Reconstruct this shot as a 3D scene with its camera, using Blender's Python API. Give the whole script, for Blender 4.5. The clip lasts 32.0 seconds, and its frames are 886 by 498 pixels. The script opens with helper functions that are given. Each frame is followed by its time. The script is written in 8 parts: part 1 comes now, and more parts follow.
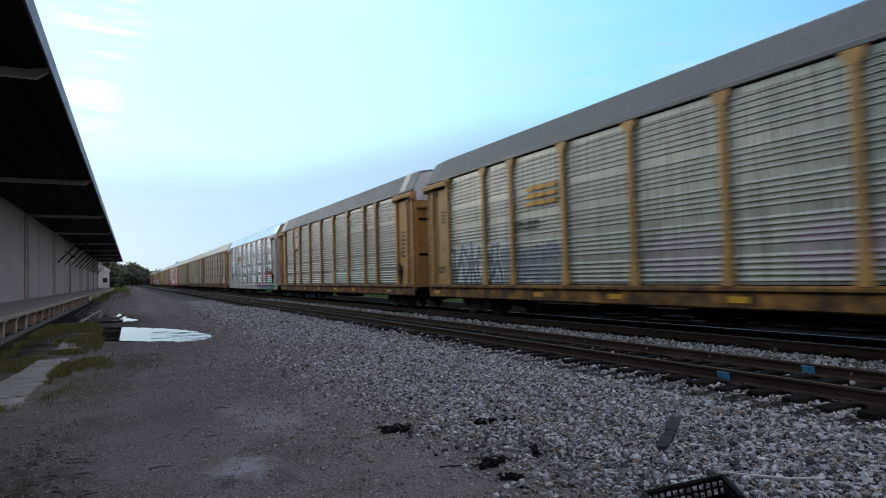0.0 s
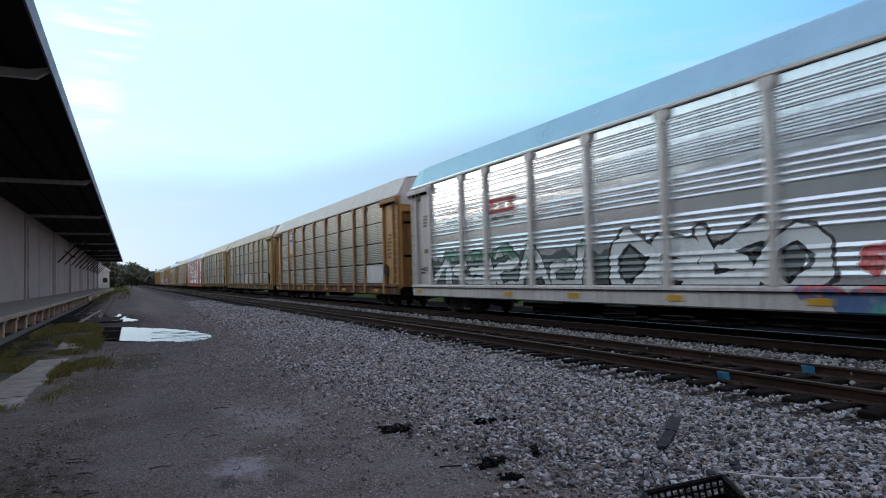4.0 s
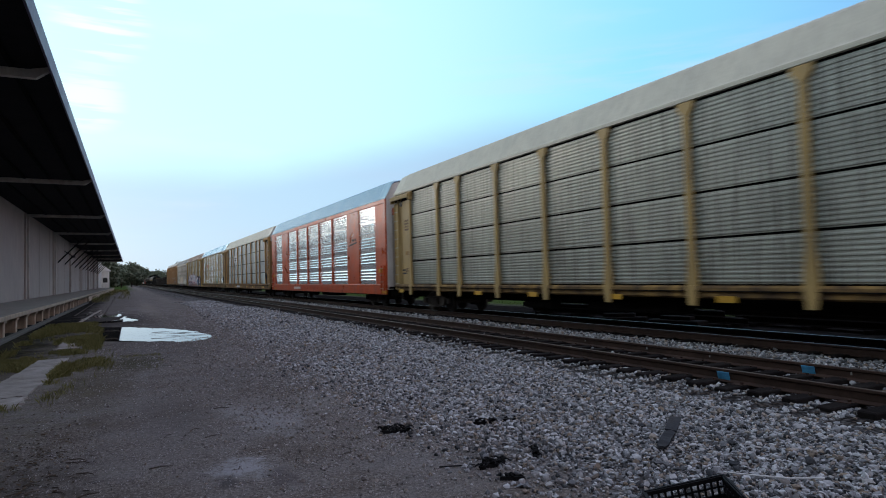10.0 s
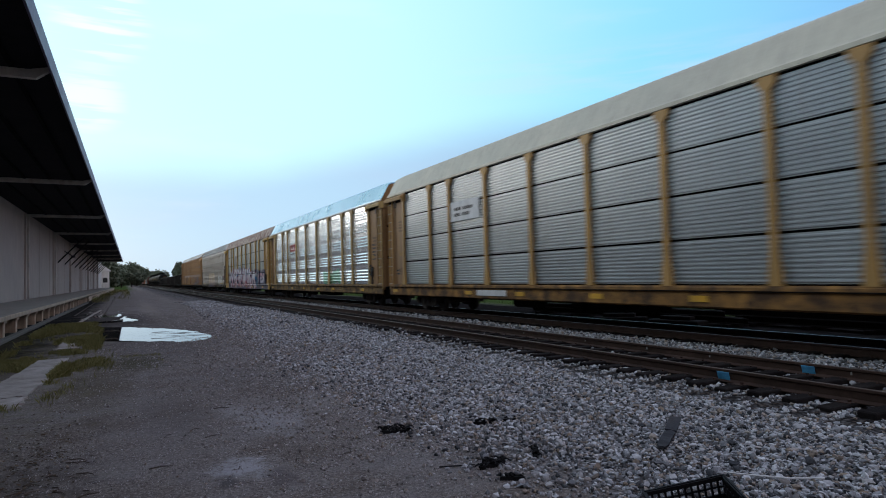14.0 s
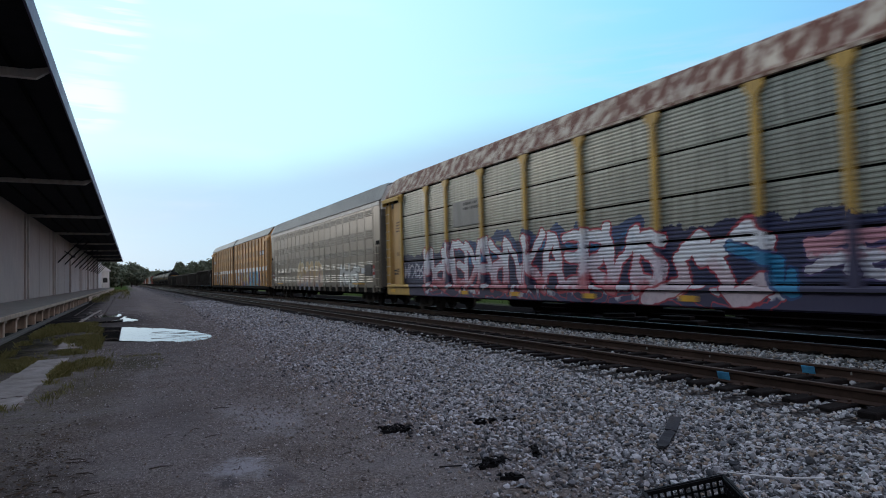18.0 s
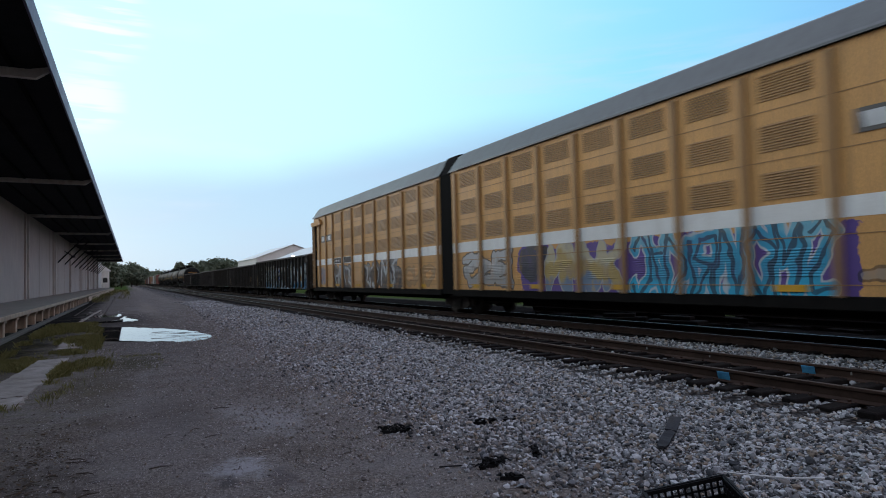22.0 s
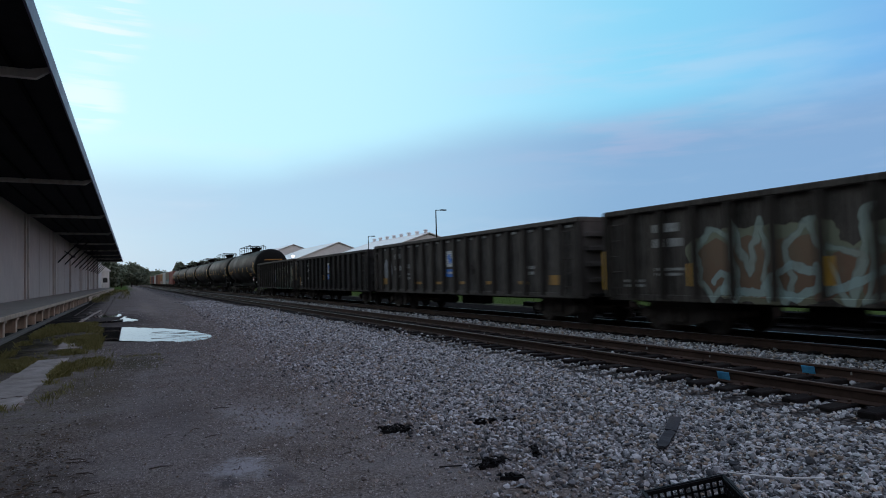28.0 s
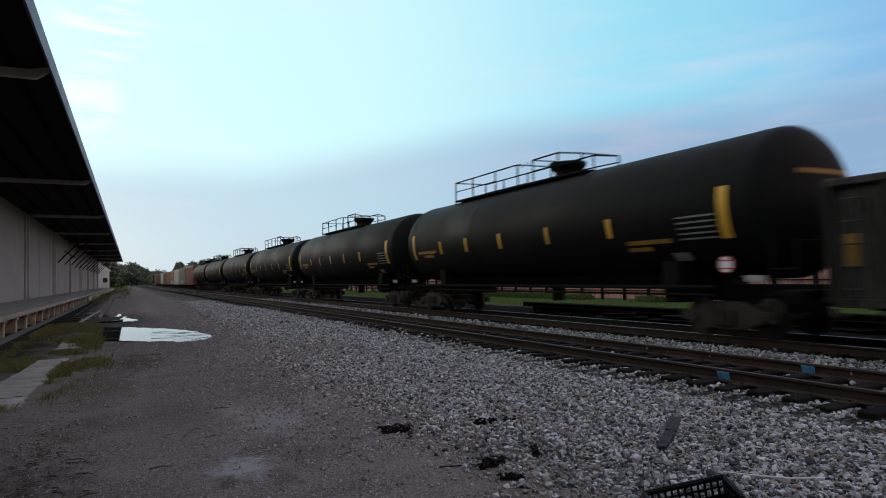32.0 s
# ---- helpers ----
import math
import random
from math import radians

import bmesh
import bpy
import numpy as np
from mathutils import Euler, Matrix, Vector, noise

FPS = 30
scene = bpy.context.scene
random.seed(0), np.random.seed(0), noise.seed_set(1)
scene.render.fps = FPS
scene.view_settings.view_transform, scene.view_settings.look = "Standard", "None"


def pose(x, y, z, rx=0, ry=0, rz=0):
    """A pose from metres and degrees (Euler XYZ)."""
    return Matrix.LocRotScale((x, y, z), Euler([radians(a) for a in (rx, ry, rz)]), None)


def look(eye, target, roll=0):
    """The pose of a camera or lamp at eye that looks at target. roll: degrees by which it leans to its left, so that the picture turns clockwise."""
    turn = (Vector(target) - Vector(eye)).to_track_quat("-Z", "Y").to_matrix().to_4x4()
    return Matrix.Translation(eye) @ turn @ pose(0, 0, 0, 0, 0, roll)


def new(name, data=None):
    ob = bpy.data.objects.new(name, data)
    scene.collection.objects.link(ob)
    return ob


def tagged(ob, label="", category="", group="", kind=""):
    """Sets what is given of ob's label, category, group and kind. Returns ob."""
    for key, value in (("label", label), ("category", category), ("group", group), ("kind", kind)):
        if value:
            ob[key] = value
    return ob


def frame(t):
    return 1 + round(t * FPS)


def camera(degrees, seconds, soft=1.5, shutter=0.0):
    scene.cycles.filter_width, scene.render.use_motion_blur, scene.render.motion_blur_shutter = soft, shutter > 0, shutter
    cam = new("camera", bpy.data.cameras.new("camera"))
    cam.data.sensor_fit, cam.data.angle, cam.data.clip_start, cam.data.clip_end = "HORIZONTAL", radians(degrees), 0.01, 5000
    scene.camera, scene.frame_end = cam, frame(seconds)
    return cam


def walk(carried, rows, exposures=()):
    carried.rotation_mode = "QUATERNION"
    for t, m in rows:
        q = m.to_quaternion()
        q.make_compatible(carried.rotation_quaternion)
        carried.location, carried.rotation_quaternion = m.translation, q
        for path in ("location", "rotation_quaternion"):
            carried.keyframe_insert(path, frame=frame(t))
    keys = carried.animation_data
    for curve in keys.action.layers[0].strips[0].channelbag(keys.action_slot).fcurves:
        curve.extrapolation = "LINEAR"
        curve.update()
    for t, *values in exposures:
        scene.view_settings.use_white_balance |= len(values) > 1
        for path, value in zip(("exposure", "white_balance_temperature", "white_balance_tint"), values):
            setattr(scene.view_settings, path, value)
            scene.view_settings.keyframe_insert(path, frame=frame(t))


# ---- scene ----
cam = camera(69.0, 32.0, soft=1.0, shutter=0.5)
CAM_Z = 1.80


def camera_pose(yaw, pitch, roll):
    """Level heading yaw degrees clockwise from +Y, tilted up by pitch."""
    a, b = radians(yaw), radians(pitch)
    aim = (math.sin(a) * math.cos(b), math.cos(a) * math.cos(b), CAM_Z + math.sin(b))
    return look((0, 0, CAM_Z), aim, roll)


VIEW = camera_pose(26.35, 2.32, -1.49)
walk(cam, [(0, VIEW), (32, VIEW)], [(0, 0.10, 6450, 14), (17, 0.03, 6400, 14), (20.5, 0.06, 6450, 14), (23.5, -0.09, 6300, 13), (25, -0.24, 5600, 10), (28, -0.18, 6250, 12), (30, -0.2, 6850, 14), (31, -0.18, 6950, 14), (32, -0.06, 7050, 14)])

# ---- world, sun ----
SUN_AZ, SUN_EL = -25.0, 14.0
VEIL_FAR, VEIL_MID, VEIL_NEAR = (0.22, 0.52, 0.98), (0.33, 0.86, 1.14), (0.70, 1.15, 1.27)
VEIL_TOP, VEIL_LOW, VEIL_CLOUD, VEIL_BACK = (0.82, 0.92, 1.22), (0.47, 0.73, 0.96), (0.285, 0.485, 0.77), (0.90, 0.76, 0.80)
world = bpy.data.worlds.new("evening_sky")
scene.world = world
world.use_nodes = True
wn, wl = world.node_tree.nodes, world.node_tree.links
wn.clear()
w_out = wn.new("ShaderNodeOutputWorld")
w_bg = wn.new("ShaderNodeBackground")
w_sky = wn.new("ShaderNodeTexSky")
w_sky.sky_type = "NISHITA"
w_sky.sun_disc = False
w_sky.sun_elevation, w_sky.sun_rotation = radians(SUN_EL), radians(SUN_AZ)
w_sky.air_density, w_sky.dust_density, w_sky.ozone_density = 1.0, 1.5, 1.5
w_bg.inputs["Strength"].default_value = 1.0


def sky_mix(fac, a, b, kind="MIX"):
    n = wn.new("ShaderNodeMix")
    n.data_type, n.blend_type = "RGBA", kind
    for sock, v in ((n.inputs[0], fac), (n.inputs[6], a), (n.inputs[7], b)):
        if isinstance(v, bpy.types.NodeSocket):
            wl.new(v, sock)
        else:
            sock.default_value = v if isinstance(v, (int, float)) else (*v, 1)
    return n.outputs[2]


def calc_sky(a, b):
    n = wn.new("ShaderNodeMath")
    n.operation = "MULTIPLY"
    wl.new(a, n.inputs[0])
    wl.new(b, n.inputs[1])
    return n.outputs[0]


def sky_span(v, lo, hi, a=0.0, b=1.0):
    n = wn.new("ShaderNodeMapRange")
    n.interpolation_type = "SMOOTHSTEP"
    wl.new(v, n.inputs[0])
    for i, x in enumerate((lo, hi, a, b)):
        n.inputs[i + 1].default_value = x
    return n.outputs[0]


def sky_noise(scale, stretch, shift, detail=5.0):
    m = wn.new("ShaderNodeMapping")
    m.inputs["Scale"].default_value, m.inputs["Location"].default_value = stretch, shift
    wl.new(w_dir.outputs["Generated"], m.inputs["Vector"])
    n = wn.new("ShaderNodeTexNoise")
    n.inputs["Scale"].default_value, n.inputs["Detail"].default_value = scale, detail
    wl.new(m.outputs[0], n.inputs["Vector"])
    return n.outputs["Fac"]


w_dir = wn.new("ShaderNodeTexCoord")
w_sep = wn.new("ShaderNodeSeparateXYZ")
wl.new(w_dir.outputs["Generated"], w_sep.inputs[0])
w_dot = wn.new("ShaderNodeVectorMath")
w_dot.operation = "DOT_PRODUCT"
wl.new(w_dir.outputs["Generated"], w_dot.inputs[0])
ga, ge = radians(0), radians(16)
w_dot.inputs[1].default_value = (math.sin(ga) * math.cos(ge), math.cos(ga) * math.cos(ge), math.sin(ge))
near_sun, height = w_dot.outputs["Value"], w_sep.outputs[2]
# thin evening cloud over clear sky: bright towards the hidden sun, bluer away from it
veil = sky_mix(sky_span(near_sun, 0.42, 0.05), VEIL_FAR, VEIL_BACK)
veil = sky_mix(sky_span(near_sun, 0.40, 0.76), veil, VEIL_MID)
veil = sky_mix(sky_span(near_sun, 0.70, 1.0), veil, VEIL_NEAR)
veil = sky_mix(sky_span(height, 0.42, 0.8), veil, VEIL_TOP)
# a low bank of lavender haze that rises away from the sun
ragged = wn.new("ShaderNodeMath")
ragged.operation = "MULTIPLY_ADD"
wl.new(sky_noise(2.6, (1, 1, 2.5), (3.0, 1.0, 0.4)), ragged.inputs[0])
ragged.inputs[1].default_value = -0.06
wl.new(height, ragged.inputs[2])
rise = wn.new("ShaderNodeMath")
rise.operation = "MULTIPLY_ADD"
wl.new(sky_span(w_sep.outputs[0], 0.05, 0.62), rise.inputs[0])
rise.inputs[1].default_value = -0.06
wl.new(ragged.outputs[0], rise.inputs[2])
bank = sky_mix(sky_span(near_sun, 0.97, 0.72), VEIL_LOW, VEIL_CLOUD)
bank = sky_mix(sky_span(near_sun, 0.40, 0.05), bank, VEIL_BACK)
glow = sky_noise(3.0, (1, 1, 4.0), (1.0, 5.0, 2.4))
bank = sky_mix(sky_span(glow, 0.5, 0.7, 0.0, 0.12), bank, (0.58, 0.55, 0.78))
veil = sky_mix(sky_span(rise.outputs[0], 0.170, 0.092, 0.0, 0.90), veil, bank)
fine_wisps = sky_noise(4.0, (1, 1, 5.0), (2.0, 6.3, 3.4), 7.0)
veil = sky_mix(sky_span(fine_wisps, 0.54, 0.74, 0.0, 0.13), veil, (0.92, 0.98, 1.08))
# faint rosy streaks along the top of the haze and thinner ones over it
rosy = sky_noise(5.0, (1, 1, 9.0), (6.0, 1.3, 0.7), 4.0)
for lo, hi, z0, z1, much, tint in ((0.47, 0.66, 0.172, 0.215, 0.24, (0.74, 0.66, 0.84)), (0.38, 0.60, 0.27, 0.31, 0.20, (0.80, 0.86, 1.05))):
    place = calc_sky(sky_span(w_sep.outputs[0], lo, hi), sky_span(w_sep.outputs[0], 0.88, 0.70))
    place = calc_sky(place, calc_sky(sky_span(height, z0 - 0.025, z0), sky_span(height, z1 + 0.03, z1)))
    veil = sky_mix(calc_sky(place, sky_span(rosy, 0.40, 0.62, 0.0, much)), veil, tint)
clear = sky_mix(1.0, w_sky.outputs[0], (0.10, 0.10, 0.10), "MULTIPLY")
# brighter unseen sky at left, added to light the train's sides
veil = sky_mix(sky_span(w_sep.outputs[0], -0.12, -0.5, 0.0, 0.75), veil, (0.84, 1.08, 1.18))
# small white wisps over the warehouse
streaks = sky_noise(9.0, (1, 1, 11.0), (4.0, 2.3, 1.6), 6.0)
for wa, we, near, much in ((-1.6, 20.2, 0.9975, 0.5), (-2.4, 14.2, 0.9986, 0.4)):
    wisp = wn.new("ShaderNodeVectorMath")
    wisp.operation = "DOT_PRODUCT"
    wl.new(w_dir.outputs["Generated"], wisp.inputs[0])
    wa, we = radians(wa), radians(we)
    wisp.inputs[1].default_value = (math.sin(wa) * math.cos(we), math.cos(wa) * math.cos(we), math.sin(we))
    veil = sky_mix(calc_sky(sky_span(streaks, 0.42, 0.60, 0.0, much), sky_span(wisp.outputs["Value"], near, 1.0)), veil, (1.25, 1.22, 1.25))
wl.new(sky_mix(0.85, clear, veil), w_bg.inputs["Color"])
wl.new(w_bg.outputs[0], w_out.inputs["Surface"])

sun = new("sun", bpy.data.lights.new("sun", "SUN"))
sun.data.energy, sun.data.angle, sun.data.color = 0.5, radians(20), (1.0, 0.93, 0.85)
sa, se = radians(SUN_AZ), radians(SUN_EL)
sun.matrix_basis = look((math.sin(sa) * 50, math.cos(sa) * 50, 60), (math.sin(sa) * 50 - math.sin(sa) * math.cos(se), math.cos(sa) * 50 - math.cos(sa) * math.cos(se), 60 - math.sin(se)))


# ---- materials ----
def mixer(nt, kind, fac, a, b):
    n = nt.nodes.new("ShaderNodeMix")
    n.data_type, n.blend_type = "RGBA", kind
    for sock, v in ((n.inputs[0], fac), (n.inputs[6], a), (n.inputs[7], b)):
        if isinstance(v, bpy.types.NodeSocket):
            nt.links.new(v, sock)
        else:
            sock.default_value = v if isinstance(v, (int, float)) else (*v[:3], 1)
    return n.outputs[2]


def calc(nt, op, a, b=0.0, c=0.0):
    n = nt.nodes.new("ShaderNodeMath")
    n.operation = op
    for sock, v in zip(n.inputs, (a, b, c)):
        if isinstance(v, bpy.types.NodeSocket):
            nt.links.new(v, sock)
        else:
            sock.default_value = v
    return n.outputs[0]


def span(nt, v, lo, hi, a=0.0, b=1.0):
    n = nt.nodes.new("ShaderNodeMapRange")
    nt.links.new(v, n.inputs[0])
    for i, x in enumerate((lo, hi, a, b)):
        n.inputs[i + 1].default_value = x
    return n.outputs[0]


def noisy(nt, vec, scale, detail=4.0, rough=0.6, stretch=(1, 1, 1)):
    if stretch != (1, 1, 1):
        m = nt.nodes.new("ShaderNodeVectorMath")
        m.operation = "MULTIPLY"
        nt.links.new(vec, m.inputs[0])
        m.inputs[1].default_value = stretch
        vec = m.outputs[0]
    n = nt.nodes.new("ShaderNodeTexNoise")
    n.inputs["Scale"].default_value, n.inputs["Detail"].default_value, n.inputs["Roughness"].default_value = scale, detail, rough
    nt.links.new(vec, n.inputs["Vector"])
    return n.outputs["Fac"]


def dim(c, k):
    return tuple(min(1.0, v * k) for v in c)


def mat(name, col, rough=0.6, metal=0.0, var=0.25, scale=1.5, grain=30.0, bump=0.1, dirt=None, dirt_amount=0.35, streak=True, root=None, spec=0.4, dirt_from=0.45, speck=0.35, dirt_soft=0.28):
    """Paint or metal with patches, fine grain, and grime that runs down in streaks."""
    m = bpy.data.materials.new(name)
    m.use_nodes = True
    nt = m.node_tree
    b = nt.nodes["Principled BSDF"]
    tc = nt.nodes.new("ShaderNodeTexCoord")
    info = nt.nodes.new("ShaderNodeObjectInfo")
    off = nt.nodes.new("ShaderNodeVectorMath")
    off.operation = "ADD"
    nt.links.new(tc.outputs["Object"], off.inputs[0])
    if root is None:
        nt.links.new(calc(nt, "MULTIPLY", info.outputs["Random"], 37.0), off.inputs[1])
    else:
        tc.object = root
    v = off.outputs[0]
    patch = noisy(nt, v, scale, 5)
    fine = noisy(nt, v, grain, 3)
    c = mixer(nt, "MIX", span(nt, patch, 0.3, 0.7), dim(col, 1 - var), dim(col, 1 + var))
    c = mixer(nt, "MULTIPLY", span(nt, fine, 0.3, 0.7, 0.0, speck), c, (0.55, 0.55, 0.55))
    c = mixer(nt, "MULTIPLY", 1.0, c, mixer(nt, "MIX", info.outputs["Random"], (0.9, 0.9, 0.9), (1.06, 1.05, 1.04)))
    if dirt:
        st = noisy(nt, v, 5.0, 4, 0.6, (1, 1, 0.12)) if streak else noisy(nt, v, 2.2, 6, 0.7)
        c = mixer(nt, "MIX", calc(nt, "MULTIPLY", span(nt, st, dirt_from, dirt_from + dirt_soft), dirt_amount), c, dirt)
    nt.links.new(c, b.inputs["Base Color"])
    b.inputs["Metallic"].default_value = metal
    b.inputs["Specular IOR Level"].default_value = spec
    vary = 0.02 if speck < 0.05 else 0.1
    nt.links.new(span(nt, patch, 0.3, 0.7, max(0.05, rough - vary), min(1, rough + vary)), b.inputs["Roughness"])
    if bump:
        bp = nt.nodes.new("ShaderNodeBump")
        bp.inputs["Strength"].default_value, bp.inputs["Distance"].default_value = bump, 0.01
        nt.links.new(fine, bp.inputs["Height"])
        nt.links.new(bp.outputs[0], b.inputs["Normal"])
    return m


def matte_where(nt, b, k):
    """Paint hides the bare metal."""
    sock = b.inputs["Metallic"]
    was = sock.links[0].from_socket if sock.links else sock.default_value
    nt.links.new(calc(nt, "MULTIPLY", calc(nt, "SUBTRACT", 1.0, k), was), sock)


# fat spray forms in a unit box, each a few bent lines
FORMS = {
    "hook": [[(0.9, 0.82), (0.5, 1.0), (0.1, 0.7), (0.1, 0.3), (0.5, 0.0), (0.9, 0.2)]],
    "double": [[(0.1, 0.0), (0.12, 1.0), (0.75, 0.9), (0.7, 0.58), (0.25, 0.5), (0.88, 0.32), (0.7, 0.0), (0.1, 0.0)]],
    "kick": [[(0.1, 0.0), (0.12, 1.0), (0.8, 0.9), (0.75, 0.55), (0.25, 0.45), (0.92, 0.0)]],
    "ring": [[(0.5, 1.0), (0.1, 0.7), (0.1, 0.3), (0.5, 0.0), (0.9, 0.3), (0.9, 0.7), (0.5, 1.0)]],
    "snake": [[(0.9, 0.85), (0.4, 1.0), (0.1, 0.74), (0.8, 0.36), (0.6, 0.0), (0.08, 0.1)]],
    "arch": [[(0.05, 0.0), (0.4, 1.0), (0.6, 1.0), (0.95, 0.0)], [(0.3, 0.38), (0.72, 0.38)]],
    "zig": [[(0.1, 0.0), (0.1, 1.0), (0.85, 0.05), (0.9, 1.0)]],
    "fork": [[(0.1, 0.0), (0.1, 1.0)], [(0.9, 1.0), (0.2, 0.45), (0.92, 0.0)]],
    "crown": [[(0.05, 0.0), (0.2, 1.0), (0.5, 0.4), (0.8, 1.0), (0.95, 0.0)]],
    "comb": [[(0.9, 1.0), (0.15, 0.92), (0.1, 0.05), (0.9, 0.0)], [(0.15, 0.5), (0.7, 0.52)]],
    "flag": [[(0.1, 0.0), (0.12, 1.0), (0.85, 0.88), (0.75, 0.5), (0.2, 0.44)]],
    "swoosh": [[(0.15, 0.6), (0.2, 1.0), (0.45, 0.75), (0.3, 0.3), (1.0, 0.02)]],
}


def spray(m, root, forms, y0, y1, z0, z1, fills, outline, weight=0.13, rim=0.06, seed=1.0, shine=None, amount=0.95, lean=0.0):
    """A row of sprayed forms from y0 (the rear) to y1, between z0 and z1 in the car's own space."""
    rng = random.Random(int(seed * 101))
    nt = m.node_tree
    b = nt.nodes["Principled BSDF"]
    c = b.inputs["Base Color"].links[0].from_socket
    tc = nt.nodes.new("ShaderNodeTexCoord")
    tc.object = root
    tall = z1 - z0
    wide = (y0 - y1) / tall
    place = nt.nodes.new("ShaderNodeMapping")
    place.vector_type = "POINT"
    nt.links.new(tc.outputs["Object"], place.inputs["Vector"])
    place.inputs["Location"].default_value = (seed * 7.0, y0 / tall, -z0 / tall)
    place.inputs["Scale"].default_value = (0.0, -1 / tall, 1 / tall)
    warp = nt.nodes.new("ShaderNodeTexNoise")
    warp.inputs["Scale"].default_value, warp.inputs["Detail"].default_value = 2.6, 2.0
    nt.links.new(place.outputs[0], warp.inputs["Vector"])

    def vec(kind, p, q, third=None):
        n = nt.nodes.new("ShaderNodeVectorMath")
        n.operation = kind
        for sock, w in zip(n.inputs, (p, q, third)):
            if isinstance(w, bpy.types.NodeSocket):
                nt.links.new(w, sock)
            elif w is not None:
                sock.default_value = w
        return n
    moved = vec("MULTIPLY_ADD", warp.outputs["Color"], (0.0, 0.34, 0.26), (-seed * 7.0, -0.17, -0.13)).outputs[0]
    p = vec("ADD", place.outputs[0], moved).outputs[0]
    d = None
    cell = wide / len(forms)
    for i, name in enumerate(forms):
        high, low = rng.uniform(0.88, 1.06), rng.uniform(-0.04, 0.12)
        if rng.random() < 0.5:
            high, low = low, high
        back = rng.random() < 0.5
        for line in FORMS[name]:
            pts = [((i - 0.06 + 1.12 * ((1 - u if back else u) + rng.uniform(-0.11, 0.11))) * cell + lean * (v - 0.5), weight + (1 - 2 * weight) * (low + (high - low) * v + rng.uniform(-0.07, 0.07))) for u, v in line]
            for (ax, ay), (bx, by) in zip(pts, pts[1:]):
                ex, ey = bx - ax, by - ay
                pa = vec("SUBTRACT", p, (0.0, ax, ay)).outputs[0]
                along = calc(nt, "DIVIDE", vec("DOT_PRODUCT", pa, (0.0, ex, ey)).outputs["Value"], ex * ex + ey * ey + 1e-6)
                along = calc(nt, "MAXIMUM", calc(nt, "MINIMUM", along, 1.0), 0.0)
                n = vec("SCALE", (0.0, ex, ey), None)
                nt.links.new(along, n.inputs["Scale"])
                dist = vec("DISTANCE", pa, n.outputs[0]).outputs["Value"]
                d = dist if d is None else calc(nt, "MINIMUM", d, dist)
    soft = 0.015
    whole = span(nt, d, weight + rim, weight + rim + soft, 1, 0)
    body = span(nt, d, weight, weight + soft, 1, 0)
    sep = nt.nodes.new("ShaderNodeSeparateXYZ")
    nt.links.new(p, sep.inputs[0])
    blot = noisy(nt, place.outputs[0], 1.9, 3, 0.6)
    hue = calc(nt, "ADD", calc(nt, "MULTIPLY", sep.outputs[2], 0.45), calc(nt, "MULTIPLY", blot, 0.6))
    col = fills[0]
    for i, fc in enumerate(fills[1:]):
        e = 0.3 + 0.45 * (i + 0.5) / len(fills[1:])
        col = mixer(nt, "MIX", span(nt, hue, e - 0.04, e + 0.04), col, fc)
    if shine:
        col = mixer(nt, "MIX", span(nt, d, 0.25 * weight, 0.4 * weight, 0.8, 0), col, shine)
    worn = span(nt, noisy(nt, tc.outputs["Object"], 2.2, 5, 0.7), 0.3, 0.5, 0.7, 1.0)
    k = calc(nt, "MULTIPLY", calc(nt, "MULTIPLY", whole, worn), amount)
    c = mixer(nt, "MIX", k, c, mixer(nt, "MIX", body, outline, col))
    matte_where(nt, b, k)
    nt.links.new(c, b.inputs["Base Color"])
    return m


def paint_block(m, root, y0, y1, z0, z1, col, amount=0.9):
    """A plain painted band in the car's own space."""
    nt = m.node_tree
    b = nt.nodes["Principled BSDF"]
    c = b.inputs["Base Color"].links[0].from_socket
    tc = nt.nodes.new("ShaderNodeTexCoord")
    tc.object = root
    sep = nt.nodes.new("ShaderNodeSeparateXYZ")
    nt.links.new(tc.outputs["Object"], sep.inputs[0])
    wob = calc(nt, "MULTIPLY", calc(nt, "SUBTRACT", noisy(nt, tc.outputs["Object"], 1.6, 4), 0.5), 0.9)
    y = calc(nt, "ADD", sep.outputs[1], wob)
    z = calc(nt, "ADD", sep.outputs[2], wob)
    k = calc(nt, "MULTIPLY", calc(nt, "MULTIPLY", span(nt, y, y0, y0 + 0.05), span(nt, y, y1 - 0.05, y1, 1, 0)),
             calc(nt, "MULTIPLY", span(nt, z, z0, z0 + 0.03), span(nt, z, z1 - 0.03, z1, 1, 0)))
    matte_where(nt, b, calc(nt, "MULTIPLY", k, amount))
    nt.links.new(mixer(nt, "MIX", calc(nt, "MULTIPLY", k, amount), c, col), b.inputs["Base Color"])
    return m


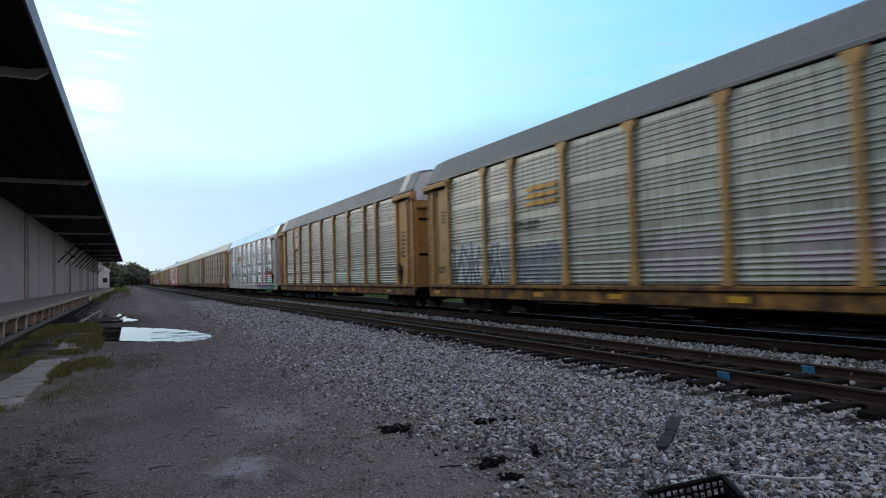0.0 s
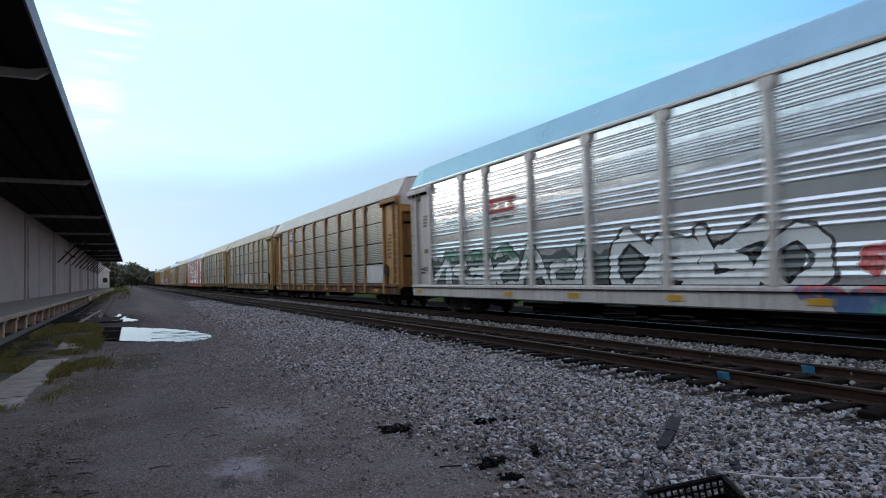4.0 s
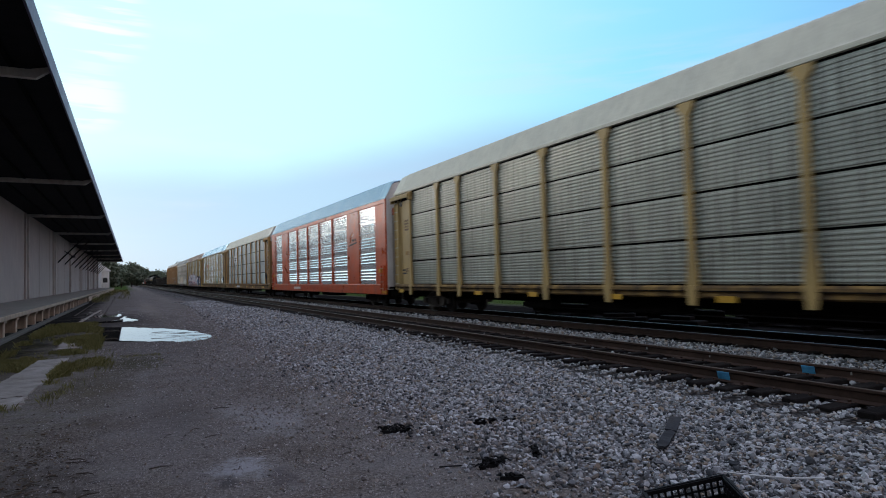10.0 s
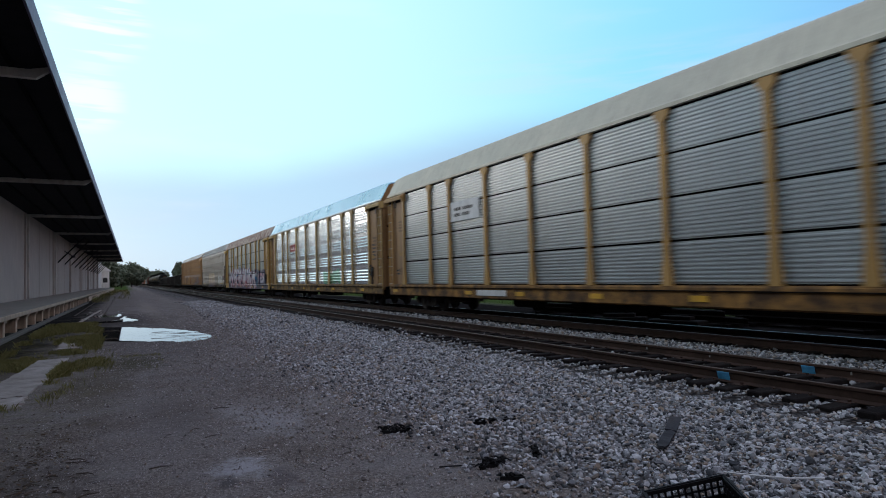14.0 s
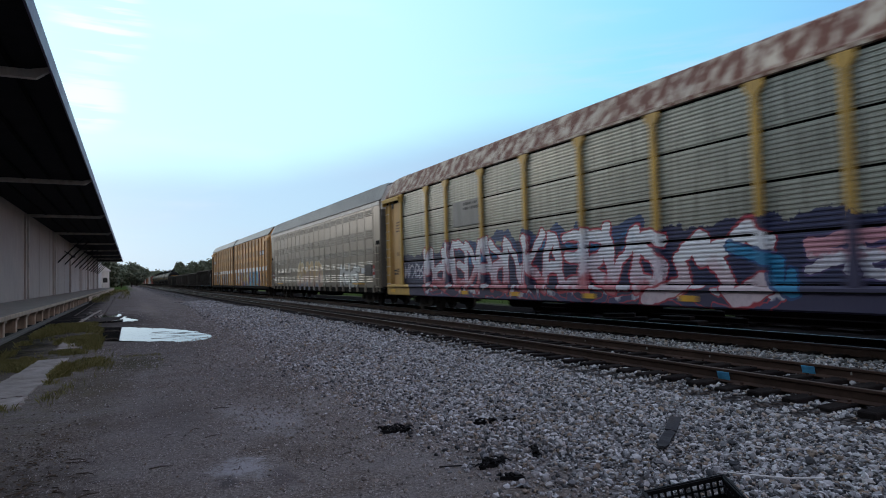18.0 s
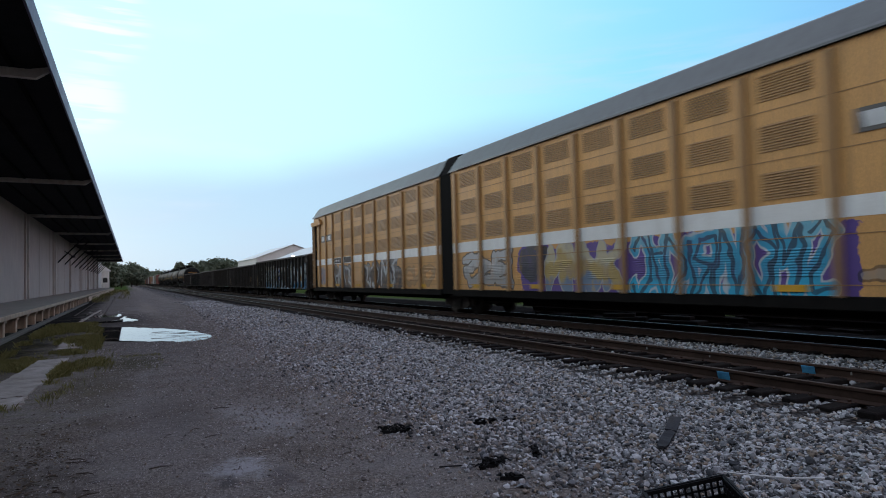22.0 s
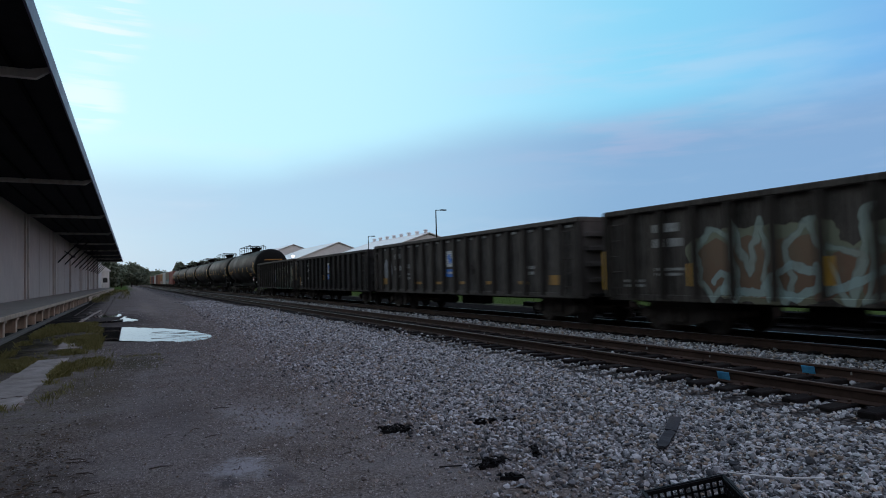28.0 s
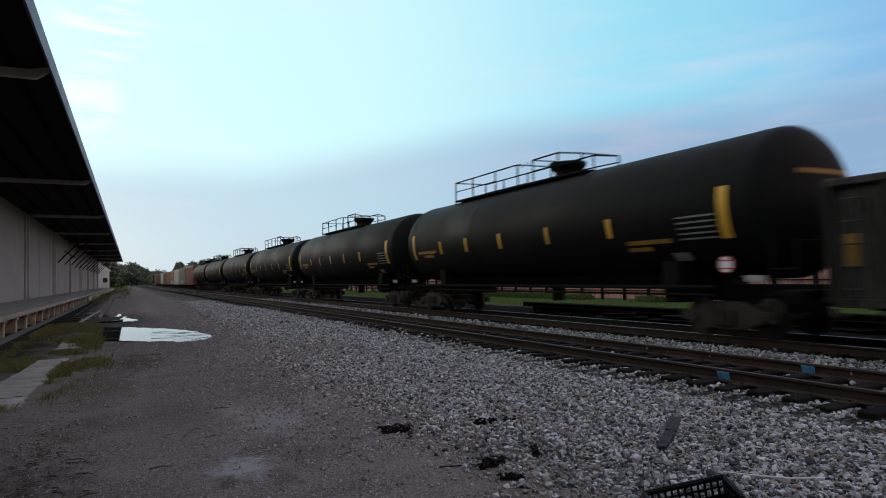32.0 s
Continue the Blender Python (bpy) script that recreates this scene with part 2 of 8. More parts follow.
GRIME = (0.05, 0.045, 0.04)
RUST = (0.16, 0.07, 0.035)
M = {
    "rail": mat("rusty_rail", (0.044, 0.026, 0.020), 0.8, 0, 0.35, 3, 40, 0.2, None, 0.3, True, None, 0.15),
    "rail_head": mat("worn_rail_head", (0.20, 0.20, 0.21), 0.4, 0.8, 0.2, 3, 30, 0.05),
    "rail_dull": mat("dull_rail_head", (0.13, 0.10, 0.085), 0.5, 0.6, 0.3, 3, 30, 0.1),
    "tie": mat("creosoted_wood", (0.014, 0.012, 0.012), 0.9, 0, 0.4, 4, 60, 0.5, (0.05, 0.042, 0.038), 0.3, False, None, 0.03),
    "steel_dark": mat("dark_steel", (0.010, 0.0093, 0.009), 0.9, 0, 0.35, 2, 30, 0.2, (0.024, 0.019, 0.015), 0.4, True, None, 0.05),
    "truck": mat("truck_steel", (0.038, 0.031, 0.027), 0.8, 0, 0.35, 3, 40, 0.2, (0.05, 0.038, 0.03), 0.4, False, None, 0.2),
    "wheel": mat("wheel_steel", (0.05, 0.042, 0.038), 0.5, 0.6, 0.3, 3, 40, 0.1),
    "white_paint": mat("white_marking", (0.62, 0.62, 0.62), 0.6, 0, 0.12, 2, 30, 0.05, GRIME, 0.3),
    "yellow_paint": mat("yellow_marking", (0.62, 0.33, 0.02), 0.55, 0, 0.12, 2, 30, 0.05, GRIME, 0.3),
    "grey_paint": mat("worn_white_stencil", (0.36, 0.36, 0.35), 0.65, 0, 0.3, 5, 30, 0.05, GRIME, 0.5, True, None, 0.2, 0.4),
    "stripe_white": mat("stripe_white", (0.86, 0.85, 0.82), 0.6, 0, 0.06, 1, 30, 0.03, (0.4, 0.34, 0.28), 0.3, True, None, 0.3),
    "stencil_ink": mat("worn_stencil_ink", (0.14, 0.08, 0.04), 0.7, 0, 0.3, 6, 40, 0.0),
    "ochre_paint": mat("ochre_marking", (0.27, 0.14, 0.02), 0.6, 0, 0.25, 3, 30, 0.05, GRIME, 0.5),
    "sign_blue": mat("sign_blue", (0.03, 0.16, 0.55), 0.5, 0, 0.15, 2, 30, 0.05),
    "blue_paint": mat("blue_marking", (0.03, 0.09, 0.36), 0.55, 0, 0.12, 2, 30, 0.05),
    "red_paint": mat("red_marking", (0.45, 0.02, 0.025), 0.55, 0, 0.12, 2, 30, 0.05),
    "black_paint": mat("black_marking", (0.015, 0.015, 0.016), 0.55, 0, 0.1, 2, 30, 0.05),
    "pink_paint": mat("faded_pink_marking", (0.5, 0.27, 0.24), 0.6, 0, 0.15, 2, 30, 0.05),
    # near-black holds the shade inside gaps, slots and recesses; also the bellows' black
    "gap_black": mat("shade_and_bellows_black", (0.008, 0.008, 0.008), 0.95, 0, 0.2, 2, 30, 0.0, None, 0.3, True, None, 0.05),
}


# ---- mesh building ----
class Shape:
    """Collects boxes, tubes and strips into one mesh."""

    def __init__(self):
        self.v, self.f = [], []

    def add(self, verts, faces):
        k = len(self.v)
        self.v += [tuple(p) for p in verts]
        self.f += [tuple(i + k for i in q) for q in faces]
        return self

    def box(self, x0, x1, y0, y1, z0, z1, ch=0.0):
        if ch <= 0:
            p = [(x, y, z) for x in (x0, x1) for y in (y0, y1) for z in (z0, z1)]
            return self.add(p, [(0, 1, 3, 2), (4, 6, 7, 5), (0, 4, 5, 1), (2, 3, 7, 6), (0, 2, 6, 4), (1, 5, 7, 3)])
        bm = bmesh.new()
        bmesh.ops.create_cube(bm, size=1, matrix=Matrix.LocRotScale(((x0 + x1) / 2, (y0 + y1) / 2, (z0 + z1) / 2), None, (x1 - x0, y1 - y0, z1 - z0)))
        bmesh.ops.bevel(bm, geom=bm.edges[:], offset=ch, segments=1, affect="EDGES")
        self.take(bm)
        return self

    def take(self, bm):
        bm.verts.index_update()
        self.add([v.co[:] for v in bm.verts], [[v.index for v in f.verts] for f in bm.faces])
        bm.free()
        return self

    def prism(self, outline, axis, a, b):
        """outline: 2D points; axis 0: (y, z) swept along x; 1: (x, z) along y; 2: (x, y) along z."""
        n = len(outline)
        put = {0: lambda p, t: (t, p[0], p[1]), 1: lambda p, t: (p[0], t, p[1]), 2: lambda p, t: (p[0], p[1], t)}[axis]
        vs = [put(p, a) for p in outline] + [put(p, b) for p in outline]
        fs = [(i, (i + 1) % n, n + (i + 1) % n, n + i) for i in range(n)] + [tuple(range(n))[::-1], tuple(range(n, 2 * n))]
        return self.add(vs, fs)

    def tube(self, p, q, r, n=8, r2=None):
        p, q = Vector(p), Vector(q)
        r2 = r if r2 is None else r2
        d = (q - p).normalized()
        u = d.orthogonal().normalized()
        w = d.cross(u)
        ring = [(math.cos(2 * math.pi * i / n), math.sin(2 * math.pi * i / n)) for i in range(n)]
        vs = [p + r * (c * u + s * w) for c, s in ring] + [q + r2 * (c * u + s * w) for c, s in ring]
        fs = [(i, (i + 1) % n, n + (i + 1) % n, n + i) for i in range(n)] + [tuple(range(n))[::-1], tuple(range(n, 2 * n))]
        return self.add(vs, fs)

    def lathe_y(self, prof, n=32, cx=0.0, cz=0.0):
        """prof: (y, r) turned round the y axis through (cx, cz)."""
        vs, fs = [], []
        for y, r in prof:
            vs += [(cx + r * math.cos(2 * math.pi * i / n), y, cz + r * math.sin(2 * math.pi * i / n)) for i in range(n)]
        for k in range(len(prof) - 1):
            for i in range(n):
                j = (i + 1) % n
                fs.append((k * n + i, k * n + j, (k + 1) * n + j, (k + 1) * n + i))
        fs += [tuple(range(n))[::-1], tuple(range((len(prof) - 1) * n, len(prof) * n))]
        return self.add(vs, fs)

    def mesh(self, name, material, smooth=False):
        me = bpy.data.meshes.new(name)
        me.from_pydata(self.v, [], self.f)
        bm = bmesh.new()
        bm.from_mesh(me)
        bmesh.ops.recalc_face_normals(bm, faces=bm.faces[:])
        bm.to_mesh(me)
        bm.free()
        if smooth:
            me.shade_smooth()
            try:
                me.set_sharp_from_angle(angle=radians(35))
            except AttributeError:
                pass
        me.materials.append(material)
        return me


CACHE = {}


def shared(key, make, material, smooth=False):
    """One mesh per shape and material."""
    k = (key, material.name)
    if k not in CACHE:
        CACHE[k] = make().mesh(key[0] if isinstance(key, tuple) else key, material, smooth)
    return CACHE[k]


def part(name, data, parent, m=None, label=""):
    ob = new(name, data)
    ob.parent = parent
    if m is not None:
        ob.matrix_basis = m
    return tagged(ob, label)


def thing(name, label, category, group="", m=None, kind=""):
    ob = new(name)
    if m is not None:
        ob.matrix_basis = m
    return tagged(ob, label, category, group, kind)


def single(name, data, label="", category="", group="", kind="", m=None):
    ob = new(name, data)
    if m is not None:
        ob.matrix_basis = m
    return tagged(ob, label, category, group, kind)


# ---- plan: x across the tracks, y along them, z up from the lot ----
RAIL_TOP = 0.25
GAUGE = 1.497
RAIL_A, RAIL_B = 8.25, 12.37
CENTRE = RAIL_B + GAUGE / 2


def smooth(a, b, x):
    t = min(1.0, max(0.0, (x - a) / (b - a)))
    return t * t * (3 - 2 * t)


def ballast_edge(y):
    return 3.15 - 0.15 * smooth(7, 10, y) * (1 - smooth(13, 16, y)) + 0.55 * smooth(12, 20, y) + 0.8 * smooth(24, 55, y) + 0.3 * noise.noise((y * 0.35, 3.1, 0))


def bare_spot(x, y):
    """A trodden bare spot within the ballast's foot."""
    return smooth(1.15, 0.6, math.hypot((x - 4.3) * 0.85, (y - 16.2) * 0.42) + 0.25 * noise.noise((x * 1.5, y, 4)))


def ground_z(x, y):
    e = ballast_edge(y)
    z = 0.055 * smooth(e, e + 2.6, x) * (1 - smooth(15.0, 16.6, x))
    z -= 0.035 * smooth(6.75, 7.15, x) * (1 - smooth(15.0, 15.6, x)) * (1 - smooth(9.85, 10.3, x) * (1 - smooth(11.7, 12.1, x)))
    z += 0.012 * noise.noise((x * 0.8, y * 0.8, 0)) + 0.02 * noise.noise((x * 0.13, y * 0.13, 5))
    z -= 0.035 * smooth(2.4, 0.8, abs((x - 1.2) * 0.9)) * smooth(5.0, 1.5, abs(y - 25))
    if x > 30 or x < -20 or y > 160 or y < -15:
        z = 0.0
    return z


# worn and damp patches: x, y, radius, length factor, amount, colour
LOT_PATCHES = [(1.02, 6.5, 0.24, 0.8, 0.7, (0.31, 0.31, 0.325)), (1.75, 8.5, 0.36, 0.5, 0.6, (0.28, 0.275, 0.28)), (1.35, 9.3, 0.2, 0.5, 0.5, (0.27, 0.26, 0.26)), (0.82, 6.1, 0.1, 0.6, 0.8, (0.06, 0.055, 0.055)), (1.3, 6.0, 0.12, 0.4, 0.6, (0.08, 0.07, 0.07)), (0.6, 9.6, 0.5, 0.4, 0.45, (0.085, 0.075, 0.07)), (2.2, 12.5, 0.9, 0.5, 0.35, (0.09, 0.085, 0.085)), (2.5, 9.3, 0.4, 0.6, 0.3, (0.24, 0.225, 0.215)), (1.5, 48.0, 0.5, 0.03, 0.4, (0.24, 0.21, 0.185)),
               (0.9, 18.2, 1.1, 0.6, 0.4, (0.085, 0.08, 0.078)), (0.25, 16.2, 0.55, 0.4, 0.7, (0.05, 0.05, 0.03)), (-0.4, 13.2, 0.5, 0.3, 0.5, (0.07, 0.06, 0.04)), (4.1, 17.5, 0.9, 0.5, 0.5, (0.07, 0.066, 0.064)), (-0.8, 7.0, 0.5, 0.6, 0.5, (0.05, 0.043, 0.038)), (1.3, 24.0, 2.4, 0.6, 0.5, (0.07, 0.066, 0.066)), (-1.2, 35.0, 2.6, 0.4, 0.7, (0.035, 0.032, 0.03))]


def ground_material():
    m = bpy.data.materials.new("ground_surface")
    m.use_nodes = True
    nt = m.node_tree
    b = nt.nodes["Principled BSDF"]
    geo = nt.nodes.new("ShaderNodeNewGeometry")
    sep = nt.nodes.new("ShaderNodeSeparateXYZ")
    nt.links.new(geo.outputs["Position"], sep.inputs[0])
    v, x, y = geo.outputs["Position"], sep.outputs[0], sep.outputs[1]
    big, mid, fine = noisy(nt, v, 0.35, 5), noisy(nt, v, 2.2, 5, 0.65), noisy(nt, v, 26, 5, 0.75)
    vor = nt.nodes.new("ShaderNodeTexVoronoi")
    vor.inputs["Scale"].default_value = 17
    nt.links.new(v, vor.inputs["Vector"])
    small = nt.nodes.new("ShaderNodeTexVoronoi")
    small.inputs["Scale"].default_value = 60
    nt.links.new(v, small.inputs["Vector"])
    hue = nt.nodes.new("ShaderNodeSeparateColor")
    nt.links.new(vor.outputs["Color"], hue.inputs[0])
    grit = nt.nodes.new("ShaderNodeSeparateColor")
    nt.links.new(small.outputs["Color"], grit.inputs[0])
    # worn asphalt and dirt
    lot = mixer(nt, "MIX", span(nt, big, 0.38, 0.62), (0.166, 0.140, 0.124), (0.208, 0.187, 0.178))
    lot = mixer(nt, "MIX", span(nt, mid, 0.54, 0.70, 0, 0.5), lot, (0.25, 0.225, 0.205))
    lot = mixer(nt, "MIX", span(nt, mid, 0.30, 0.44, 0.55, 0), lot, (0.062, 0.052, 0.045))
    lot = mixer(nt, "MIX", span(nt, grit.outputs[0], 0.5, 1.0, 0.0, 0.8), lot, (0.31, 0.285, 0.265))
    lot = mixer(nt, "MULTIPLY", span(nt, fine, 0.38, 0.62, 0.85, 0.0), lot, (0.3, 0.29, 0.28))
    wide = noisy(nt, v, 0.9, 6, 0.7)
    lot = mixer(nt, "MIX", span(nt, wide, 0.46, 0.60, 0, 0.45), lot, (0.185, 0.173, 0.173))
    lot = mixer(nt, "MIX", span(nt, wide, 0.34, 0.46, 0.55, 0), lot, (0.08, 0.066, 0.056))
    # pale worn patches and a damp hollow
    patchy = noisy(nt, v, 4.5, 6, 0.75)
    for px, py, pr, pk, amount, pc in LOT_PATCHES:
        far_off = calc(nt, "SQRT", calc(nt, "ADD", calc(nt, "POWER", calc(nt, "SUBTRACT", x, px), 2.0), calc(nt, "POWER", calc(nt, "MULTIPLY", calc(nt, "SUBTRACT", y, py), pk), 2.0)))
        ragged_off = calc(nt, "ADD", far_off, calc(nt, "MULTIPLY", calc(nt, "SUBTRACT", patchy, 0.5), 5.0 * pr))
        lot = mixer(nt, "MIX", span(nt, ragged_off, pr * 0.6, pr * 1.35, amount, 0.0), lot, pc)
    # ballast
    bal = mixer(nt, "MIX", hue.outputs[0], (0.05, 0.048, 0.05), (0.27, 0.265, 0.27))
    bal = mixer(nt, "MIX", span(nt, hue.outputs[1], 0.75, 0.8, 0, 0.6), bal, (0.2, 0.15, 0.12))
    # cell edges darkened: the shade between stones is part of the colour
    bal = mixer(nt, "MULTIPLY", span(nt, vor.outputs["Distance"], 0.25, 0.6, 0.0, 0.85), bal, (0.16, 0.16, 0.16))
    # grass, and soil blackened to also hold the shade seen beneath the train
    grass = mixer(nt, "MIX", span(nt, mid, 0.35, 0.65), (0.035, 0.055, 0.017), (0.06, 0.09, 0.028))
    soil_and_shade = mixer(nt, "MIX", span(nt, mid, 0.4, 0.6), (0.008, 0.008, 0.008), (0.02, 0.019, 0.018))
    wob = calc(nt, "MULTIPLY", calc(nt, "SUBTRACT", noisy(nt, v, 0.8, 5, 0.65), 0.5), 3.0)
    xw = calc(nt, "ADD", x, wob)
    edge = calc(nt, "ADD", 3.1, calc(nt, "ADD", calc(nt, "MULTIPLY", span(nt, y, 12, 20), 0.6), calc(nt, "MULTIPLY", span(nt, y, 24, 55), 0.8)))
    is_bal = calc(nt, "MULTIPLY", span(nt, calc(nt, "SUBTRACT", xw, edge), -0.3, 0.9), span(nt, xw, 15.0, 15.8, 1, 0))
    off = calc(nt, "SQRT", calc(nt, "ADD", calc(nt, "POWER", calc(nt, "MULTIPLY", calc(nt, "SUBTRACT", xw, 4.3), 0.85), 2.0), calc(nt, "POWER", calc(nt, "MULTIPLY", calc(nt, "SUBTRACT", y, 16.2), 0.42), 2.0)))
    is_bal = calc(nt, "MULTIPLY", is_bal, span(nt, off, 0.6, 1.2, 0.2, 1.0))
    # ballast darker between near rails; at the far track it holds the train's shade
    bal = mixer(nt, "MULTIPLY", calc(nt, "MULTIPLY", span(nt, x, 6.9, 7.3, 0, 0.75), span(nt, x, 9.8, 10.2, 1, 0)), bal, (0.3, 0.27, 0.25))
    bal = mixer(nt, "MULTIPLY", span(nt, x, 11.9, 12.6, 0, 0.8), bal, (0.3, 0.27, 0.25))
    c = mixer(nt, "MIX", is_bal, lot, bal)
    c = mixer(nt, "MIX", calc(nt, "MULTIPLY", span(nt, xw, 15.0, 15.6), span(nt, xw, 19.0, 20.5, 1, 0)), c, soil_and_shade)
    c = mixer(nt, "MIX", span(nt, xw, 19.0, 20.5), c, grass)
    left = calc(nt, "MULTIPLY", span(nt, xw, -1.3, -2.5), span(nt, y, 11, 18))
    c = mixer(nt, "MIX", calc(nt, "MULTIPLY", left, 0.9), c, soil_and_shade)
    moss = calc(nt, "MULTIPLY", calc(nt, "MULTIPLY", span(nt, xw, 0.2, -1.1), span(nt, y, 5, 12)), span(nt, y, 27, 33, 1, 0))
    c = mixer(nt, "MIX", calc(nt, "MULTIPLY", moss, span(nt, patchy, 0.44, 0.66, 0.0, 0.6)), c, (0.10, 0.095, 0.042))
    far = span(nt, calc(nt, "ADD", y, calc(nt, "MULTIPLY", wob, 5)), 150, 200)
    c = mixer(nt, "MIX", calc(nt, "MULTIPLY", far, span(nt, x, 3.0, 0.5)), c, grass)
    nt.links.new(c, b.inputs["Base Color"])
    b.inputs["Specular IOR Level"].default_value = 0.0
    nt.links.new(span(nt, mid, 0.3, 0.7, 0.75, 0.98), b.inputs["Roughness"])
    bp = nt.nodes.new("ShaderNodeBump")
    bp.inputs["Strength"].default_value, bp.inputs["Distance"].default_value = 0.6, 0.03
    h = mixer(nt, "MIX", is_bal, mixer(nt, "MIX", 0.5, fine, small.outputs["Distance"]), calc(nt, "SUBTRACT", 1.0, vor.outputs["Distance"]))
    nt.links.new(h, bp.inputs["Height"])
    nt.links.new(bp.outputs[0], b.inputs["Normal"])
    return m


def build_ground():
    def steps(cuts):
        out = [cuts[0][0]]
        for a, b, d in cuts:
            n = max(1, round((b - a) / d))
            out += [a + (b - a) * (i + 1) / n for i in range(n)]
        return out
    xs = steps([(-3000, -200, 700), (-200, -20, 30), (-20, -4, 2), (-4, 3, 0.35), (3, 17, 0.25), (17, 30, 1.5), (30, 200, 20), (200, 3000, 700)])
    ys = steps([(-900, -20, 100), (-20, 2, 2), (2, 32, 0.35), (32, 60, 1), (60, 200, 5), (200, 800, 60), (800, 4500, 600)])
    vs = [(x, y, ground_z(x, y)) for y in ys for x in xs]
    n = len(xs)
    fs = [(j * n + i, j * n + i + 1, (j + 1) * n + i + 1, (j + 1) * n + i) for j in range(len(ys) - 1) for i in range(n - 1)]
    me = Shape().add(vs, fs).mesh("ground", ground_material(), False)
    me.shade_smooth()
    single("ground", me, "grey-brown worn asphalt and gravel lot beside ballast", "ground", kind="structure")


build_ground()


def rail_outline():
    h = [(-0.07, -0.18), (0.07, -0.18), (0.07, -0.168), (0.012, -0.14), (0.009, -0.045), (0.036, -0.032), (0.036, -0.004), (0.03, 0.0)]
    return h + [(-x, z) for x, z in h[2:][::-1]]


def tie_rows(x0):
    r = random.Random(int(x0 * 100))
    out, y = [], -6.0
    while y < 260:
        out.append(y)
        y += 0.53 + r.uniform(-0.035, 0.035)
    return out


TIES = {RAIL_A: tie_rows(RAIL_A), RAIL_B: tie_rows(RAIL_B)}


def build_track(name, x0, head):
    t = thing(name, "rusty steel rails on dark wooden ties in grey ballast", "railway track", kind="structure")
    for x in (x0, x0 + GAUGE):
        s = Shape().prism([(x + px, RAIL_TOP - 0.004 + pz) for px, pz in rail_outline()], 1, -620, 1500)
        r = part("rail", s.mesh("rail", M["rail"]), t, None, "rust-brown steel rail")
        s = Shape().box(x - 0.03, x + 0.03, -620, 1500, RAIL_TOP - 0.003, RAIL_TOP)
        part("rail_head", s.mesh("rail_head", head), r, None, "polished running surface")
    tie = shared("tie", lambda: Shape().box(-1.28, 1.28, -0.115, 0.115, -0.18, 0.0, 0.015), M["tie"])
    plate = shared("tie_plate", lambda: Shape().box(-0.19, 0.19, -0.09, 0.09, 0, 0.016).box(-0.13, -0.10, -0.06, -0.03, 0.01, 0.05).box(0.10, 0.13, 0.03, 0.06, 0.01, 0.05), M["rail"])
    rng = random.Random(int(x0 * 100))
    far = Shape()
    for k, y in enumerate(TIES[x0]):
        dx = rng.uniform(-0.06, 0.06)
        if k < 150:
            tb = part("tie", tie, t, pose(x0 + GAUGE / 2 + dx, y, 0.085 + rng.uniform(-0.012, 0.008), rng.uniform(-0.6, 0.6), rng.uniform(-0.4, 0.4), rng.uniform(-1.3, 1.3)))
            if y < 40 and y > 0:
                for x in (x0, x0 + GAUGE):
                    part("tie_plate", plate, t, pose(x, y, 0.062))
        else:
            far.box(x0 + GAUGE / 2 - 1.28 + dx, x0 + GAUGE / 2 + 1.28 + dx, y - 0.115, y + 0.115, -0.1, 0.075)
    o = part("far_ties", far.mesh("far_ties", M["tie"]), t, None, "dark wooden ties")
    o["kind"] = "stuff"
    return t


track_a = build_track("railway_track", RAIL_A, M["rail_dull"])
track_b = build_track("railway_track", RAIL_B, M["rail_head"])
# sprayed survey marks and clips on the nearer rails
mark = shared("paint_mark", lambda: Shape().box(-0.004, 0.004, -0.11, 0.11, -0.062, 0.062, 0.002), M["blue_paint"])
BLUE = mat("sprayed_blue", (0.05, 0.24, 0.42), 0.6, 0, 0.3, 9, 60, 0.1)
mark.materials[0] = BLUE
part("paint_mark", mark, track_a, pose(RAIL_A - 0.045, 7.02, 0.155, 0, -14, 0), "sprayed blue mark on the rail web")
part("paint_mark", mark, track_a, pose(RAIL_A + GAUGE - 0.045, 6.67, 0.155, 0, -14, 0), "sprayed blue mark on the rail web")
clip = shared("rail_clip", lambda: Shape().box(-0.01, 0.0, -0.014, 0.014, 0, 0.045, 0.004), mat("dull_clip", (0.2, 0.19, 0.18), 0.7))
for yy in (8.6, 10.2, 12.2, 14.8, 17.9, 6.0, 22.0):
    part("rail_clip", clip, track_a, pose(RAIL_A + GAUGE - 0.03, yy, 0.15), "pale metal clip")


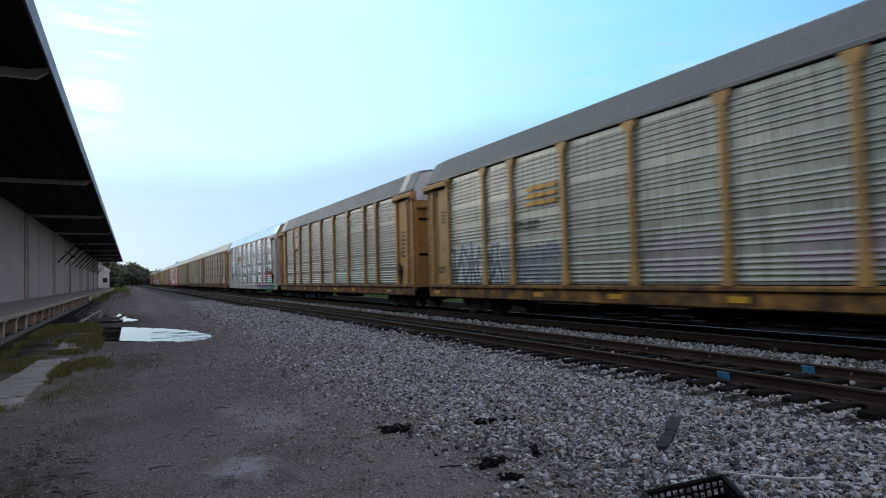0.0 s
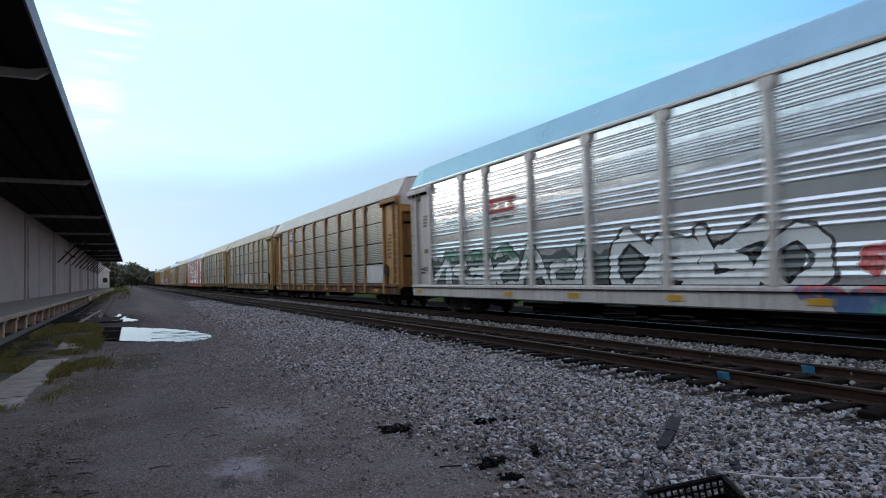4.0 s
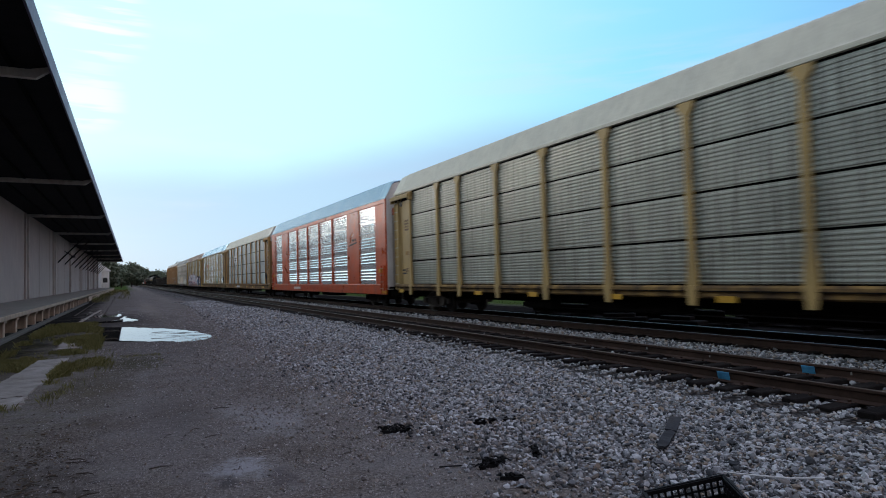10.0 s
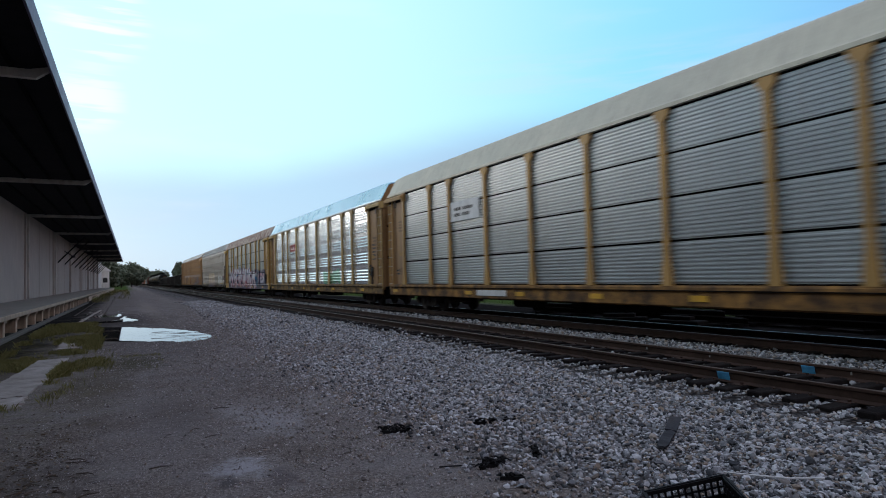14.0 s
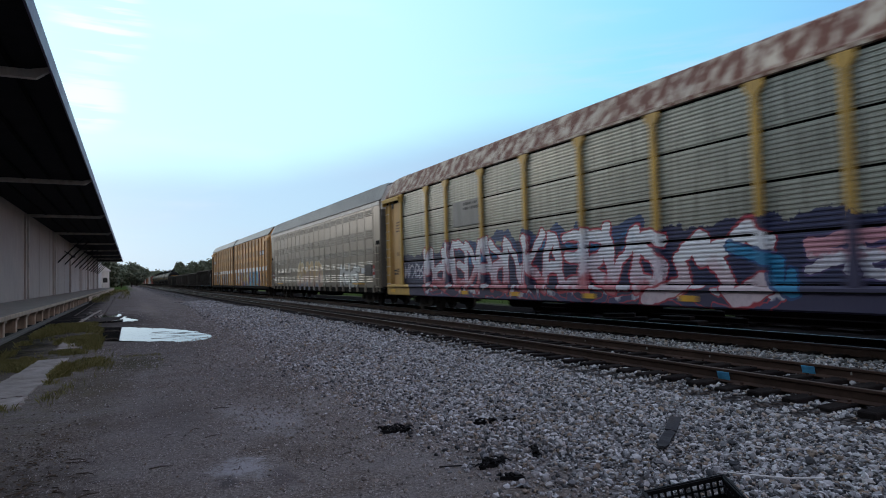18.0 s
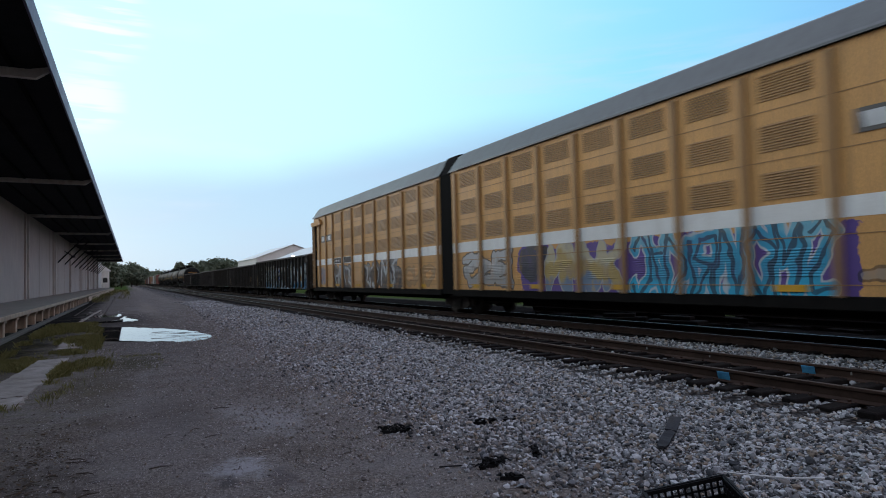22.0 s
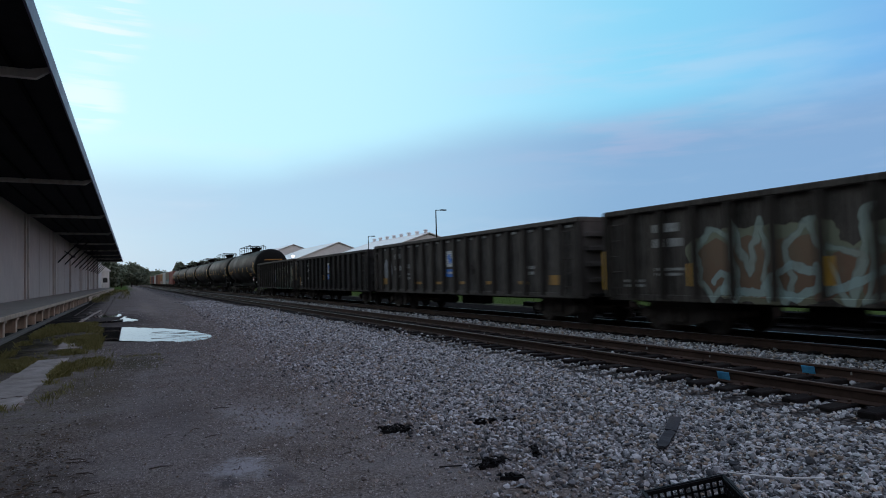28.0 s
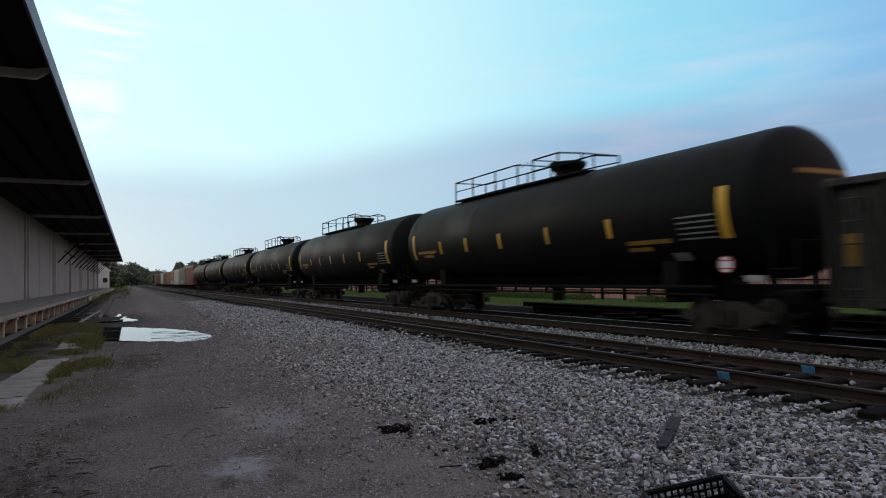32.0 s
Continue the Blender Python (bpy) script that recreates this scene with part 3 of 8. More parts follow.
def scatter_stones(name, spots, label, seed, tint, fine=False):
    """Crushed stones in one mesh: (x, y, z, size) each."""
    rng = np.random.default_rng(seed)
    bm = bmesh.new()
    bmesh.ops.create_icosphere(bm, subdivisions=1, radius=1)
    base = np.array([v.co[:] for v in bm.verts])
    tri = np.array([[v.index for v in f.verts] for f in bm.faces])
    if fine:
        base = np.array([(1, 0, 0), (-1, 0, 0), (0, 1, 0), (0, -1, 0), (0, 0, 1), (0, 0, -1)], float)
        tri = np.array([(0, 2, 4), (2, 1, 4), (1, 3, 4), (3, 0, 4), (2, 0, 5), (1, 2, 5), (3, 1, 5), (0, 3, 5)])
    bm.free()
    n, nv, nf = len(spots), len(base), len(tri)
    sp = np.array(spots)
    jit = rng.uniform(0.5, 1.3, (n, nv, 1))
    scl = rng.uniform(0.6, 1.35, (n, 1, 3)) * np.array([1, 1, 0.74])
    loc = base[None] * jit * scl
    a = rng.uniform(0, 2 * np.pi, n)
    t = rng.normal(0, 0.45, n)
    ca, sa_, ct, st = np.cos(a), np.sin(a), np.cos(t), np.sin(t)
    y, z = loc[..., 1] * ct[:, None] - loc[..., 2] * st[:, None], loc[..., 1] * st[:, None] + loc[..., 2] * ct[:, None]
    x = loc[..., 0]
    X, Y = x * ca[:, None] - y * sa_[:, None], x * sa_[:, None] + y * ca[:, None]
    co = np.stack([X, Y, z], -1) * (sp[:, 3] / 2)[:, None, None] + sp[:, None, :3]
    faces = (tri[None] + (np.arange(n) * nv)[:, None, None]).reshape(-1)
    me = bpy.data.meshes.new(name)
    me.vertices.add(n * nv)
    me.vertices.foreach_set("co", co.reshape(-1).astype(np.float32))
    me.loops.add(n * nf * 3)
    me.loops.foreach_set("vertex_index", faces.astype(np.int32))
    me.polygons.add(n * nf)
    me.polygons.foreach_set("loop_start", np.arange(0, n * nf * 3, 3, dtype=np.int32))
    me.update(calc_edges=True)
    me.shade_flat()
    me.materials.append(tint)
    return single(name, me, label, "gravel", kind="stuff")


def stone_material(name, lo, hi, brown, bias=1.7):
    m = bpy.data.materials.new(name)
    m.use_nodes = True
    nt = m.node_tree
    b = nt.nodes["Principled BSDF"]
    geo = nt.nodes.new("ShaderNodeNewGeometry")
    r = geo.outputs["Random Per Island"]
    c = mixer(nt, "MIX", calc(nt, "POWER", r, bias), lo, hi)
    c = mixer(nt, "MIX", span(nt, calc(nt, "FRACT", calc(nt, "MULTIPLY", r, 17.3)), 0.74, 0.97, 0, 0.8), c, brown)
    c = mixer(nt, "MIX", span(nt, calc(nt, "FRACT", calc(nt, "MULTIPLY", r, 41.7)), 0.9, 1.0, 0, 0.5), c, (0.5, 0.5, 0.5))
    fine = noisy(nt, geo.outputs["Position"], 45, 4, 0.7)
    c = mixer(nt, "MULTIPLY", span(nt, fine, 0.3, 0.7, 0.6, 0), c, (0.45, 0.45, 0.46))
    nt.links.new(c, b.inputs["Base Color"])
    b.inputs["Roughness"].default_value = 0.9
    b.inputs["Specular IOR Level"].default_value = 0.15
    return m


STONE = stone_material("crushed_stone", (0.045, 0.048, 0.053), (0.60, 0.605, 0.62), (0.31, 0.235, 0.17), 1.35)
GRIT = stone_material("small_gravel", (0.15, 0.135, 0.128), (0.46, 0.43, 0.42), (0.24, 0.18, 0.13), 1.2)


def stone_spots(seed, x0, x1, y0, y1, count, size, test=None):
    rng = random.Random(seed)
    out = []
    while len(out) < count:
        x, y = rng.uniform(x0, x1), rng.uniform(y0, y1)
        if test and not test(x, y, rng):
            continue
        s = size * min(1.9, rng.lognormvariate(-0.08, 0.34))
        out.append((x, y, ground_z(x, y) + s * rng.uniform(-0.1, 0.42), s))
    return out


def in_ballast(x, y, rng):
    e = ballast_edge(y)
    return rng.random() < smooth(e - 0.7, e + 1.4, x) * (1 - 0.8 * bare_spot(x, y))


def off_ties(x, y, rng):
    return min(abs(y - r) for r in TIES[RAIL_A] if abs(y - r) < 1.2) > 0.15 or rng.random() < 0.06


def off_rails(x, y, rng):
    return all(abs(x - r) > 0.11 for r in (RAIL_A, RAIL_A + GAUGE, RAIL_B, RAIL_B + GAUGE))


spots = stone_spots(1, 1.7, 6.95, 2.2, 12, 34000, 0.042, in_ballast)
spots += stone_spots(2, 1.9, 6.95, 12, 24, 34000, 0.046, in_ballast)
spots += stone_spots(3, 2.6, 6.95, 24, 62, 30000, 0.058, in_ballast)
spots += stone_spots(4, 6.95, 8.15, 2.2, 14, 3800, 0.048, off_ties)
spots += stone_spots(5, 6.95, 8.15, 14, 45, 4200, 0.06, off_ties)
spots += stone_spots(6, 8.35, 9.65, 2.2, 30, 1800, 0.05, off_ties)
spots += stone_spots(7, 9.85, 12.28, 3, 16, 9500, 0.052, off_rails)
spots += stone_spots(8, 9.85, 12.28, 16, 60, 9000, 0.07, off_rails)
spots += stone_spots(20, 3.0, 6.95, -7, 2.2, 9000, 0.055, in_ballast)
spots += stone_spots(21, 9.85, 12.28, -7, 3, 5000, 0.055, off_rails)
scatter_stones("ballast_stones", spots, "loose grey crushed stone ballast along the track", 11, STONE)
spots = stone_spots(9, -1.5, 5.0, 3.5, 9, 15000, 0.015)
spots += stone_spots(10, -1.0, 5.5, 9, 22, 9000, 0.024)
spots += stone_spots(15, 1.0, 4.6, 6, 14, 9000, 0.026, lambda x, y, r: r.random() < smooth(ballast_edge(y) - 2.4, ballast_edge(y) - 0.3, x))
spots += stone_spots(16, 1.0, 5.4, 14, 34, 10000, 0.038, lambda x, y, r: r.random() < smooth(ballast_edge(y) - 2.4, ballast_edge(y) - 0.2, x))
spots += stone_spots(13, 0.5, 5.2, 5, 12, 4000, 0.035, lambda x, y, r: r.random() < smooth(ballast_edge(y) - 2.8, ballast_edge(y), x))
spots += stone_spots(14, 0.6, 5.6, 12, 45, 9000, 0.045, lambda x, y, r: r.random() < 0.12 + smooth(ballast_edge(y) - 2.6, ballast_edge(y), x))
scatter_stones("gravel", spots, "fine grey gravel strewn over worn asphalt", 12, GRIT, True)


# ---- puddles ----
def build_puddle(name, x0, x1, y0, y1, test, label, step=0.05):
    nx, ny = round((x1 - x0) / step), round((y1 - y0) / step)
    ids, vs, fs = {}, [], []

    def vid(i, j):
        if (i, j) not in ids:
            ids[i, j] = len(vs)
            vs.append((x0 + i * step, y0 + j * step, 0.012))
        return ids[i, j]
    for i in range(nx):
        for j in range(ny):
            if test(x0 + (i + 0.5) * step, y0 + (j + 0.5) * step):
                fs.append((vid(i, j), vid(i + 1, j), vid(i + 1, j + 1), vid(i, j + 1)))
    m = bpy.data.materials.get("still_water")
    if not m:
        m = bpy.data.materials.new("still_water")
        m.use_nodes = True
        b = m.node_tree.nodes["Principled BSDF"]
        b.inputs["Base Color"].default_value = (0.03, 0.028, 0.025, 1)
        b.inputs["Roughness"].default_value = 0.015
        b.inputs["IOR"].default_value = 1.33
    me = bpy.data.meshes.new(name)
    me.from_pydata(vs, [], fs)
    me.materials.append(m)
    single(name, me, label, "puddle", kind="structure")


def puddle_main(x, y):
    mid = 26.2 - 1.35 * (x + 0.1)
    half = 3.4 * math.sqrt(max(0.0, 1 - max(0.0, (x - 0.6) / 1.95) ** 2))
    n = noise.noise((x * 1.1, y * 1.6, 1.5)) + 0.5 * noise.noise((x * 3, y * 3, 9.5))
    n2 = noise.noise((x * 0.8 + y * 0.25, y * 4.5, 7.0))
    return x > -0.88 + 0.12 * n and half > 0 and abs(y - mid) + 0.45 * n < half and not (x > 0.75 and n2 > 0.22 and abs(y - mid + 0.5) < 1.9)


def puddle_side(x, y):
    lane = x + 0.9 + 0.05 * (y - 38)
    return noise.noise((x * 2.0, y * 0.5, 4.4)) + 0.35 * noise.noise((x * 5, y * 1.2, 2.4)) - abs(y - 38) * 0.02 - abs(lane) * 0.5 > -0.12


build_puddle("puddle", -1.0, 3.1, 20.0, 31, puddle_main, "shallow rainwater puddle on asphalt reflecting pale sky")
build_puddle("puddle", -2.0, 0.8, 31.5, 47, puddle_side, "ragged rainwater puddle on dark broken asphalt", 0.06)

# ---- warehouse with loading platform and canopy ----
CONC = mat("aged_concrete", (0.25, 0.22, 0.195), 0.85, 0, 0.22, 0.9, 25, 0.3, (0.10, 0.085, 0.07), 0.5)
WALLP = mat("painted_wall", (0.46, 0.41, 0.375), 0.8, 0, 0.12, 0.35, 18, 0.15, (0.22, 0.2, 0.19), 0.4)
TIMBER = mat("weathered_timber", (0.42, 0.335, 0.25), 0.85, 0, 0.25, 2, 40, 0.3, (0.07, 0.055, 0.045), 0.5)
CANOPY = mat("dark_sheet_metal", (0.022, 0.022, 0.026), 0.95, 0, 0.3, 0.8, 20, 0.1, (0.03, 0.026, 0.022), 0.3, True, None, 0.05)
# darker copy of the canopy metal, with the purlins' shade in its colour
PURLIN = mat("shaded_purlin", (0.008, 0.008, 0.009), 0.95, 0, 0.3, 0.8, 20, 0.1, None, 0.3, True, None, 0.05)
# violet in this grey stands for the lens fringe along the edge
FASCIA = mat("grey_fascia", (0.15, 0.14, 0.22), 0.5, 0.3, 0.15, 1, 20, 0.05, GRIME, 0.3)
BEAM = mat("pale_steel_beam", (0.46, 0.44, 0.41), 0.6, 0, 0.2, 1, 25, 0.1, RUST, 0.35)
DECK_X, WALL_X, EDGE_X, DECK_Z, EDGE_Z = -3.94, -7.4, -1.82, 0.76, 7.34
Y_END = 186.0


def build_warehouse():
    w = thing("warehouse", "long pale painted warehouse with dark roof canopy and loading platform", "warehouse", "", pose(0, 0, 0, 0, 0, -0.46), "structure")
    part("wall", Shape().box(WALL_X - 0.3, WALL_X, -20, Y_END + 20, 0, 7.75).mesh("wall", WALLP), w, None, "pale grey painted wall")
    part("back_wall", Shape().box(-40, -39.7, -20, Y_END + 20, 0, 7.75).mesh("back_wall", WALLP), w)
    for y in (-20, Y_END + 19.7):
        part("end_wall", Shape().box(-39.7, WALL_X - 0.3, y, y + 0.3, 0, 7.75).mesh("end_wall", WALLP), w)
    part("roof", Shape().prism([(-40.4, 7.9), (-23, 10.2), (WALL_X, 7.9), (WALL_X, 7.75), (-23, 10.05), (-40.4, 7.75)], 1, -20.5, Y_END + 20.5).mesh("roof", CANOPY), w, None, "dark sheet metal roof")
    pil = shared("pilaster", lambda: Shape().box(0, 0.12, -0.22, 0.22, DECK_Z, 7.5, 0.02), WALLP)
    pipe = shared("downpipe", lambda: Shape().tube((0.2, 0.34, DECK_Z), (0.2, 0.34, 7.3), 0.07, 10), BEAM)
    joint = shared("wall_joint", lambda: Shape().box(0.002, 0.014, -0.04, 0.04, DECK_Z, 7.4), CONC)
    beam = shared("canopy_beam", lambda: Shape().prism([(WALL_X, 7.40), (EDGE_X - 0.5, 7.34), (EDGE_X - 0.06, 7.44), (EDGE_X - 0.02, 7.36), (EDGE_X - 0.34, 7.12), (WALL_X, 7.18)], 1, -0.09, 0.09), BEAM)
    brace = shared("brace", lambda: Shape().tube((WALL_X, 0, 4.35), (-4.7, 0, 7.3), 0.075, 8), CANOPY)
    y = 19.3 - 40
    while y < Y_END:
        part("canopy_beam", beam, w, pose(0, y, 0), "pale steel beam under the canopy")
        part("pilaster", pil, w, pose(WALL_X, y, 0))
        if y > 30:
            part("downpipe", pipe, w, pose(WALL_X, y, 0), "round downpipe")
        y += 20.0
    y = 68.0
    while y < Y_END:
        part("wall_joint", joint, w, pose(WALL_X, y, 0))
        if y > 80:
            part("brace", brace, w, pose(0, y, 0), "dark diagonal brace")
        y += 8.3
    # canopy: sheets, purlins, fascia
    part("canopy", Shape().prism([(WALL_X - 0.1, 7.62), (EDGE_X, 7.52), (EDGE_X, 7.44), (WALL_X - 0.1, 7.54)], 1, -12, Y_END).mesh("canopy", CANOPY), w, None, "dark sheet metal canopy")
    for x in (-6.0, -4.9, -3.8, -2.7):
        part("purlin", Shape().box(x - 0.05, x + 0.05, -12, Y_END, 7.34, 7.45).mesh("purlin", PURLIN), w, None, "steel purlin coloured dark for its shade")
    part("fascia", Shape().prism([(EDGE_X, 7.22), (EDGE_X + 0.05, 7.22), (EDGE_X + 0.09, 7.56), (EDGE_X + 0.02, 7.58), (EDGE_X, 7.5)], 1, -12, Y_END).mesh("fascia", FASCIA), w, None, "grey-blue metal fascia")
    # platform
    part("platform_deck", Shape().box(WALL_X, DECK_X, -12, Y_END + 10, DECK_Z - 0.16, DECK_Z, 0.01).mesh("platform_deck", CONC), w, None, "stained concrete platform deck")
    part("platform_edge", Shape().box(DECK_X, DECK_X + 0.06, -12, Y_END + 10, DECK_Z - 0.15, DECK_Z + 0.012, 0.008).mesh("platform_edge", TIMBER), w, None, "weathered timber edge")
    pier = shared("platform_pier", lambda: Shape().box(-1.25, 0.0, -0.17, 0.17, -0.05, DECK_Z - 0.16, 0.02).box(-0.06, 0.05, -0.3, 0.3, DECK_Z - 0.26, DECK_Z - 0.155, 0.01), TIMBER)
    y = 16.0
    while y < 78:
        part("platform_pier", pier, w, pose(DECK_X - 0.06, y, 0), "weathered platform pier")
        y += 2.78
    part("platform_face", Shape().box(DECK_X - 0.2, DECK_X - 0.04, 78, Y_END + 10, 0, DECK_Z - 0.245, 0.01).mesh("platform_face", TIMBER), w, None, "solid platform face")
    # black sheet added below the deck as the shade between the piers
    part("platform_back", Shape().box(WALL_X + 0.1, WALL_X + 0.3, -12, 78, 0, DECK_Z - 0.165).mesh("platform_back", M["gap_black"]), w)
    part("kerb", Shape().box(DECK_X + 0.1, DECK_X + 0.34, -5, 70, -0.05, 0.1, 0.02).mesh("kerb", mat("dirty_kerb", (0.09, 0.08, 0.072), 0.9, 0, 0.25, 1.5, 25, 0.3)), w, None, "low concrete kerb")
    bracket = Shape().box(0, 0.12, -0.5, 0.5, 5.7, 5.8).tube((0.05, 0, 5.75), (0.9, 0, 5.2), 0.05, 6).box(0.7, 1.15, -0.2, 0.2, 5.0, 5.25, 0.04)
    part("wall_lamp", bracket.mesh("wall_lamp", CANOPY), w, pose(WALL_X, 93, 0.2), "dark unlit wall lamp")
    return w


build_warehouse()
for x in (-2.55, -1.05):
    s = Shape().prism([(x + px, 0.035 + pz) for px, pz in rail_outline()], 1, 42, 170)
    single("siding_rail", s.mesh("siding_rail", M["rail"]), "rusty disused siding rail sunk in dirt", "rail", "disused siding rails", "structure")
single("kerb", Shape().box(-0.07, 0.07, 0, 19, -0.05, 0.045, 0.015).mesh("kerb", CONC), "broken concrete kerb in weeds", "kerb", kind="structure", m=pose(-2.0, 31, 0, 0, 0, -1.65))


# ---- concrete slab remains ----
def build_slab(x0, x1, y0, y1, seed, label, lean=0.03, rough=0.05):
    """A broken slab, leaning by so much across per metre along."""
    rng = random.Random(seed)
    pts = []
    n = 22
    for i in range(n):
        t = i / n
        pts.append((x1 + lean * (y1 - y0) * t + rng.uniform(-1, 1) * rough + 0.08 * noise.noise((seed, t * 6, 0)), y0 + (y1 - y0) * t))
    for i in range(8):
        pts.append((x1 + lean * (y1 - y0) - (x1 - x0) * i / 8, y1 + rng.uniform(-2, 2) * rough))
    for i in range(n):
        t = 1 - i / n
        pts.append((x0 + 1.6 * lean * (y1 - y0) * t + rng.uniform(-1, 1) * rough, y0 + (y1 - y0) * t))
    for i in range(8):
        pts.append((x0 + (x1 - x0) * i / 8, y0 + rng.uniform(-2, 2) * rough))
    s = Shape().prism(pts, 2, -0.05, 0.03)
    single("concrete_slab", s.mesh("concrete_slab", SLABM), label, "concrete slab", "broken slabs")


SLABM = mat("pale_concrete", (0.32, 0.295, 0.275), 0.9, 0, 0.25, 1.6, 30, 0.3, (0.12, 0.10, 0.08), 0.75, False, None, 0.1, 0.42)
build_slab(-2.14, -1.38, 12.42, 18.1, 4, "pale broken concrete slab sunk in weeds")
build_slab(-2.22, -1.44, 11.3, 12.36, 5, "pale concrete slab with ragged worn edge")
build_slab(-1.72, -1.22, 20.8, 24.0, 7, "small wet concrete slab among weeds", 0.0, 0.09)


# ---- grass ----
def grass_material(name, a, b_):
    m = bpy.data.materials.new(name)
    m.use_nodes = True
    nt = m.node_tree
    b = nt.nodes["Principled BSDF"]
    geo = nt.nodes.new("ShaderNodeNewGeometry")
    c = mixer(nt, "MIX", geo.outputs["Random Per Island"], a, b_)
    nt.links.new(c, b.inputs["Base Color"])
    b.inputs["Roughness"].default_value = 0.7
    b.inputs["Specular IOR Level"].default_value = 0.1
    return m


GRASS = grass_material("weed_blades", (0.095, 0.098, 0.034), (0.205, 0.195, 0.08))
LUSH = grass_material("lush_blades", (0.03, 0.05, 0.014), (0.075, 0.115, 0.03))


def build_grass(name, seed, count, x0, x1, y0, y1, h, test, label, material=None):
    rng = random.Random(seed)
    vs, fs = [], []
    tries = 0
    while len(fs) < count and tries < count * 12:
        tries += 1
        x, y = rng.uniform(x0, x1), rng.uniform(y0, y1)
        if not test(x, y):
            continue
        hh, a, w = h * rng.uniform(0.4, 1.3), rng.uniform(0, 6.28), rng.uniform(0.0015, 0.0038) * (1 + y / 25)
        lean = rng.uniform(0.1, 0.8) * hh
        dx, dy = math.cos(a), math.sin(a)
        k = len(vs)
        z = ground_z(x, y)
        vs += [(x - dy * w, y + dx * w, z), (x + dy * w, y - dx * w, z), (x + dx * lean * 0.4 + dy * w * 0.7, y + dy * lean * 0.4 - dx * w * 0.7, z + hh * 0.65), (x + dx * lean, y + dy * lean, z + hh)]
        fs += [(k, k + 1, k + 2), (k, k + 2, k + 3)]
    me = bpy.data.meshes.new(name)
    me.from_pydata(vs, [], fs)
    me.materials.append(material or GRASS)
    single(name, me, label, "grass", kind="stuff")


SOFT = random.Random(77)


def weeds_left(x, y):
    n = noise.noise((x * 1.1, y * 0.4, 2.2)) + 0.45 * noise.noise((x * 4, y * 2, 1.0))
    t = y - 12.4
    on_slab = -2.12 + 0.048 * t < x < -1.38 + 0.03 * t and 11.3 < y < 18.1
    bound = -0.55 - 0.21 * max(0.0, 15 - y)
    return SOFT.random() < smooth(-0.35, 0.85, n) ** 2 * smooth(bound + 0.4, bound - 0.8, x) and not on_slab


def weeds_far(x, y):
    return SOFT.random() < smooth(-0.1, 0.5, noise.noise((x * 0.9, y * 0.3, 8.2)) + 0.4 * noise.noise((x * 4, y * 2, 1.0))) * smooth(-0.5, -0.9, x + 0.02 * (y - 20))


build_grass("grass", 3, 80000, -3.0, 0.2, 9.5, 20, 0.095, weeds_left, "low olive weeds round broken slabs")
build_grass("grass", 4, 60000, -2.9, -0.3, 19, 33, 0.13, weeds_far, "taller weeds beside a puddle")
build_grass("grass", 5, 900, -0.1, 0.8, 14.8, 18, 0.03, lambda x, y: SOFT.random() < smooth(0.0, 0.6, noise.noise((x * 1.5, y * 0.8, 3.3))), "sparse weeds in cracked asphalt")
build_grass("grass", 6, 5000, -6, 0.8, 70, 215, 0.35, lambda x, y: SOFT.random() < smooth(-0.1, 0.6, noise.noise((x * 0.5, y * 0.06, 3.3))), "rough grass along the disused siding")
build_grass("grass", 7, 14000, 19.5, 27, 16, 95, 0.12, lambda x, y: True, "bright green verge beyond the tracks", LUSH)
build_grass("grass", 8, 20000, 25.8, 27.3, 14, 95, 0.36, lambda x, y: noise.noise((x * 0.3, y * 0.2, 6.1)) > 0.15 or 36 < y < 60, "tall weeds along a fence", LUSH)


# ---- beyond the tracks ----
PINK = mat("faded_red_boards", (0.46, 0.185, 0.17), 0.8, 0, 0.3, 0.8, 12, 0.1, (0.5, 0.38, 0.36), 0.6)
WHITEB = mat("white_cladding", (0.62, 0.59, 0.57), 0.7, 0, 0.08, 0.2, 8, 0.05, (0.35, 0.32, 0.3), 0.3)
WHITER = mat("pale_metal_roof", (0.66, 0.64, 0.63), 0.5, 0.1, 0.08, 0.2, 8, 0.05)


FENCE_X = 27.4


def build_fence():
    f = thing("fence", "faded red board fence with dark posts behind weeds", "fence", kind="structure")
    boards = [shared(("fence_board", k), lambda: Shape().box(0, 0.04, -0.128 + 0.02 * (k % 2), 0.128, 0.08, 1.72 + 0.05 * k, 0.008), PINK) for k in range(3)]
    post = shared("fence_post", lambda: Shape().box(-0.16, -0.02, -0.07, 0.07, 0, 2.0, 0.01), M["steel_dark"])
    for k in range(286):
        y = 12.0 + 0.29 * k
        part("fence_board", boards[k * 7 % 3], f, pose(FENCE_X, y, 0))
        if k % 7 == 0:
            part("fence_post", post, f, pose(FENCE_X, y + 0.14, 0), "dark steel post")
    for z in (0.55, 1.15):
        part("fence_rail", Shape().box(FENCE_X - 0.1, FENCE_X - 0.04, 11.5, 95.5, z, z + 0.06).mesh("fence_rail", M["steel_dark"]), f)


build_fence()


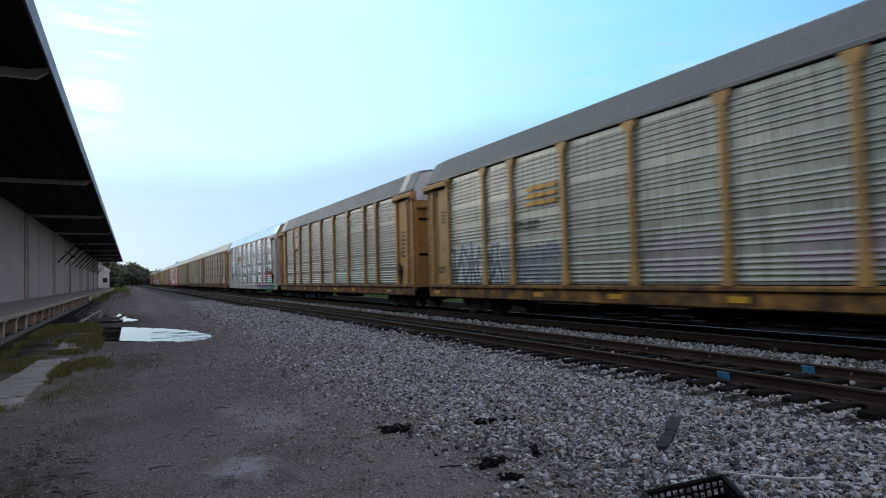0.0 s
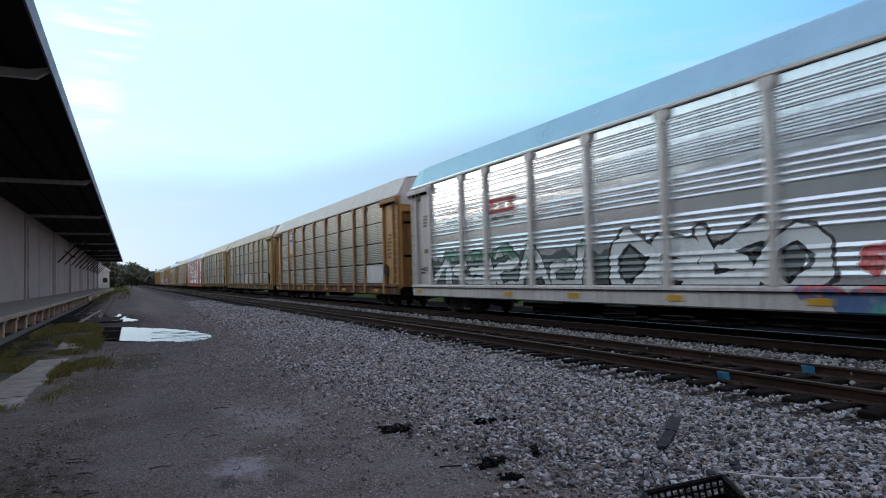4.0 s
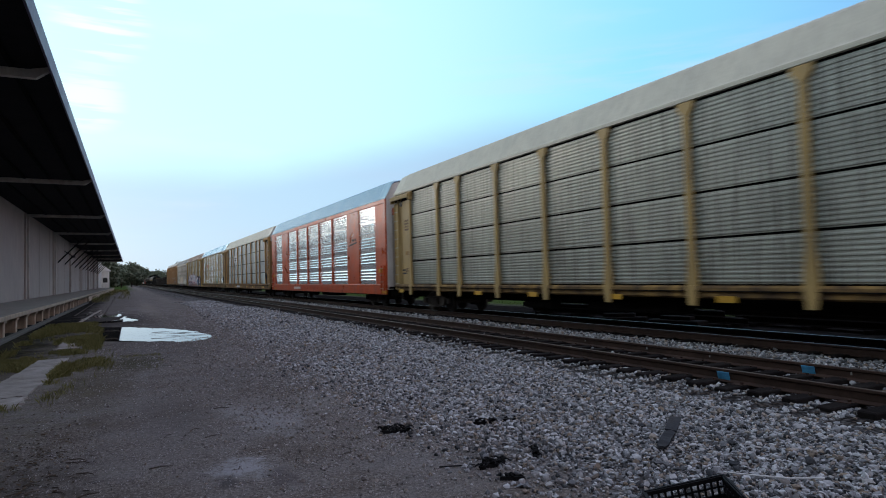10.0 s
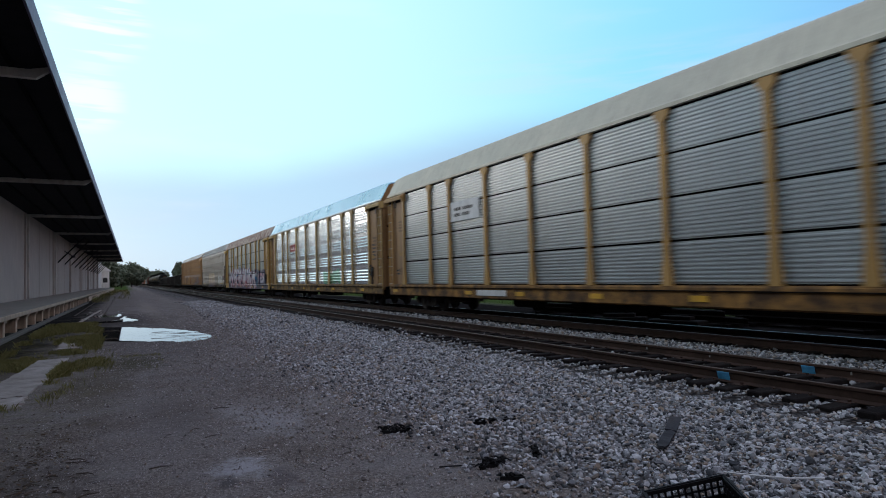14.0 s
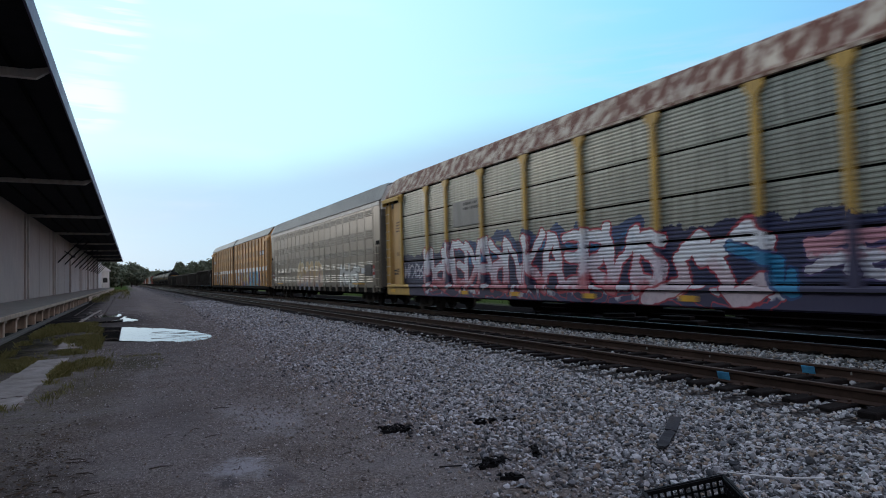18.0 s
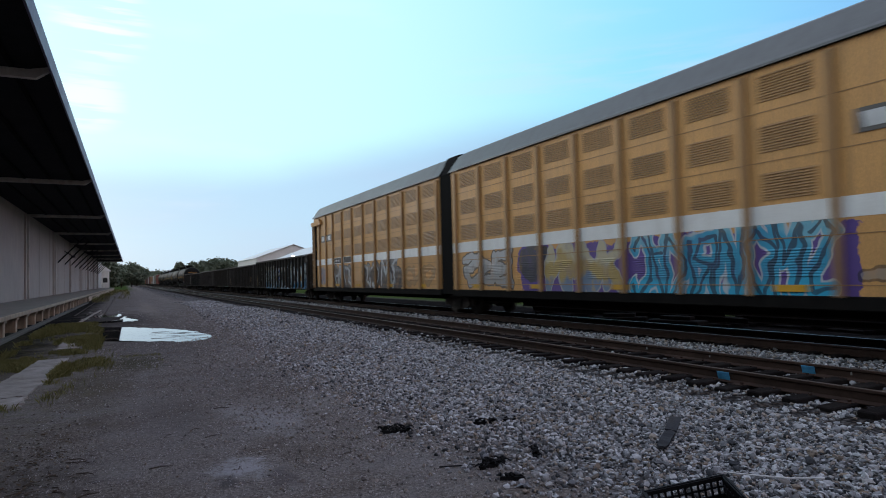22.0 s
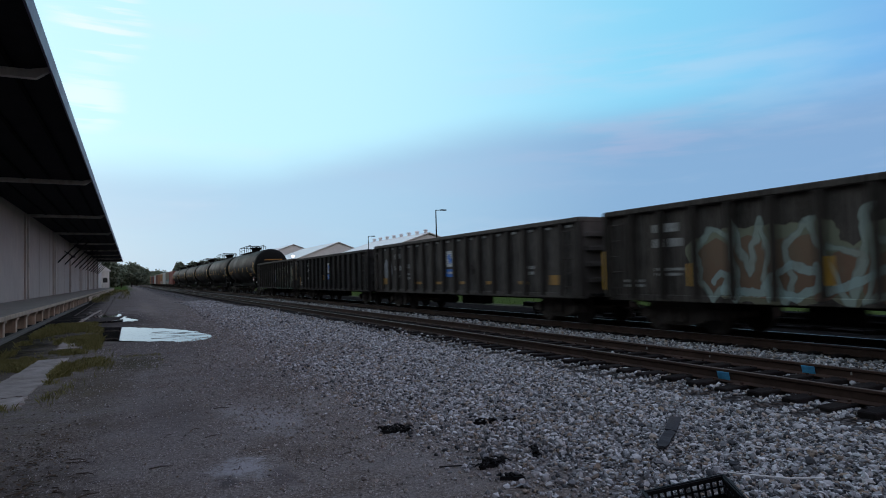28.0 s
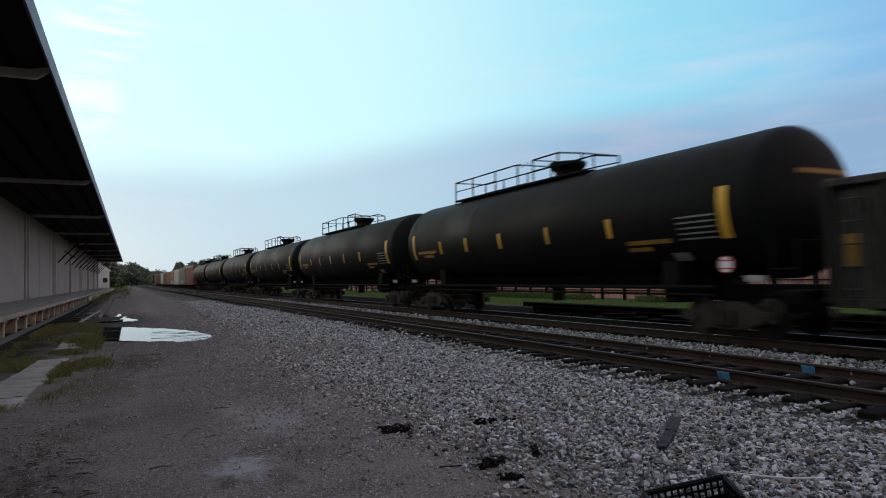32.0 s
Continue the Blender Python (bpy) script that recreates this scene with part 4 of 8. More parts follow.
def build_shed(name, x_r, half, y0, y1, ridge, eave, vents, label):
    b = thing(name, label, "industrial building")
    part("wall", Shape().prism([(x_r - half, 0), (x_r + half, 0), (x_r + half, eave), (x_r, ridge - 0.25), (x_r - half, eave)], 1, y0, y1).mesh("wall", WHITEB), b, None, "pale clad walls and gable")
    t = 0.25
    for s in (-1, 1):
        part("roof_slope", Shape().prism([(x_r + s * (half + 0.6), eave - 0.2), (x_r, ridge), (x_r, ridge + t), (x_r + s * (half + 0.6), eave - 0.2 + t)], 1, y0 - 0.5, y1).mesh("roof_slope", WHITER), b, None, "pale metal roof slope")
    if vents:
        v = shared("roof_vent", lambda: Shape().tube((0, 0, 0), (0, 0, 0.8), 0.5, 12).tube((0, 0, 0.8), (0, 0, 1.1), 0.85, 12, 0.4), WHITER)
        n = 8
        for i in range(n):
            part("roof_vent", v, b, pose(x_r, y0 + 2 + (y1 - y0 - 4) * i / (n - 1), ridge + 0.1), "round ridge ventilator")
    return b


build_shed("storage_shed", 75, 16, 160, 205, 13.4, 8.0, True, "white gabled shed with ridge ventilators behind the train")
build_shed("storage_shed", 75, 16, 243, 300, 15.6, 9.5, False, "white gabled shed in a row of sheds")
build_shed("storage_shed", 76, 18, 322, 380, 19.0, 12.5, False, "tall white shed farther down the line")


def build_street_lamp(x, y, h, label):
    l = thing("street_lamp", label, "street lamp", "yard lamps", pose(x, y, 0))
    part("pole", Shape().tube((0, 0, 0), (0, 0, h), 0.14, 10, 0.08).mesh("pole", M["steel_dark"], True), l)
    part("arm", Shape().tube((0, 0, h - 0.1), (1.0, 0, h), 0.05, 8).mesh("arm", M["steel_dark"], True), l)
    part("lamp_head", Shape().box(0.8, 1.8, -0.2, 0.2, h - 0.1, h + 0.08, 0.04).mesh("lamp_head", M["steel_dark"]), l)


build_street_lamp(43.6, 90.2, 12.0, "dark slim yard lamp, unlit, behind the tracks")
build_street_lamp(54.6, 152, 12.0, "dark yard lamp, unlit, before a white shed")
GLOW = bpy.data.materials.new("lamp_glow")
GLOW.use_nodes = True
GLOW.node_tree.nodes["Principled BSDF"].inputs["Emission Color"].default_value = (1, 0.97, 0.9, 1)
GLOW.node_tree.nodes["Principled BSDF"].inputs["Emission Strength"].default_value = 14.0
for x, y in ((54.0, 230),):
    fl = thing("flood_lamp", "lit white flood lamp on a mast before sheds", "flood lamp", "yard lamps", pose(x, y, 0))
    part("pole", Shape().tube((0, 0, 0), (0, 0, 9.6), 0.14, 10, 0.1).mesh("pole", M["steel_dark"]), fl)
    part("lamp_head", Shape().tube((0, -0.25, 9.9), (0, 0.2, 9.95), 0.5, 14, 0.35).mesh("lamp_head", GLOW), fl, None, "glowing white lamp head")


# stacked spare rails and a low flat of track panels beside the far track
def build_rail_stack(x, y0, y1, n, label):
    t = thing("rail_stack", label, "rail stack", "spare rails")
    for i in range(n):
        s = Shape().prism([(px, 0.18 + pz) for px, pz in rail_outline()], 1, y0, y1)
        part("spare_rail", s.mesh("spare_rail", M["steel_dark"]), t, pose(x + 0.17 * (i % 4), 0.2 * i, ground_z(x, y0) + 0.10 + 0.185 * (i // 4)))
    for i in range(5):
        y = y0 + 0.6 + (y1 - y0 - 1.2) * i / 4
        part("bearer", Shape().box(x - 0.25, x + 0.8, y - 0.1, y + 0.1, -0.02, 0.11).mesh("bearer", M["tie"]), t)


build_rail_stack(16.3, 13.0, 24.0, 8, "dark rusty spare rails stacked on bearers")
build_rail_stack(17.2, 6.0, 14.0, 8, "dark spare rails lying in two layers")
for i, (x, y, rz) in enumerate(((15.6, 15.0, 8), (15.5, 17.5, 40))):
    s = Shape().box(-0.3, 0.3, -0.9, 0.9, 0, 0.16, 0.03).box(-0.1, 0.2, -0.5, 0.6, 0.16, 0.28, 0.02)
    single("switch_part", s.mesh("switch_part", M["steel_dark"]), "dark greasy switch casting on the ballast", "switch part", "switch parts", m=pose(x, y, ground_z(x, y), 0, 0, rz))


# ---- trees ----
def leaf_material():
    m = bpy.data.materials.new("leaves")
    m.use_nodes = True
    nt = m.node_tree
    b = nt.nodes["Principled BSDF"]
    geo = nt.nodes.new("ShaderNodeNewGeometry")
    # leaf colours paled to hold the haze over the distant trees
    nt.links.new(mixer(nt, "MIX", geo.outputs["Random Per Island"], (0.095, 0.118, 0.085), (0.155, 0.18, 0.125)), b.inputs["Base Color"])
    b.inputs["Roughness"].default_value = 0.75
    return m


LEAF = leaf_material()
LEAF.node_tree.nodes["Principled BSDF"].inputs["Specular IOR Level"].default_value = 0.15
BARK = mat("bark", (0.07, 0.055, 0.045), 0.9, 0, 0.3, 2, 20, 0.5)


def build_tree(x, y, h, r, seed, label="broad leafy green tree at the end of the line"):
    rng = random.Random(seed)
    t = thing("tree", label, "tree", "trees", pose(x, y, 0))
    s = Shape().tube((0, 0, -0.1), (rng.uniform(-0.3, 0.3), 0, h * 0.45), 0.03 * h, 8, 0.018 * h)
    clumps = []
    for i in range(13):
        a, e = rng.uniform(0, 6.28), rng.uniform(-0.35, 1.0)
        tip = (math.cos(a) * r * 0.75 * rng.uniform(0.4, 1), math.sin(a) * r * 0.75 * rng.uniform(0.4, 1), h * (0.38 + 0.46 * e))
        s.tube((0, 0, h * rng.uniform(0.2, 0.45)), tip, 0.012 * h, 6, 0.004 * h)
        clumps.append((tip, r * rng.uniform(0.35, 0.6)))
    part("trunk", s.mesh("trunk", BARK), t, None, "brown trunk and limbs")
    vs, fs = [], []
    for (cx, cy, cz), cr in clumps:
        for _ in range(420):
            d = Vector((rng.gauss(0, 1), rng.gauss(0, 1), rng.gauss(0, 0.75))).normalized() * cr * rng.uniform(0.55, 1.08)
            p = Vector((cx, cy, cz)) + d
            if p.z < h * 0.08:
                continue
            q = Euler((rng.uniform(-1.2, 1.2), rng.uniform(-1.2, 1.2), rng.uniform(0, 6.28))).to_matrix()
            w = 0.036 * r * rng.uniform(0.8, 1.8) + 0.08
            k = len(vs)
            vs += [p + q @ Vector(c) for c in ((-w, -w * 0.6, 0), (w, -w * 0.5, 0.1 * w), (w * 0.7, w, 0), (-w * 0.6, w * 0.8, -0.1 * w))]
            fs.append((k, k + 1, k + 2, k + 3))
    me = bpy.data.meshes.new("crown")
    me.from_pydata([v[:] for v in vs], [], fs)
    me.materials.append(LEAF)
    part("crown", me, t, None, "dense green leaves")


rng = random.Random(5)
for i, (x, y, h, r) in enumerate(((-11, 222, 8, 6), (-6, 248, 9.5, 6), (-14, 250, 9, 7), (-1, 285, 9.5, 6), (-9, 290, 11, 7), (3, 325, 9, 6), (-4, 340, 10.5, 7), (6, 385, 9, 6), (0, 420, 11, 8),
                                  (10, 520, 10, 8), (18, 600, 11, 9), (-18, 235, 11, 8), (32, 420, 14.5, 7), (39, 430, 15, 7), (46, 430, 15.5, 7), (53, 440, 16, 8), (59, 450, 16, 8), (66, 470, 16, 8), (26, 640, 11, 10))):
    build_tree(x, y, h, r, 100 + i)
far_woods = []
for i in range(40):
    far_woods.append((-260 + i * 14, 640 + rng.uniform(-30, 60), rng.uniform(5, 8)))
s = Shape()
for x, y, h in far_woods:
    for k in range(14):
        a = rng.uniform(0, 6.28)
        rr = rng.uniform(1.5, 3.4)
        c = (x + math.cos(a) * 6 * rng.random(), y + math.sin(a) * 6 * rng.random(), h * rng.uniform(0.25, 0.95))
        bm = bmesh.new()
        bmesh.ops.create_icosphere(bm, subdivisions=2, radius=rr, matrix=Matrix.Translation(c))
        for v in bm.verts:
            v.co += Vector((noise.noise(v.co * 0.9), noise.noise(v.co * 0.9 + Vector((7, 0, 0))), noise.noise(v.co * 0.9 + Vector((0, 9, 0))))) * 1.1
        s.take(bm)
single("far_woods", s.mesh("far_woods", LEAF), "distant dark green woods on the horizon", "woods", kind="stuff")

# small pale house past the end of the warehouse
hs = thing("house", "small pale house beyond the warehouse, half hidden by trees", "house", m=pose(-6.6, 216, 0))
part("wall", Shape().box(-3, 2.6, -3, 3, 0, 5.6).mesh("wall", WHITEB), hs)
part("roof", Shape().prism([(-3.4, 5.5), (3.0, 5.5), (3.0, 5.7), (-0.2, 8.2), (-3.4, 5.7)], 1, -3.4, 3.4).mesh("roof", WHITER), hs, None, "pale roof")
part("window", Shape().box(1, 2.2, -3.04, -3.0, 2.2, 3.6).mesh("window", M["black_paint"]), hs, None, "dark window")


# ---- litter on the lot ----
def build_crate(m):
    c = thing("plastic_crate", "black slatted plastic crate lying upturned on ballast", "crate", m=m)
    B = mat("black_plastic", (0.006, 0.006, 0.007), 0.55, 0, 0.15, 4, 40, 0.1, None, 0.3, True, None, 0.15)
    lx, ly, h = 0.30, 0.20, 0.17
    part("base", Shape().box(-lx, lx, -ly, ly, 0, 0.012).mesh("base", B), c)
    for s_, ax in ((-1, 0), (1, 0), (-1, 1), (1, 1)):
        w = Shape()
        L_ = lx if ax == 0 else ly
        off = (ly if ax == 0 else lx) * s_

        def bar(a0, a1, z0, z1):
            lo, hi = min(off, off - s_ * 0.012), max(off, off - s_ * 0.012)
            w.box(a0, a1, lo, hi, z0, z1) if ax == 0 else w.box(lo, hi, a0, a1, z0, z1)
        bar(-L_, L_, h - 0.03, h)
        bar(-L_, L_, 0.012, 0.035)
        bar(-L_, L_, 0.085, 0.10)
        n = 13 if ax == 0 else 9
        for i in range(n):
            a = -L_ + 2 * L_ * i / (n - 1)
            bar(max(-L_, a - 0.008), min(L_, a + 0.008), 0.03, h - 0.02)
        part("side", w.mesh("side", B), c, None, "slatted side")
    part("corner_gusset", Shape().box(lx - 0.16, lx, -ly, -ly + 0.012, 0.03, h).box(lx - 0.012, lx, -ly, -ly + 0.1, 0.03, h).mesh("corner_gusset", B), c, None, "solid corner")
    part("rim", Shape().box(-lx - 0.015, lx + 0.015, -ly - 0.015, -ly, h - 0.012, h + 0.006).box(-lx - 0.015, lx + 0.015, ly, ly + 0.015, h - 0.012, h + 0.006).box(-lx - 0.015, -lx, -ly, ly, h - 0.012, h + 0.006).box(lx, lx + 0.015, -ly, ly, h - 0.012, h + 0.006).mesh("rim", B), c)


build_crate(pose(3.72, 3.46, -0.01, 8, -11, -28))


def build_rubber(x, y, length, seed, label, strips=9, rise=0.10, turn=0.0, spread=0.5):
    """A torn piece of tyre: a ragged slab with frayed cords that curl out of it."""
    rng = random.Random(seed)
    s = Shape()
    n = 9
    edge = [(length * (i / (n - 1) - 0.5), length * (0.07 + 0.09 * rng.random()) * (1 - 0.6 * abs(2 * i / (n - 1) - 1))) for i in range(n)]
    s.prism([(a, w) for a, w in edge] + [(a, -w * rng.uniform(0.5, 1.0)) for a, w in edge[::-1]], 2, -0.03, 0.008)
    for k in range(strips):
        a = rng.uniform(-0.5, 0.5) * length
        p = Vector((a, rng.uniform(-0.08, 0.08) * length, 0.02))
        d = Vector((rng.gauss(0, spread), rng.gauss(0, spread), rng.uniform(0.3, 1.2)))
        r = rng.uniform(0.008, 0.022)
        for j in range(4):
            q = p + d.normalized() * length * rng.uniform(0.07, 0.13)
            q.z = min(max(q.z, 0.008), rise * 1.3)
            s.tube(p, q, r, 5, r * 0.7)
            p, r = q, r * 0.7
            d += Vector((rng.gauss(0, 0.5), rng.gauss(0, 0.5), -0.65))
    single("tyre_scrap", s.mesh("tyre_scrap", RUBBER), label, "tyre scrap", "tyre scraps", m=pose(x, y, ground_z(x, y) + 0.025, 0, 0, turn))


RUBBER = mat("torn_rubber", (0.013, 0.013, 0.014), 0.85, 0, 0.3, 8, 60, 0.4, None, 0.3, True, None, 0.1)
build_rubber(2.78, 6.98, 0.34, 1, "black torn tyre scrap on gravel", 22, 0.07, -18, 1.0)
build_rubber(3.07, 5.28, 0.30, 2, "ragged black tyre shred standing up in gravel", 26, 0.17, 10, 0.6)
build_rubber(3.62, 5.38, 0.24, 3, "curled black tyre shred with grey cords", 16, 0.14, 60, 0.4)
build_rubber(3.83, 6.75, 0.26, 4, "small dark tyre shred at the ballast edge", 12, 0.05, -26, 1.0)
build_rubber(4.15, 6.70, 0.16, 5, "small dark tyre shred at the ballast edge", 4, 0.03, -20)
build_rubber(3.02, 4.85, 0.22, 6, "flat black tyre strip on gravel", 7, 0.03, -30, 1.2)
s = Shape().tube((-0.17, 0, 0.012), (0.17, 0.02, 0.016), 0.009, 6, 0.006)
single("rubber_cord", s.mesh("rubber_cord", RUBBER), "thin black rubber cord on gravel", "rubber cord", m=pose(2.78, 5.43, ground_z(2.8, 5.4), 0, 0, -25))
PLATE = mat("weathered_board", (0.042, 0.044, 0.05), 0.9, 0, 0.45, 9, 50, 0.3, (0.10, 0.09, 0.08), 0.6, False, None, 0.1)
s = Shape().prism([(-0.05, -0.08), (-0.058, -0.3), (-0.05, -0.5), (-0.03, -0.56), (0.03, -0.55), (0.052, -0.46), (0.046, -0.3), (0.055, -0.06), (0.01, -0.02)], 2, 0, 0.022)
pl = single("scrap_plate", s.mesh("scrap_plate", PLATE), "grey weathered metal plate lying on ballast", "scrap plate", m=pose(5.1, 5.06, ground_z(5, 5.2) + 0.065, 4, 6, -54))
part("bent_end", Shape().prism([(0, 0), (0.32, 0.05), (0.32, 0.07), (0, 0.02)], 0, -0.06, 0.06).mesh("bent_end", PLATE), pl)
s = Shape()
pts = [(4.44, 3.84), (4.51, 3.73), (4.60, 3.61), (4.74, 3.45), (4.95, 3.31)]
for (ax, ay), (bx, by) in zip(pts, pts[1:]):
    s.tube((ax, ay, ground_z(ax, ay) + 0.08), (bx, by, ground_z(bx, by) + 0.08), 0.007, 6)
single("plastic_strap", s.mesh("plastic_strap", M["white_paint"]), "thin white plastic strap lying across ballast", "strap")
rng = random.Random(31)
twig_spots = [(0.9, 8.0, 20), (1.9, 7.7, 70), (1.2, 9.6, -10), (2.0, 6.4, 40), (0.3, 6.9, 0), (0.45, 8.3, 60), (0.75, 8.45, 35)]
twig_spots += [(rng.uniform(-1.0, -0.3), rng.uniform(6.3, 8.2), rng.uniform(-60, 60)) for _ in range(16)]
for x, y, a in twig_spots:
    k = rng.uniform(0.35, 0.8)
    s = Shape().tube((-0.12 * k, 0, 0.006), (0.02 * k, 0.02, 0.012), 0.006, 5).tube((0.02 * k, 0.02, 0.012), (0.15 * k, -0.01, 0.006), 0.006, 5, 0.003)
    single("twig", s.mesh("twig", BARK), "dark dry twig on worn asphalt", "twig", "twigs", m=pose(x, y, ground_z(x, y), 0, 0, a))
# dead leaves blown against the weeds
vs, fs = [], []
for _ in range(700):
    x, y = rng.gauss(-0.85, 0.28), rng.gauss(7.6, 1.3)
    w, a = rng.uniform(0.012, 0.03), rng.uniform(0, 6.28)
    z, k = ground_z(x, y) + 0.012, len(vs)
    vs += [(x + w * math.cos(a + d) * e, y + w * math.sin(a + d) * e, z + rng.uniform(0, 0.015)) for d, e in ((0, 1), (1.6, 0.55), (3.14, 1), (4.7, 0.55))]
    fs.append((k, k + 1, k + 2, k + 3))
me = bpy.data.meshes.new("dead_leaves")
me.from_pydata(vs, [], fs)
me.materials.append(grass_material("dry_leaf", (0.022, 0.017, 0.013), (0.09, 0.06, 0.035)))
single("dead_leaves", me, "dark dead leaves strewn over the asphalt edge", "leaf litter", kind="stuff")


# ---- the train: each car's space has x across, y along (rear at +y), z up from the rail ----
SPEED = 14.0
CARS = []
WHEELS = []
WHEEL_R = 0.425


def begin_car(name, y0, y1, label, group, category="freight car"):
    root = thing(name, label, category, group, pose(CENTRE, (y0 + y1) / 2, RAIL_TOP))
    CARS.append((root, (y0 + y1) / 2))
    return root


def wheel_shape():
    s = Shape()
    n = 24
    prof = [(-0.07, 0.14), (-0.07, 0.33), (-0.05, 0.345), (-0.05, 0.40), (0.055, 0.415), (0.06, 0.445), (0.085, 0.445), (0.085, 0.33), (0.05, 0.30), (0.05, 0.14)]
    vs, fs = [], []
    for x, r in prof:
        vs += [(x, r * math.cos(2 * math.pi * i / n), r * math.sin(2 * math.pi * i / n)) for i in range(n)]
    for k in range(len(prof) - 1):
        fs += [(k * n + i, k * n + (i + 1) % n, (k + 1) * n + (i + 1) % n, (k + 1) * n + i) for i in range(n)]
    fs += [tuple(range(n))[::-1], tuple(range((len(prof) - 1) * n, len(prof) * n))]
    s.add(vs, fs)
    return s.tube((-0.09, 0, 0), (0.09, 0, 0), 0.12, 12)


def side_frame_shape():
    o = [(-1.25, 0.36), (-1.25, 0.58), (-0.95, 0.60), (-0.45, 0.80), (0.45, 0.80), (0.95, 0.60), (1.25, 0.58), (1.25, 0.36), (0.95, 0.36), (0.42, 0.20), (-0.42, 0.20), (-0.95, 0.36)]
    s = Shape().prism(o, 0, -0.07, 0.07)
    for y in (-0.24, -0.08, 0.08, 0.24):
        s.tube((-0.12, y, 0.28), (-0.12, y, 0.62), 0.055, 8)
    for y in (-0.89, 0.89):
        s.tube((-0.16, y, 0.46), (-0.05, y, 0.46), 0.13, 12)
    return s


def add_truck(root, y):
    t = part("truck", shared("truck_bolster", lambda: Shape().box(-1.05, 1.05, -0.2, 0.2, 0.36, 0.66, 0.03).tube((-0.9, -0.89, 0.425), (0.9, -0.89, 0.425), 0.08, 10).tube((-0.9, 0.89, 0.425), (0.9, 0.89, 0.425), 0.08, 10), M["truck"]), root, pose(0, y, 0), "dark rusty four-wheel truck")
    sf = shared("side_frame", side_frame_shape, M["truck"])
    wh = shared("wheel", wheel_shape, M["wheel"], True)
    for s in (-1, 1):
        part("side_frame", sf, t, pose(1.0 * s, 0, 0, 0, 0, 0 if s < 0 else 180))
        for a in (-0.89, 0.89):
            w = part("wheel", wh, t, pose(0.76 * s, a, 0.425, 0, 0, 0 if s < 0 else 180), "worn steel wheel")
            WHEELS.append((w, root, y, s, a))


def add_coupler(root, y, s):
    c = shared("coupler", lambda: Shape().box(-0.09, 0.09, 0, 0.62, 0.72, 0.95, 0.03).box(-0.16, 0.16, 0.55, 0.85, 0.70, 0.99, 0.05).tube((0.32, 0.0, 0.8), (0.3, 0.5, 0.45), 0.03, 6).tube((0.3, 0.5, 0.45), (0.18, 0.85, 0.55), 0.03, 6), M["truck"])
    part("coupler", c, root, pose(0, y, 0, 0, 0, 0 if s > 0 else 180), "dark knuckle coupler and air hose")


# pale rung colour stands for the light that rungs catch
RUNG = mat("lit_rung", (0.42, 0.36, 0.28), 0.5, 0.3, 0.2, 3, 30, 0.05)


def add_ladder(key, h, m, material, root, label, w=0.42, step=0.42, rungs=None):
    """Two stiles and single rungs."""
    stiles = shared(("ladder", key), lambda: Shape().box(-0.05, 0.0, -w / 2 - 0.025, -w / 2 + 0.025, 0, h).box(-0.05, 0.0, w / 2 - 0.025, w / 2 + 0.025, 0, h), material)
    l = part("ladder", stiles, root, m, label)
    rung = shared(("rung", w), lambda: Shape().tube((0, -w / 2, 0), (0, w / 2, 0), 0.017, 6), rungs or RUNG)
    k = 0.25
    while k < h:
        part("rung", rung, l, pose(-0.065, 0, k))
        k += step


def ridged(h, groups, depth, flat_x=0.0):
    """Outline (x, z) of a corrugated sheet of height h. groups: (z0, z1, ridges)."""
    pts = [(flat_x, 0.0)]
    for z0, z1, n in groups:
        p = (z1 - z0) / n
        for i in range(n):
            z = z0 + i * p
            if depth < 0.03:
                pts += [(flat_x, z + 0.06 * p), (-depth, z + 0.26 * p), (-depth, z + 0.54 * p), (flat_x, z + 0.80 * p)]
                continue
            pts += [(flat_x, z + 0.10 * p), (-depth, z + 0.24 * p), (-depth, z + 0.34 * p), (flat_x, z + 0.78 * p)]
    pts.append((flat_x, h))
    return pts


def sheet_shape(w, h, groups, depth):
    pts = ridged(h, groups, depth)
    n = len(pts)
    vs = [(x, -w / 2, z) for x, z in pts] + [(x, w / 2, z) for x, z in pts] + [(0.03, -w / 2, 0), (0.03, -w / 2, h), (0.03, w / 2, 0), (0.03, w / 2, h)]
    fs = [(i, i + 1, n + i + 1, n + i) for i in range(n - 1)]
    fs += [(2 * n, 2 * n + 2, 2 * n + 3, 2 * n + 1)]
    return Shape().add(vs, fs)


def post_shape(h, w=0.15, flare=0.30, cap=0.42):
    o = [(-flare / 2, 0), (flare / 2, 0), (flare / 2, 0.18), (w / 2, 0.75), (w / 2, h - 0.3), (cap / 2, h - 0.14), (cap / 2, h), (-cap / 2, h), (-cap / 2, h - 0.14), (-w / 2, h - 0.3), (-w / 2, 0.75), (-flare / 2, 0.18)]
    return Shape().prism(o, 0, -0.085, 0.0)


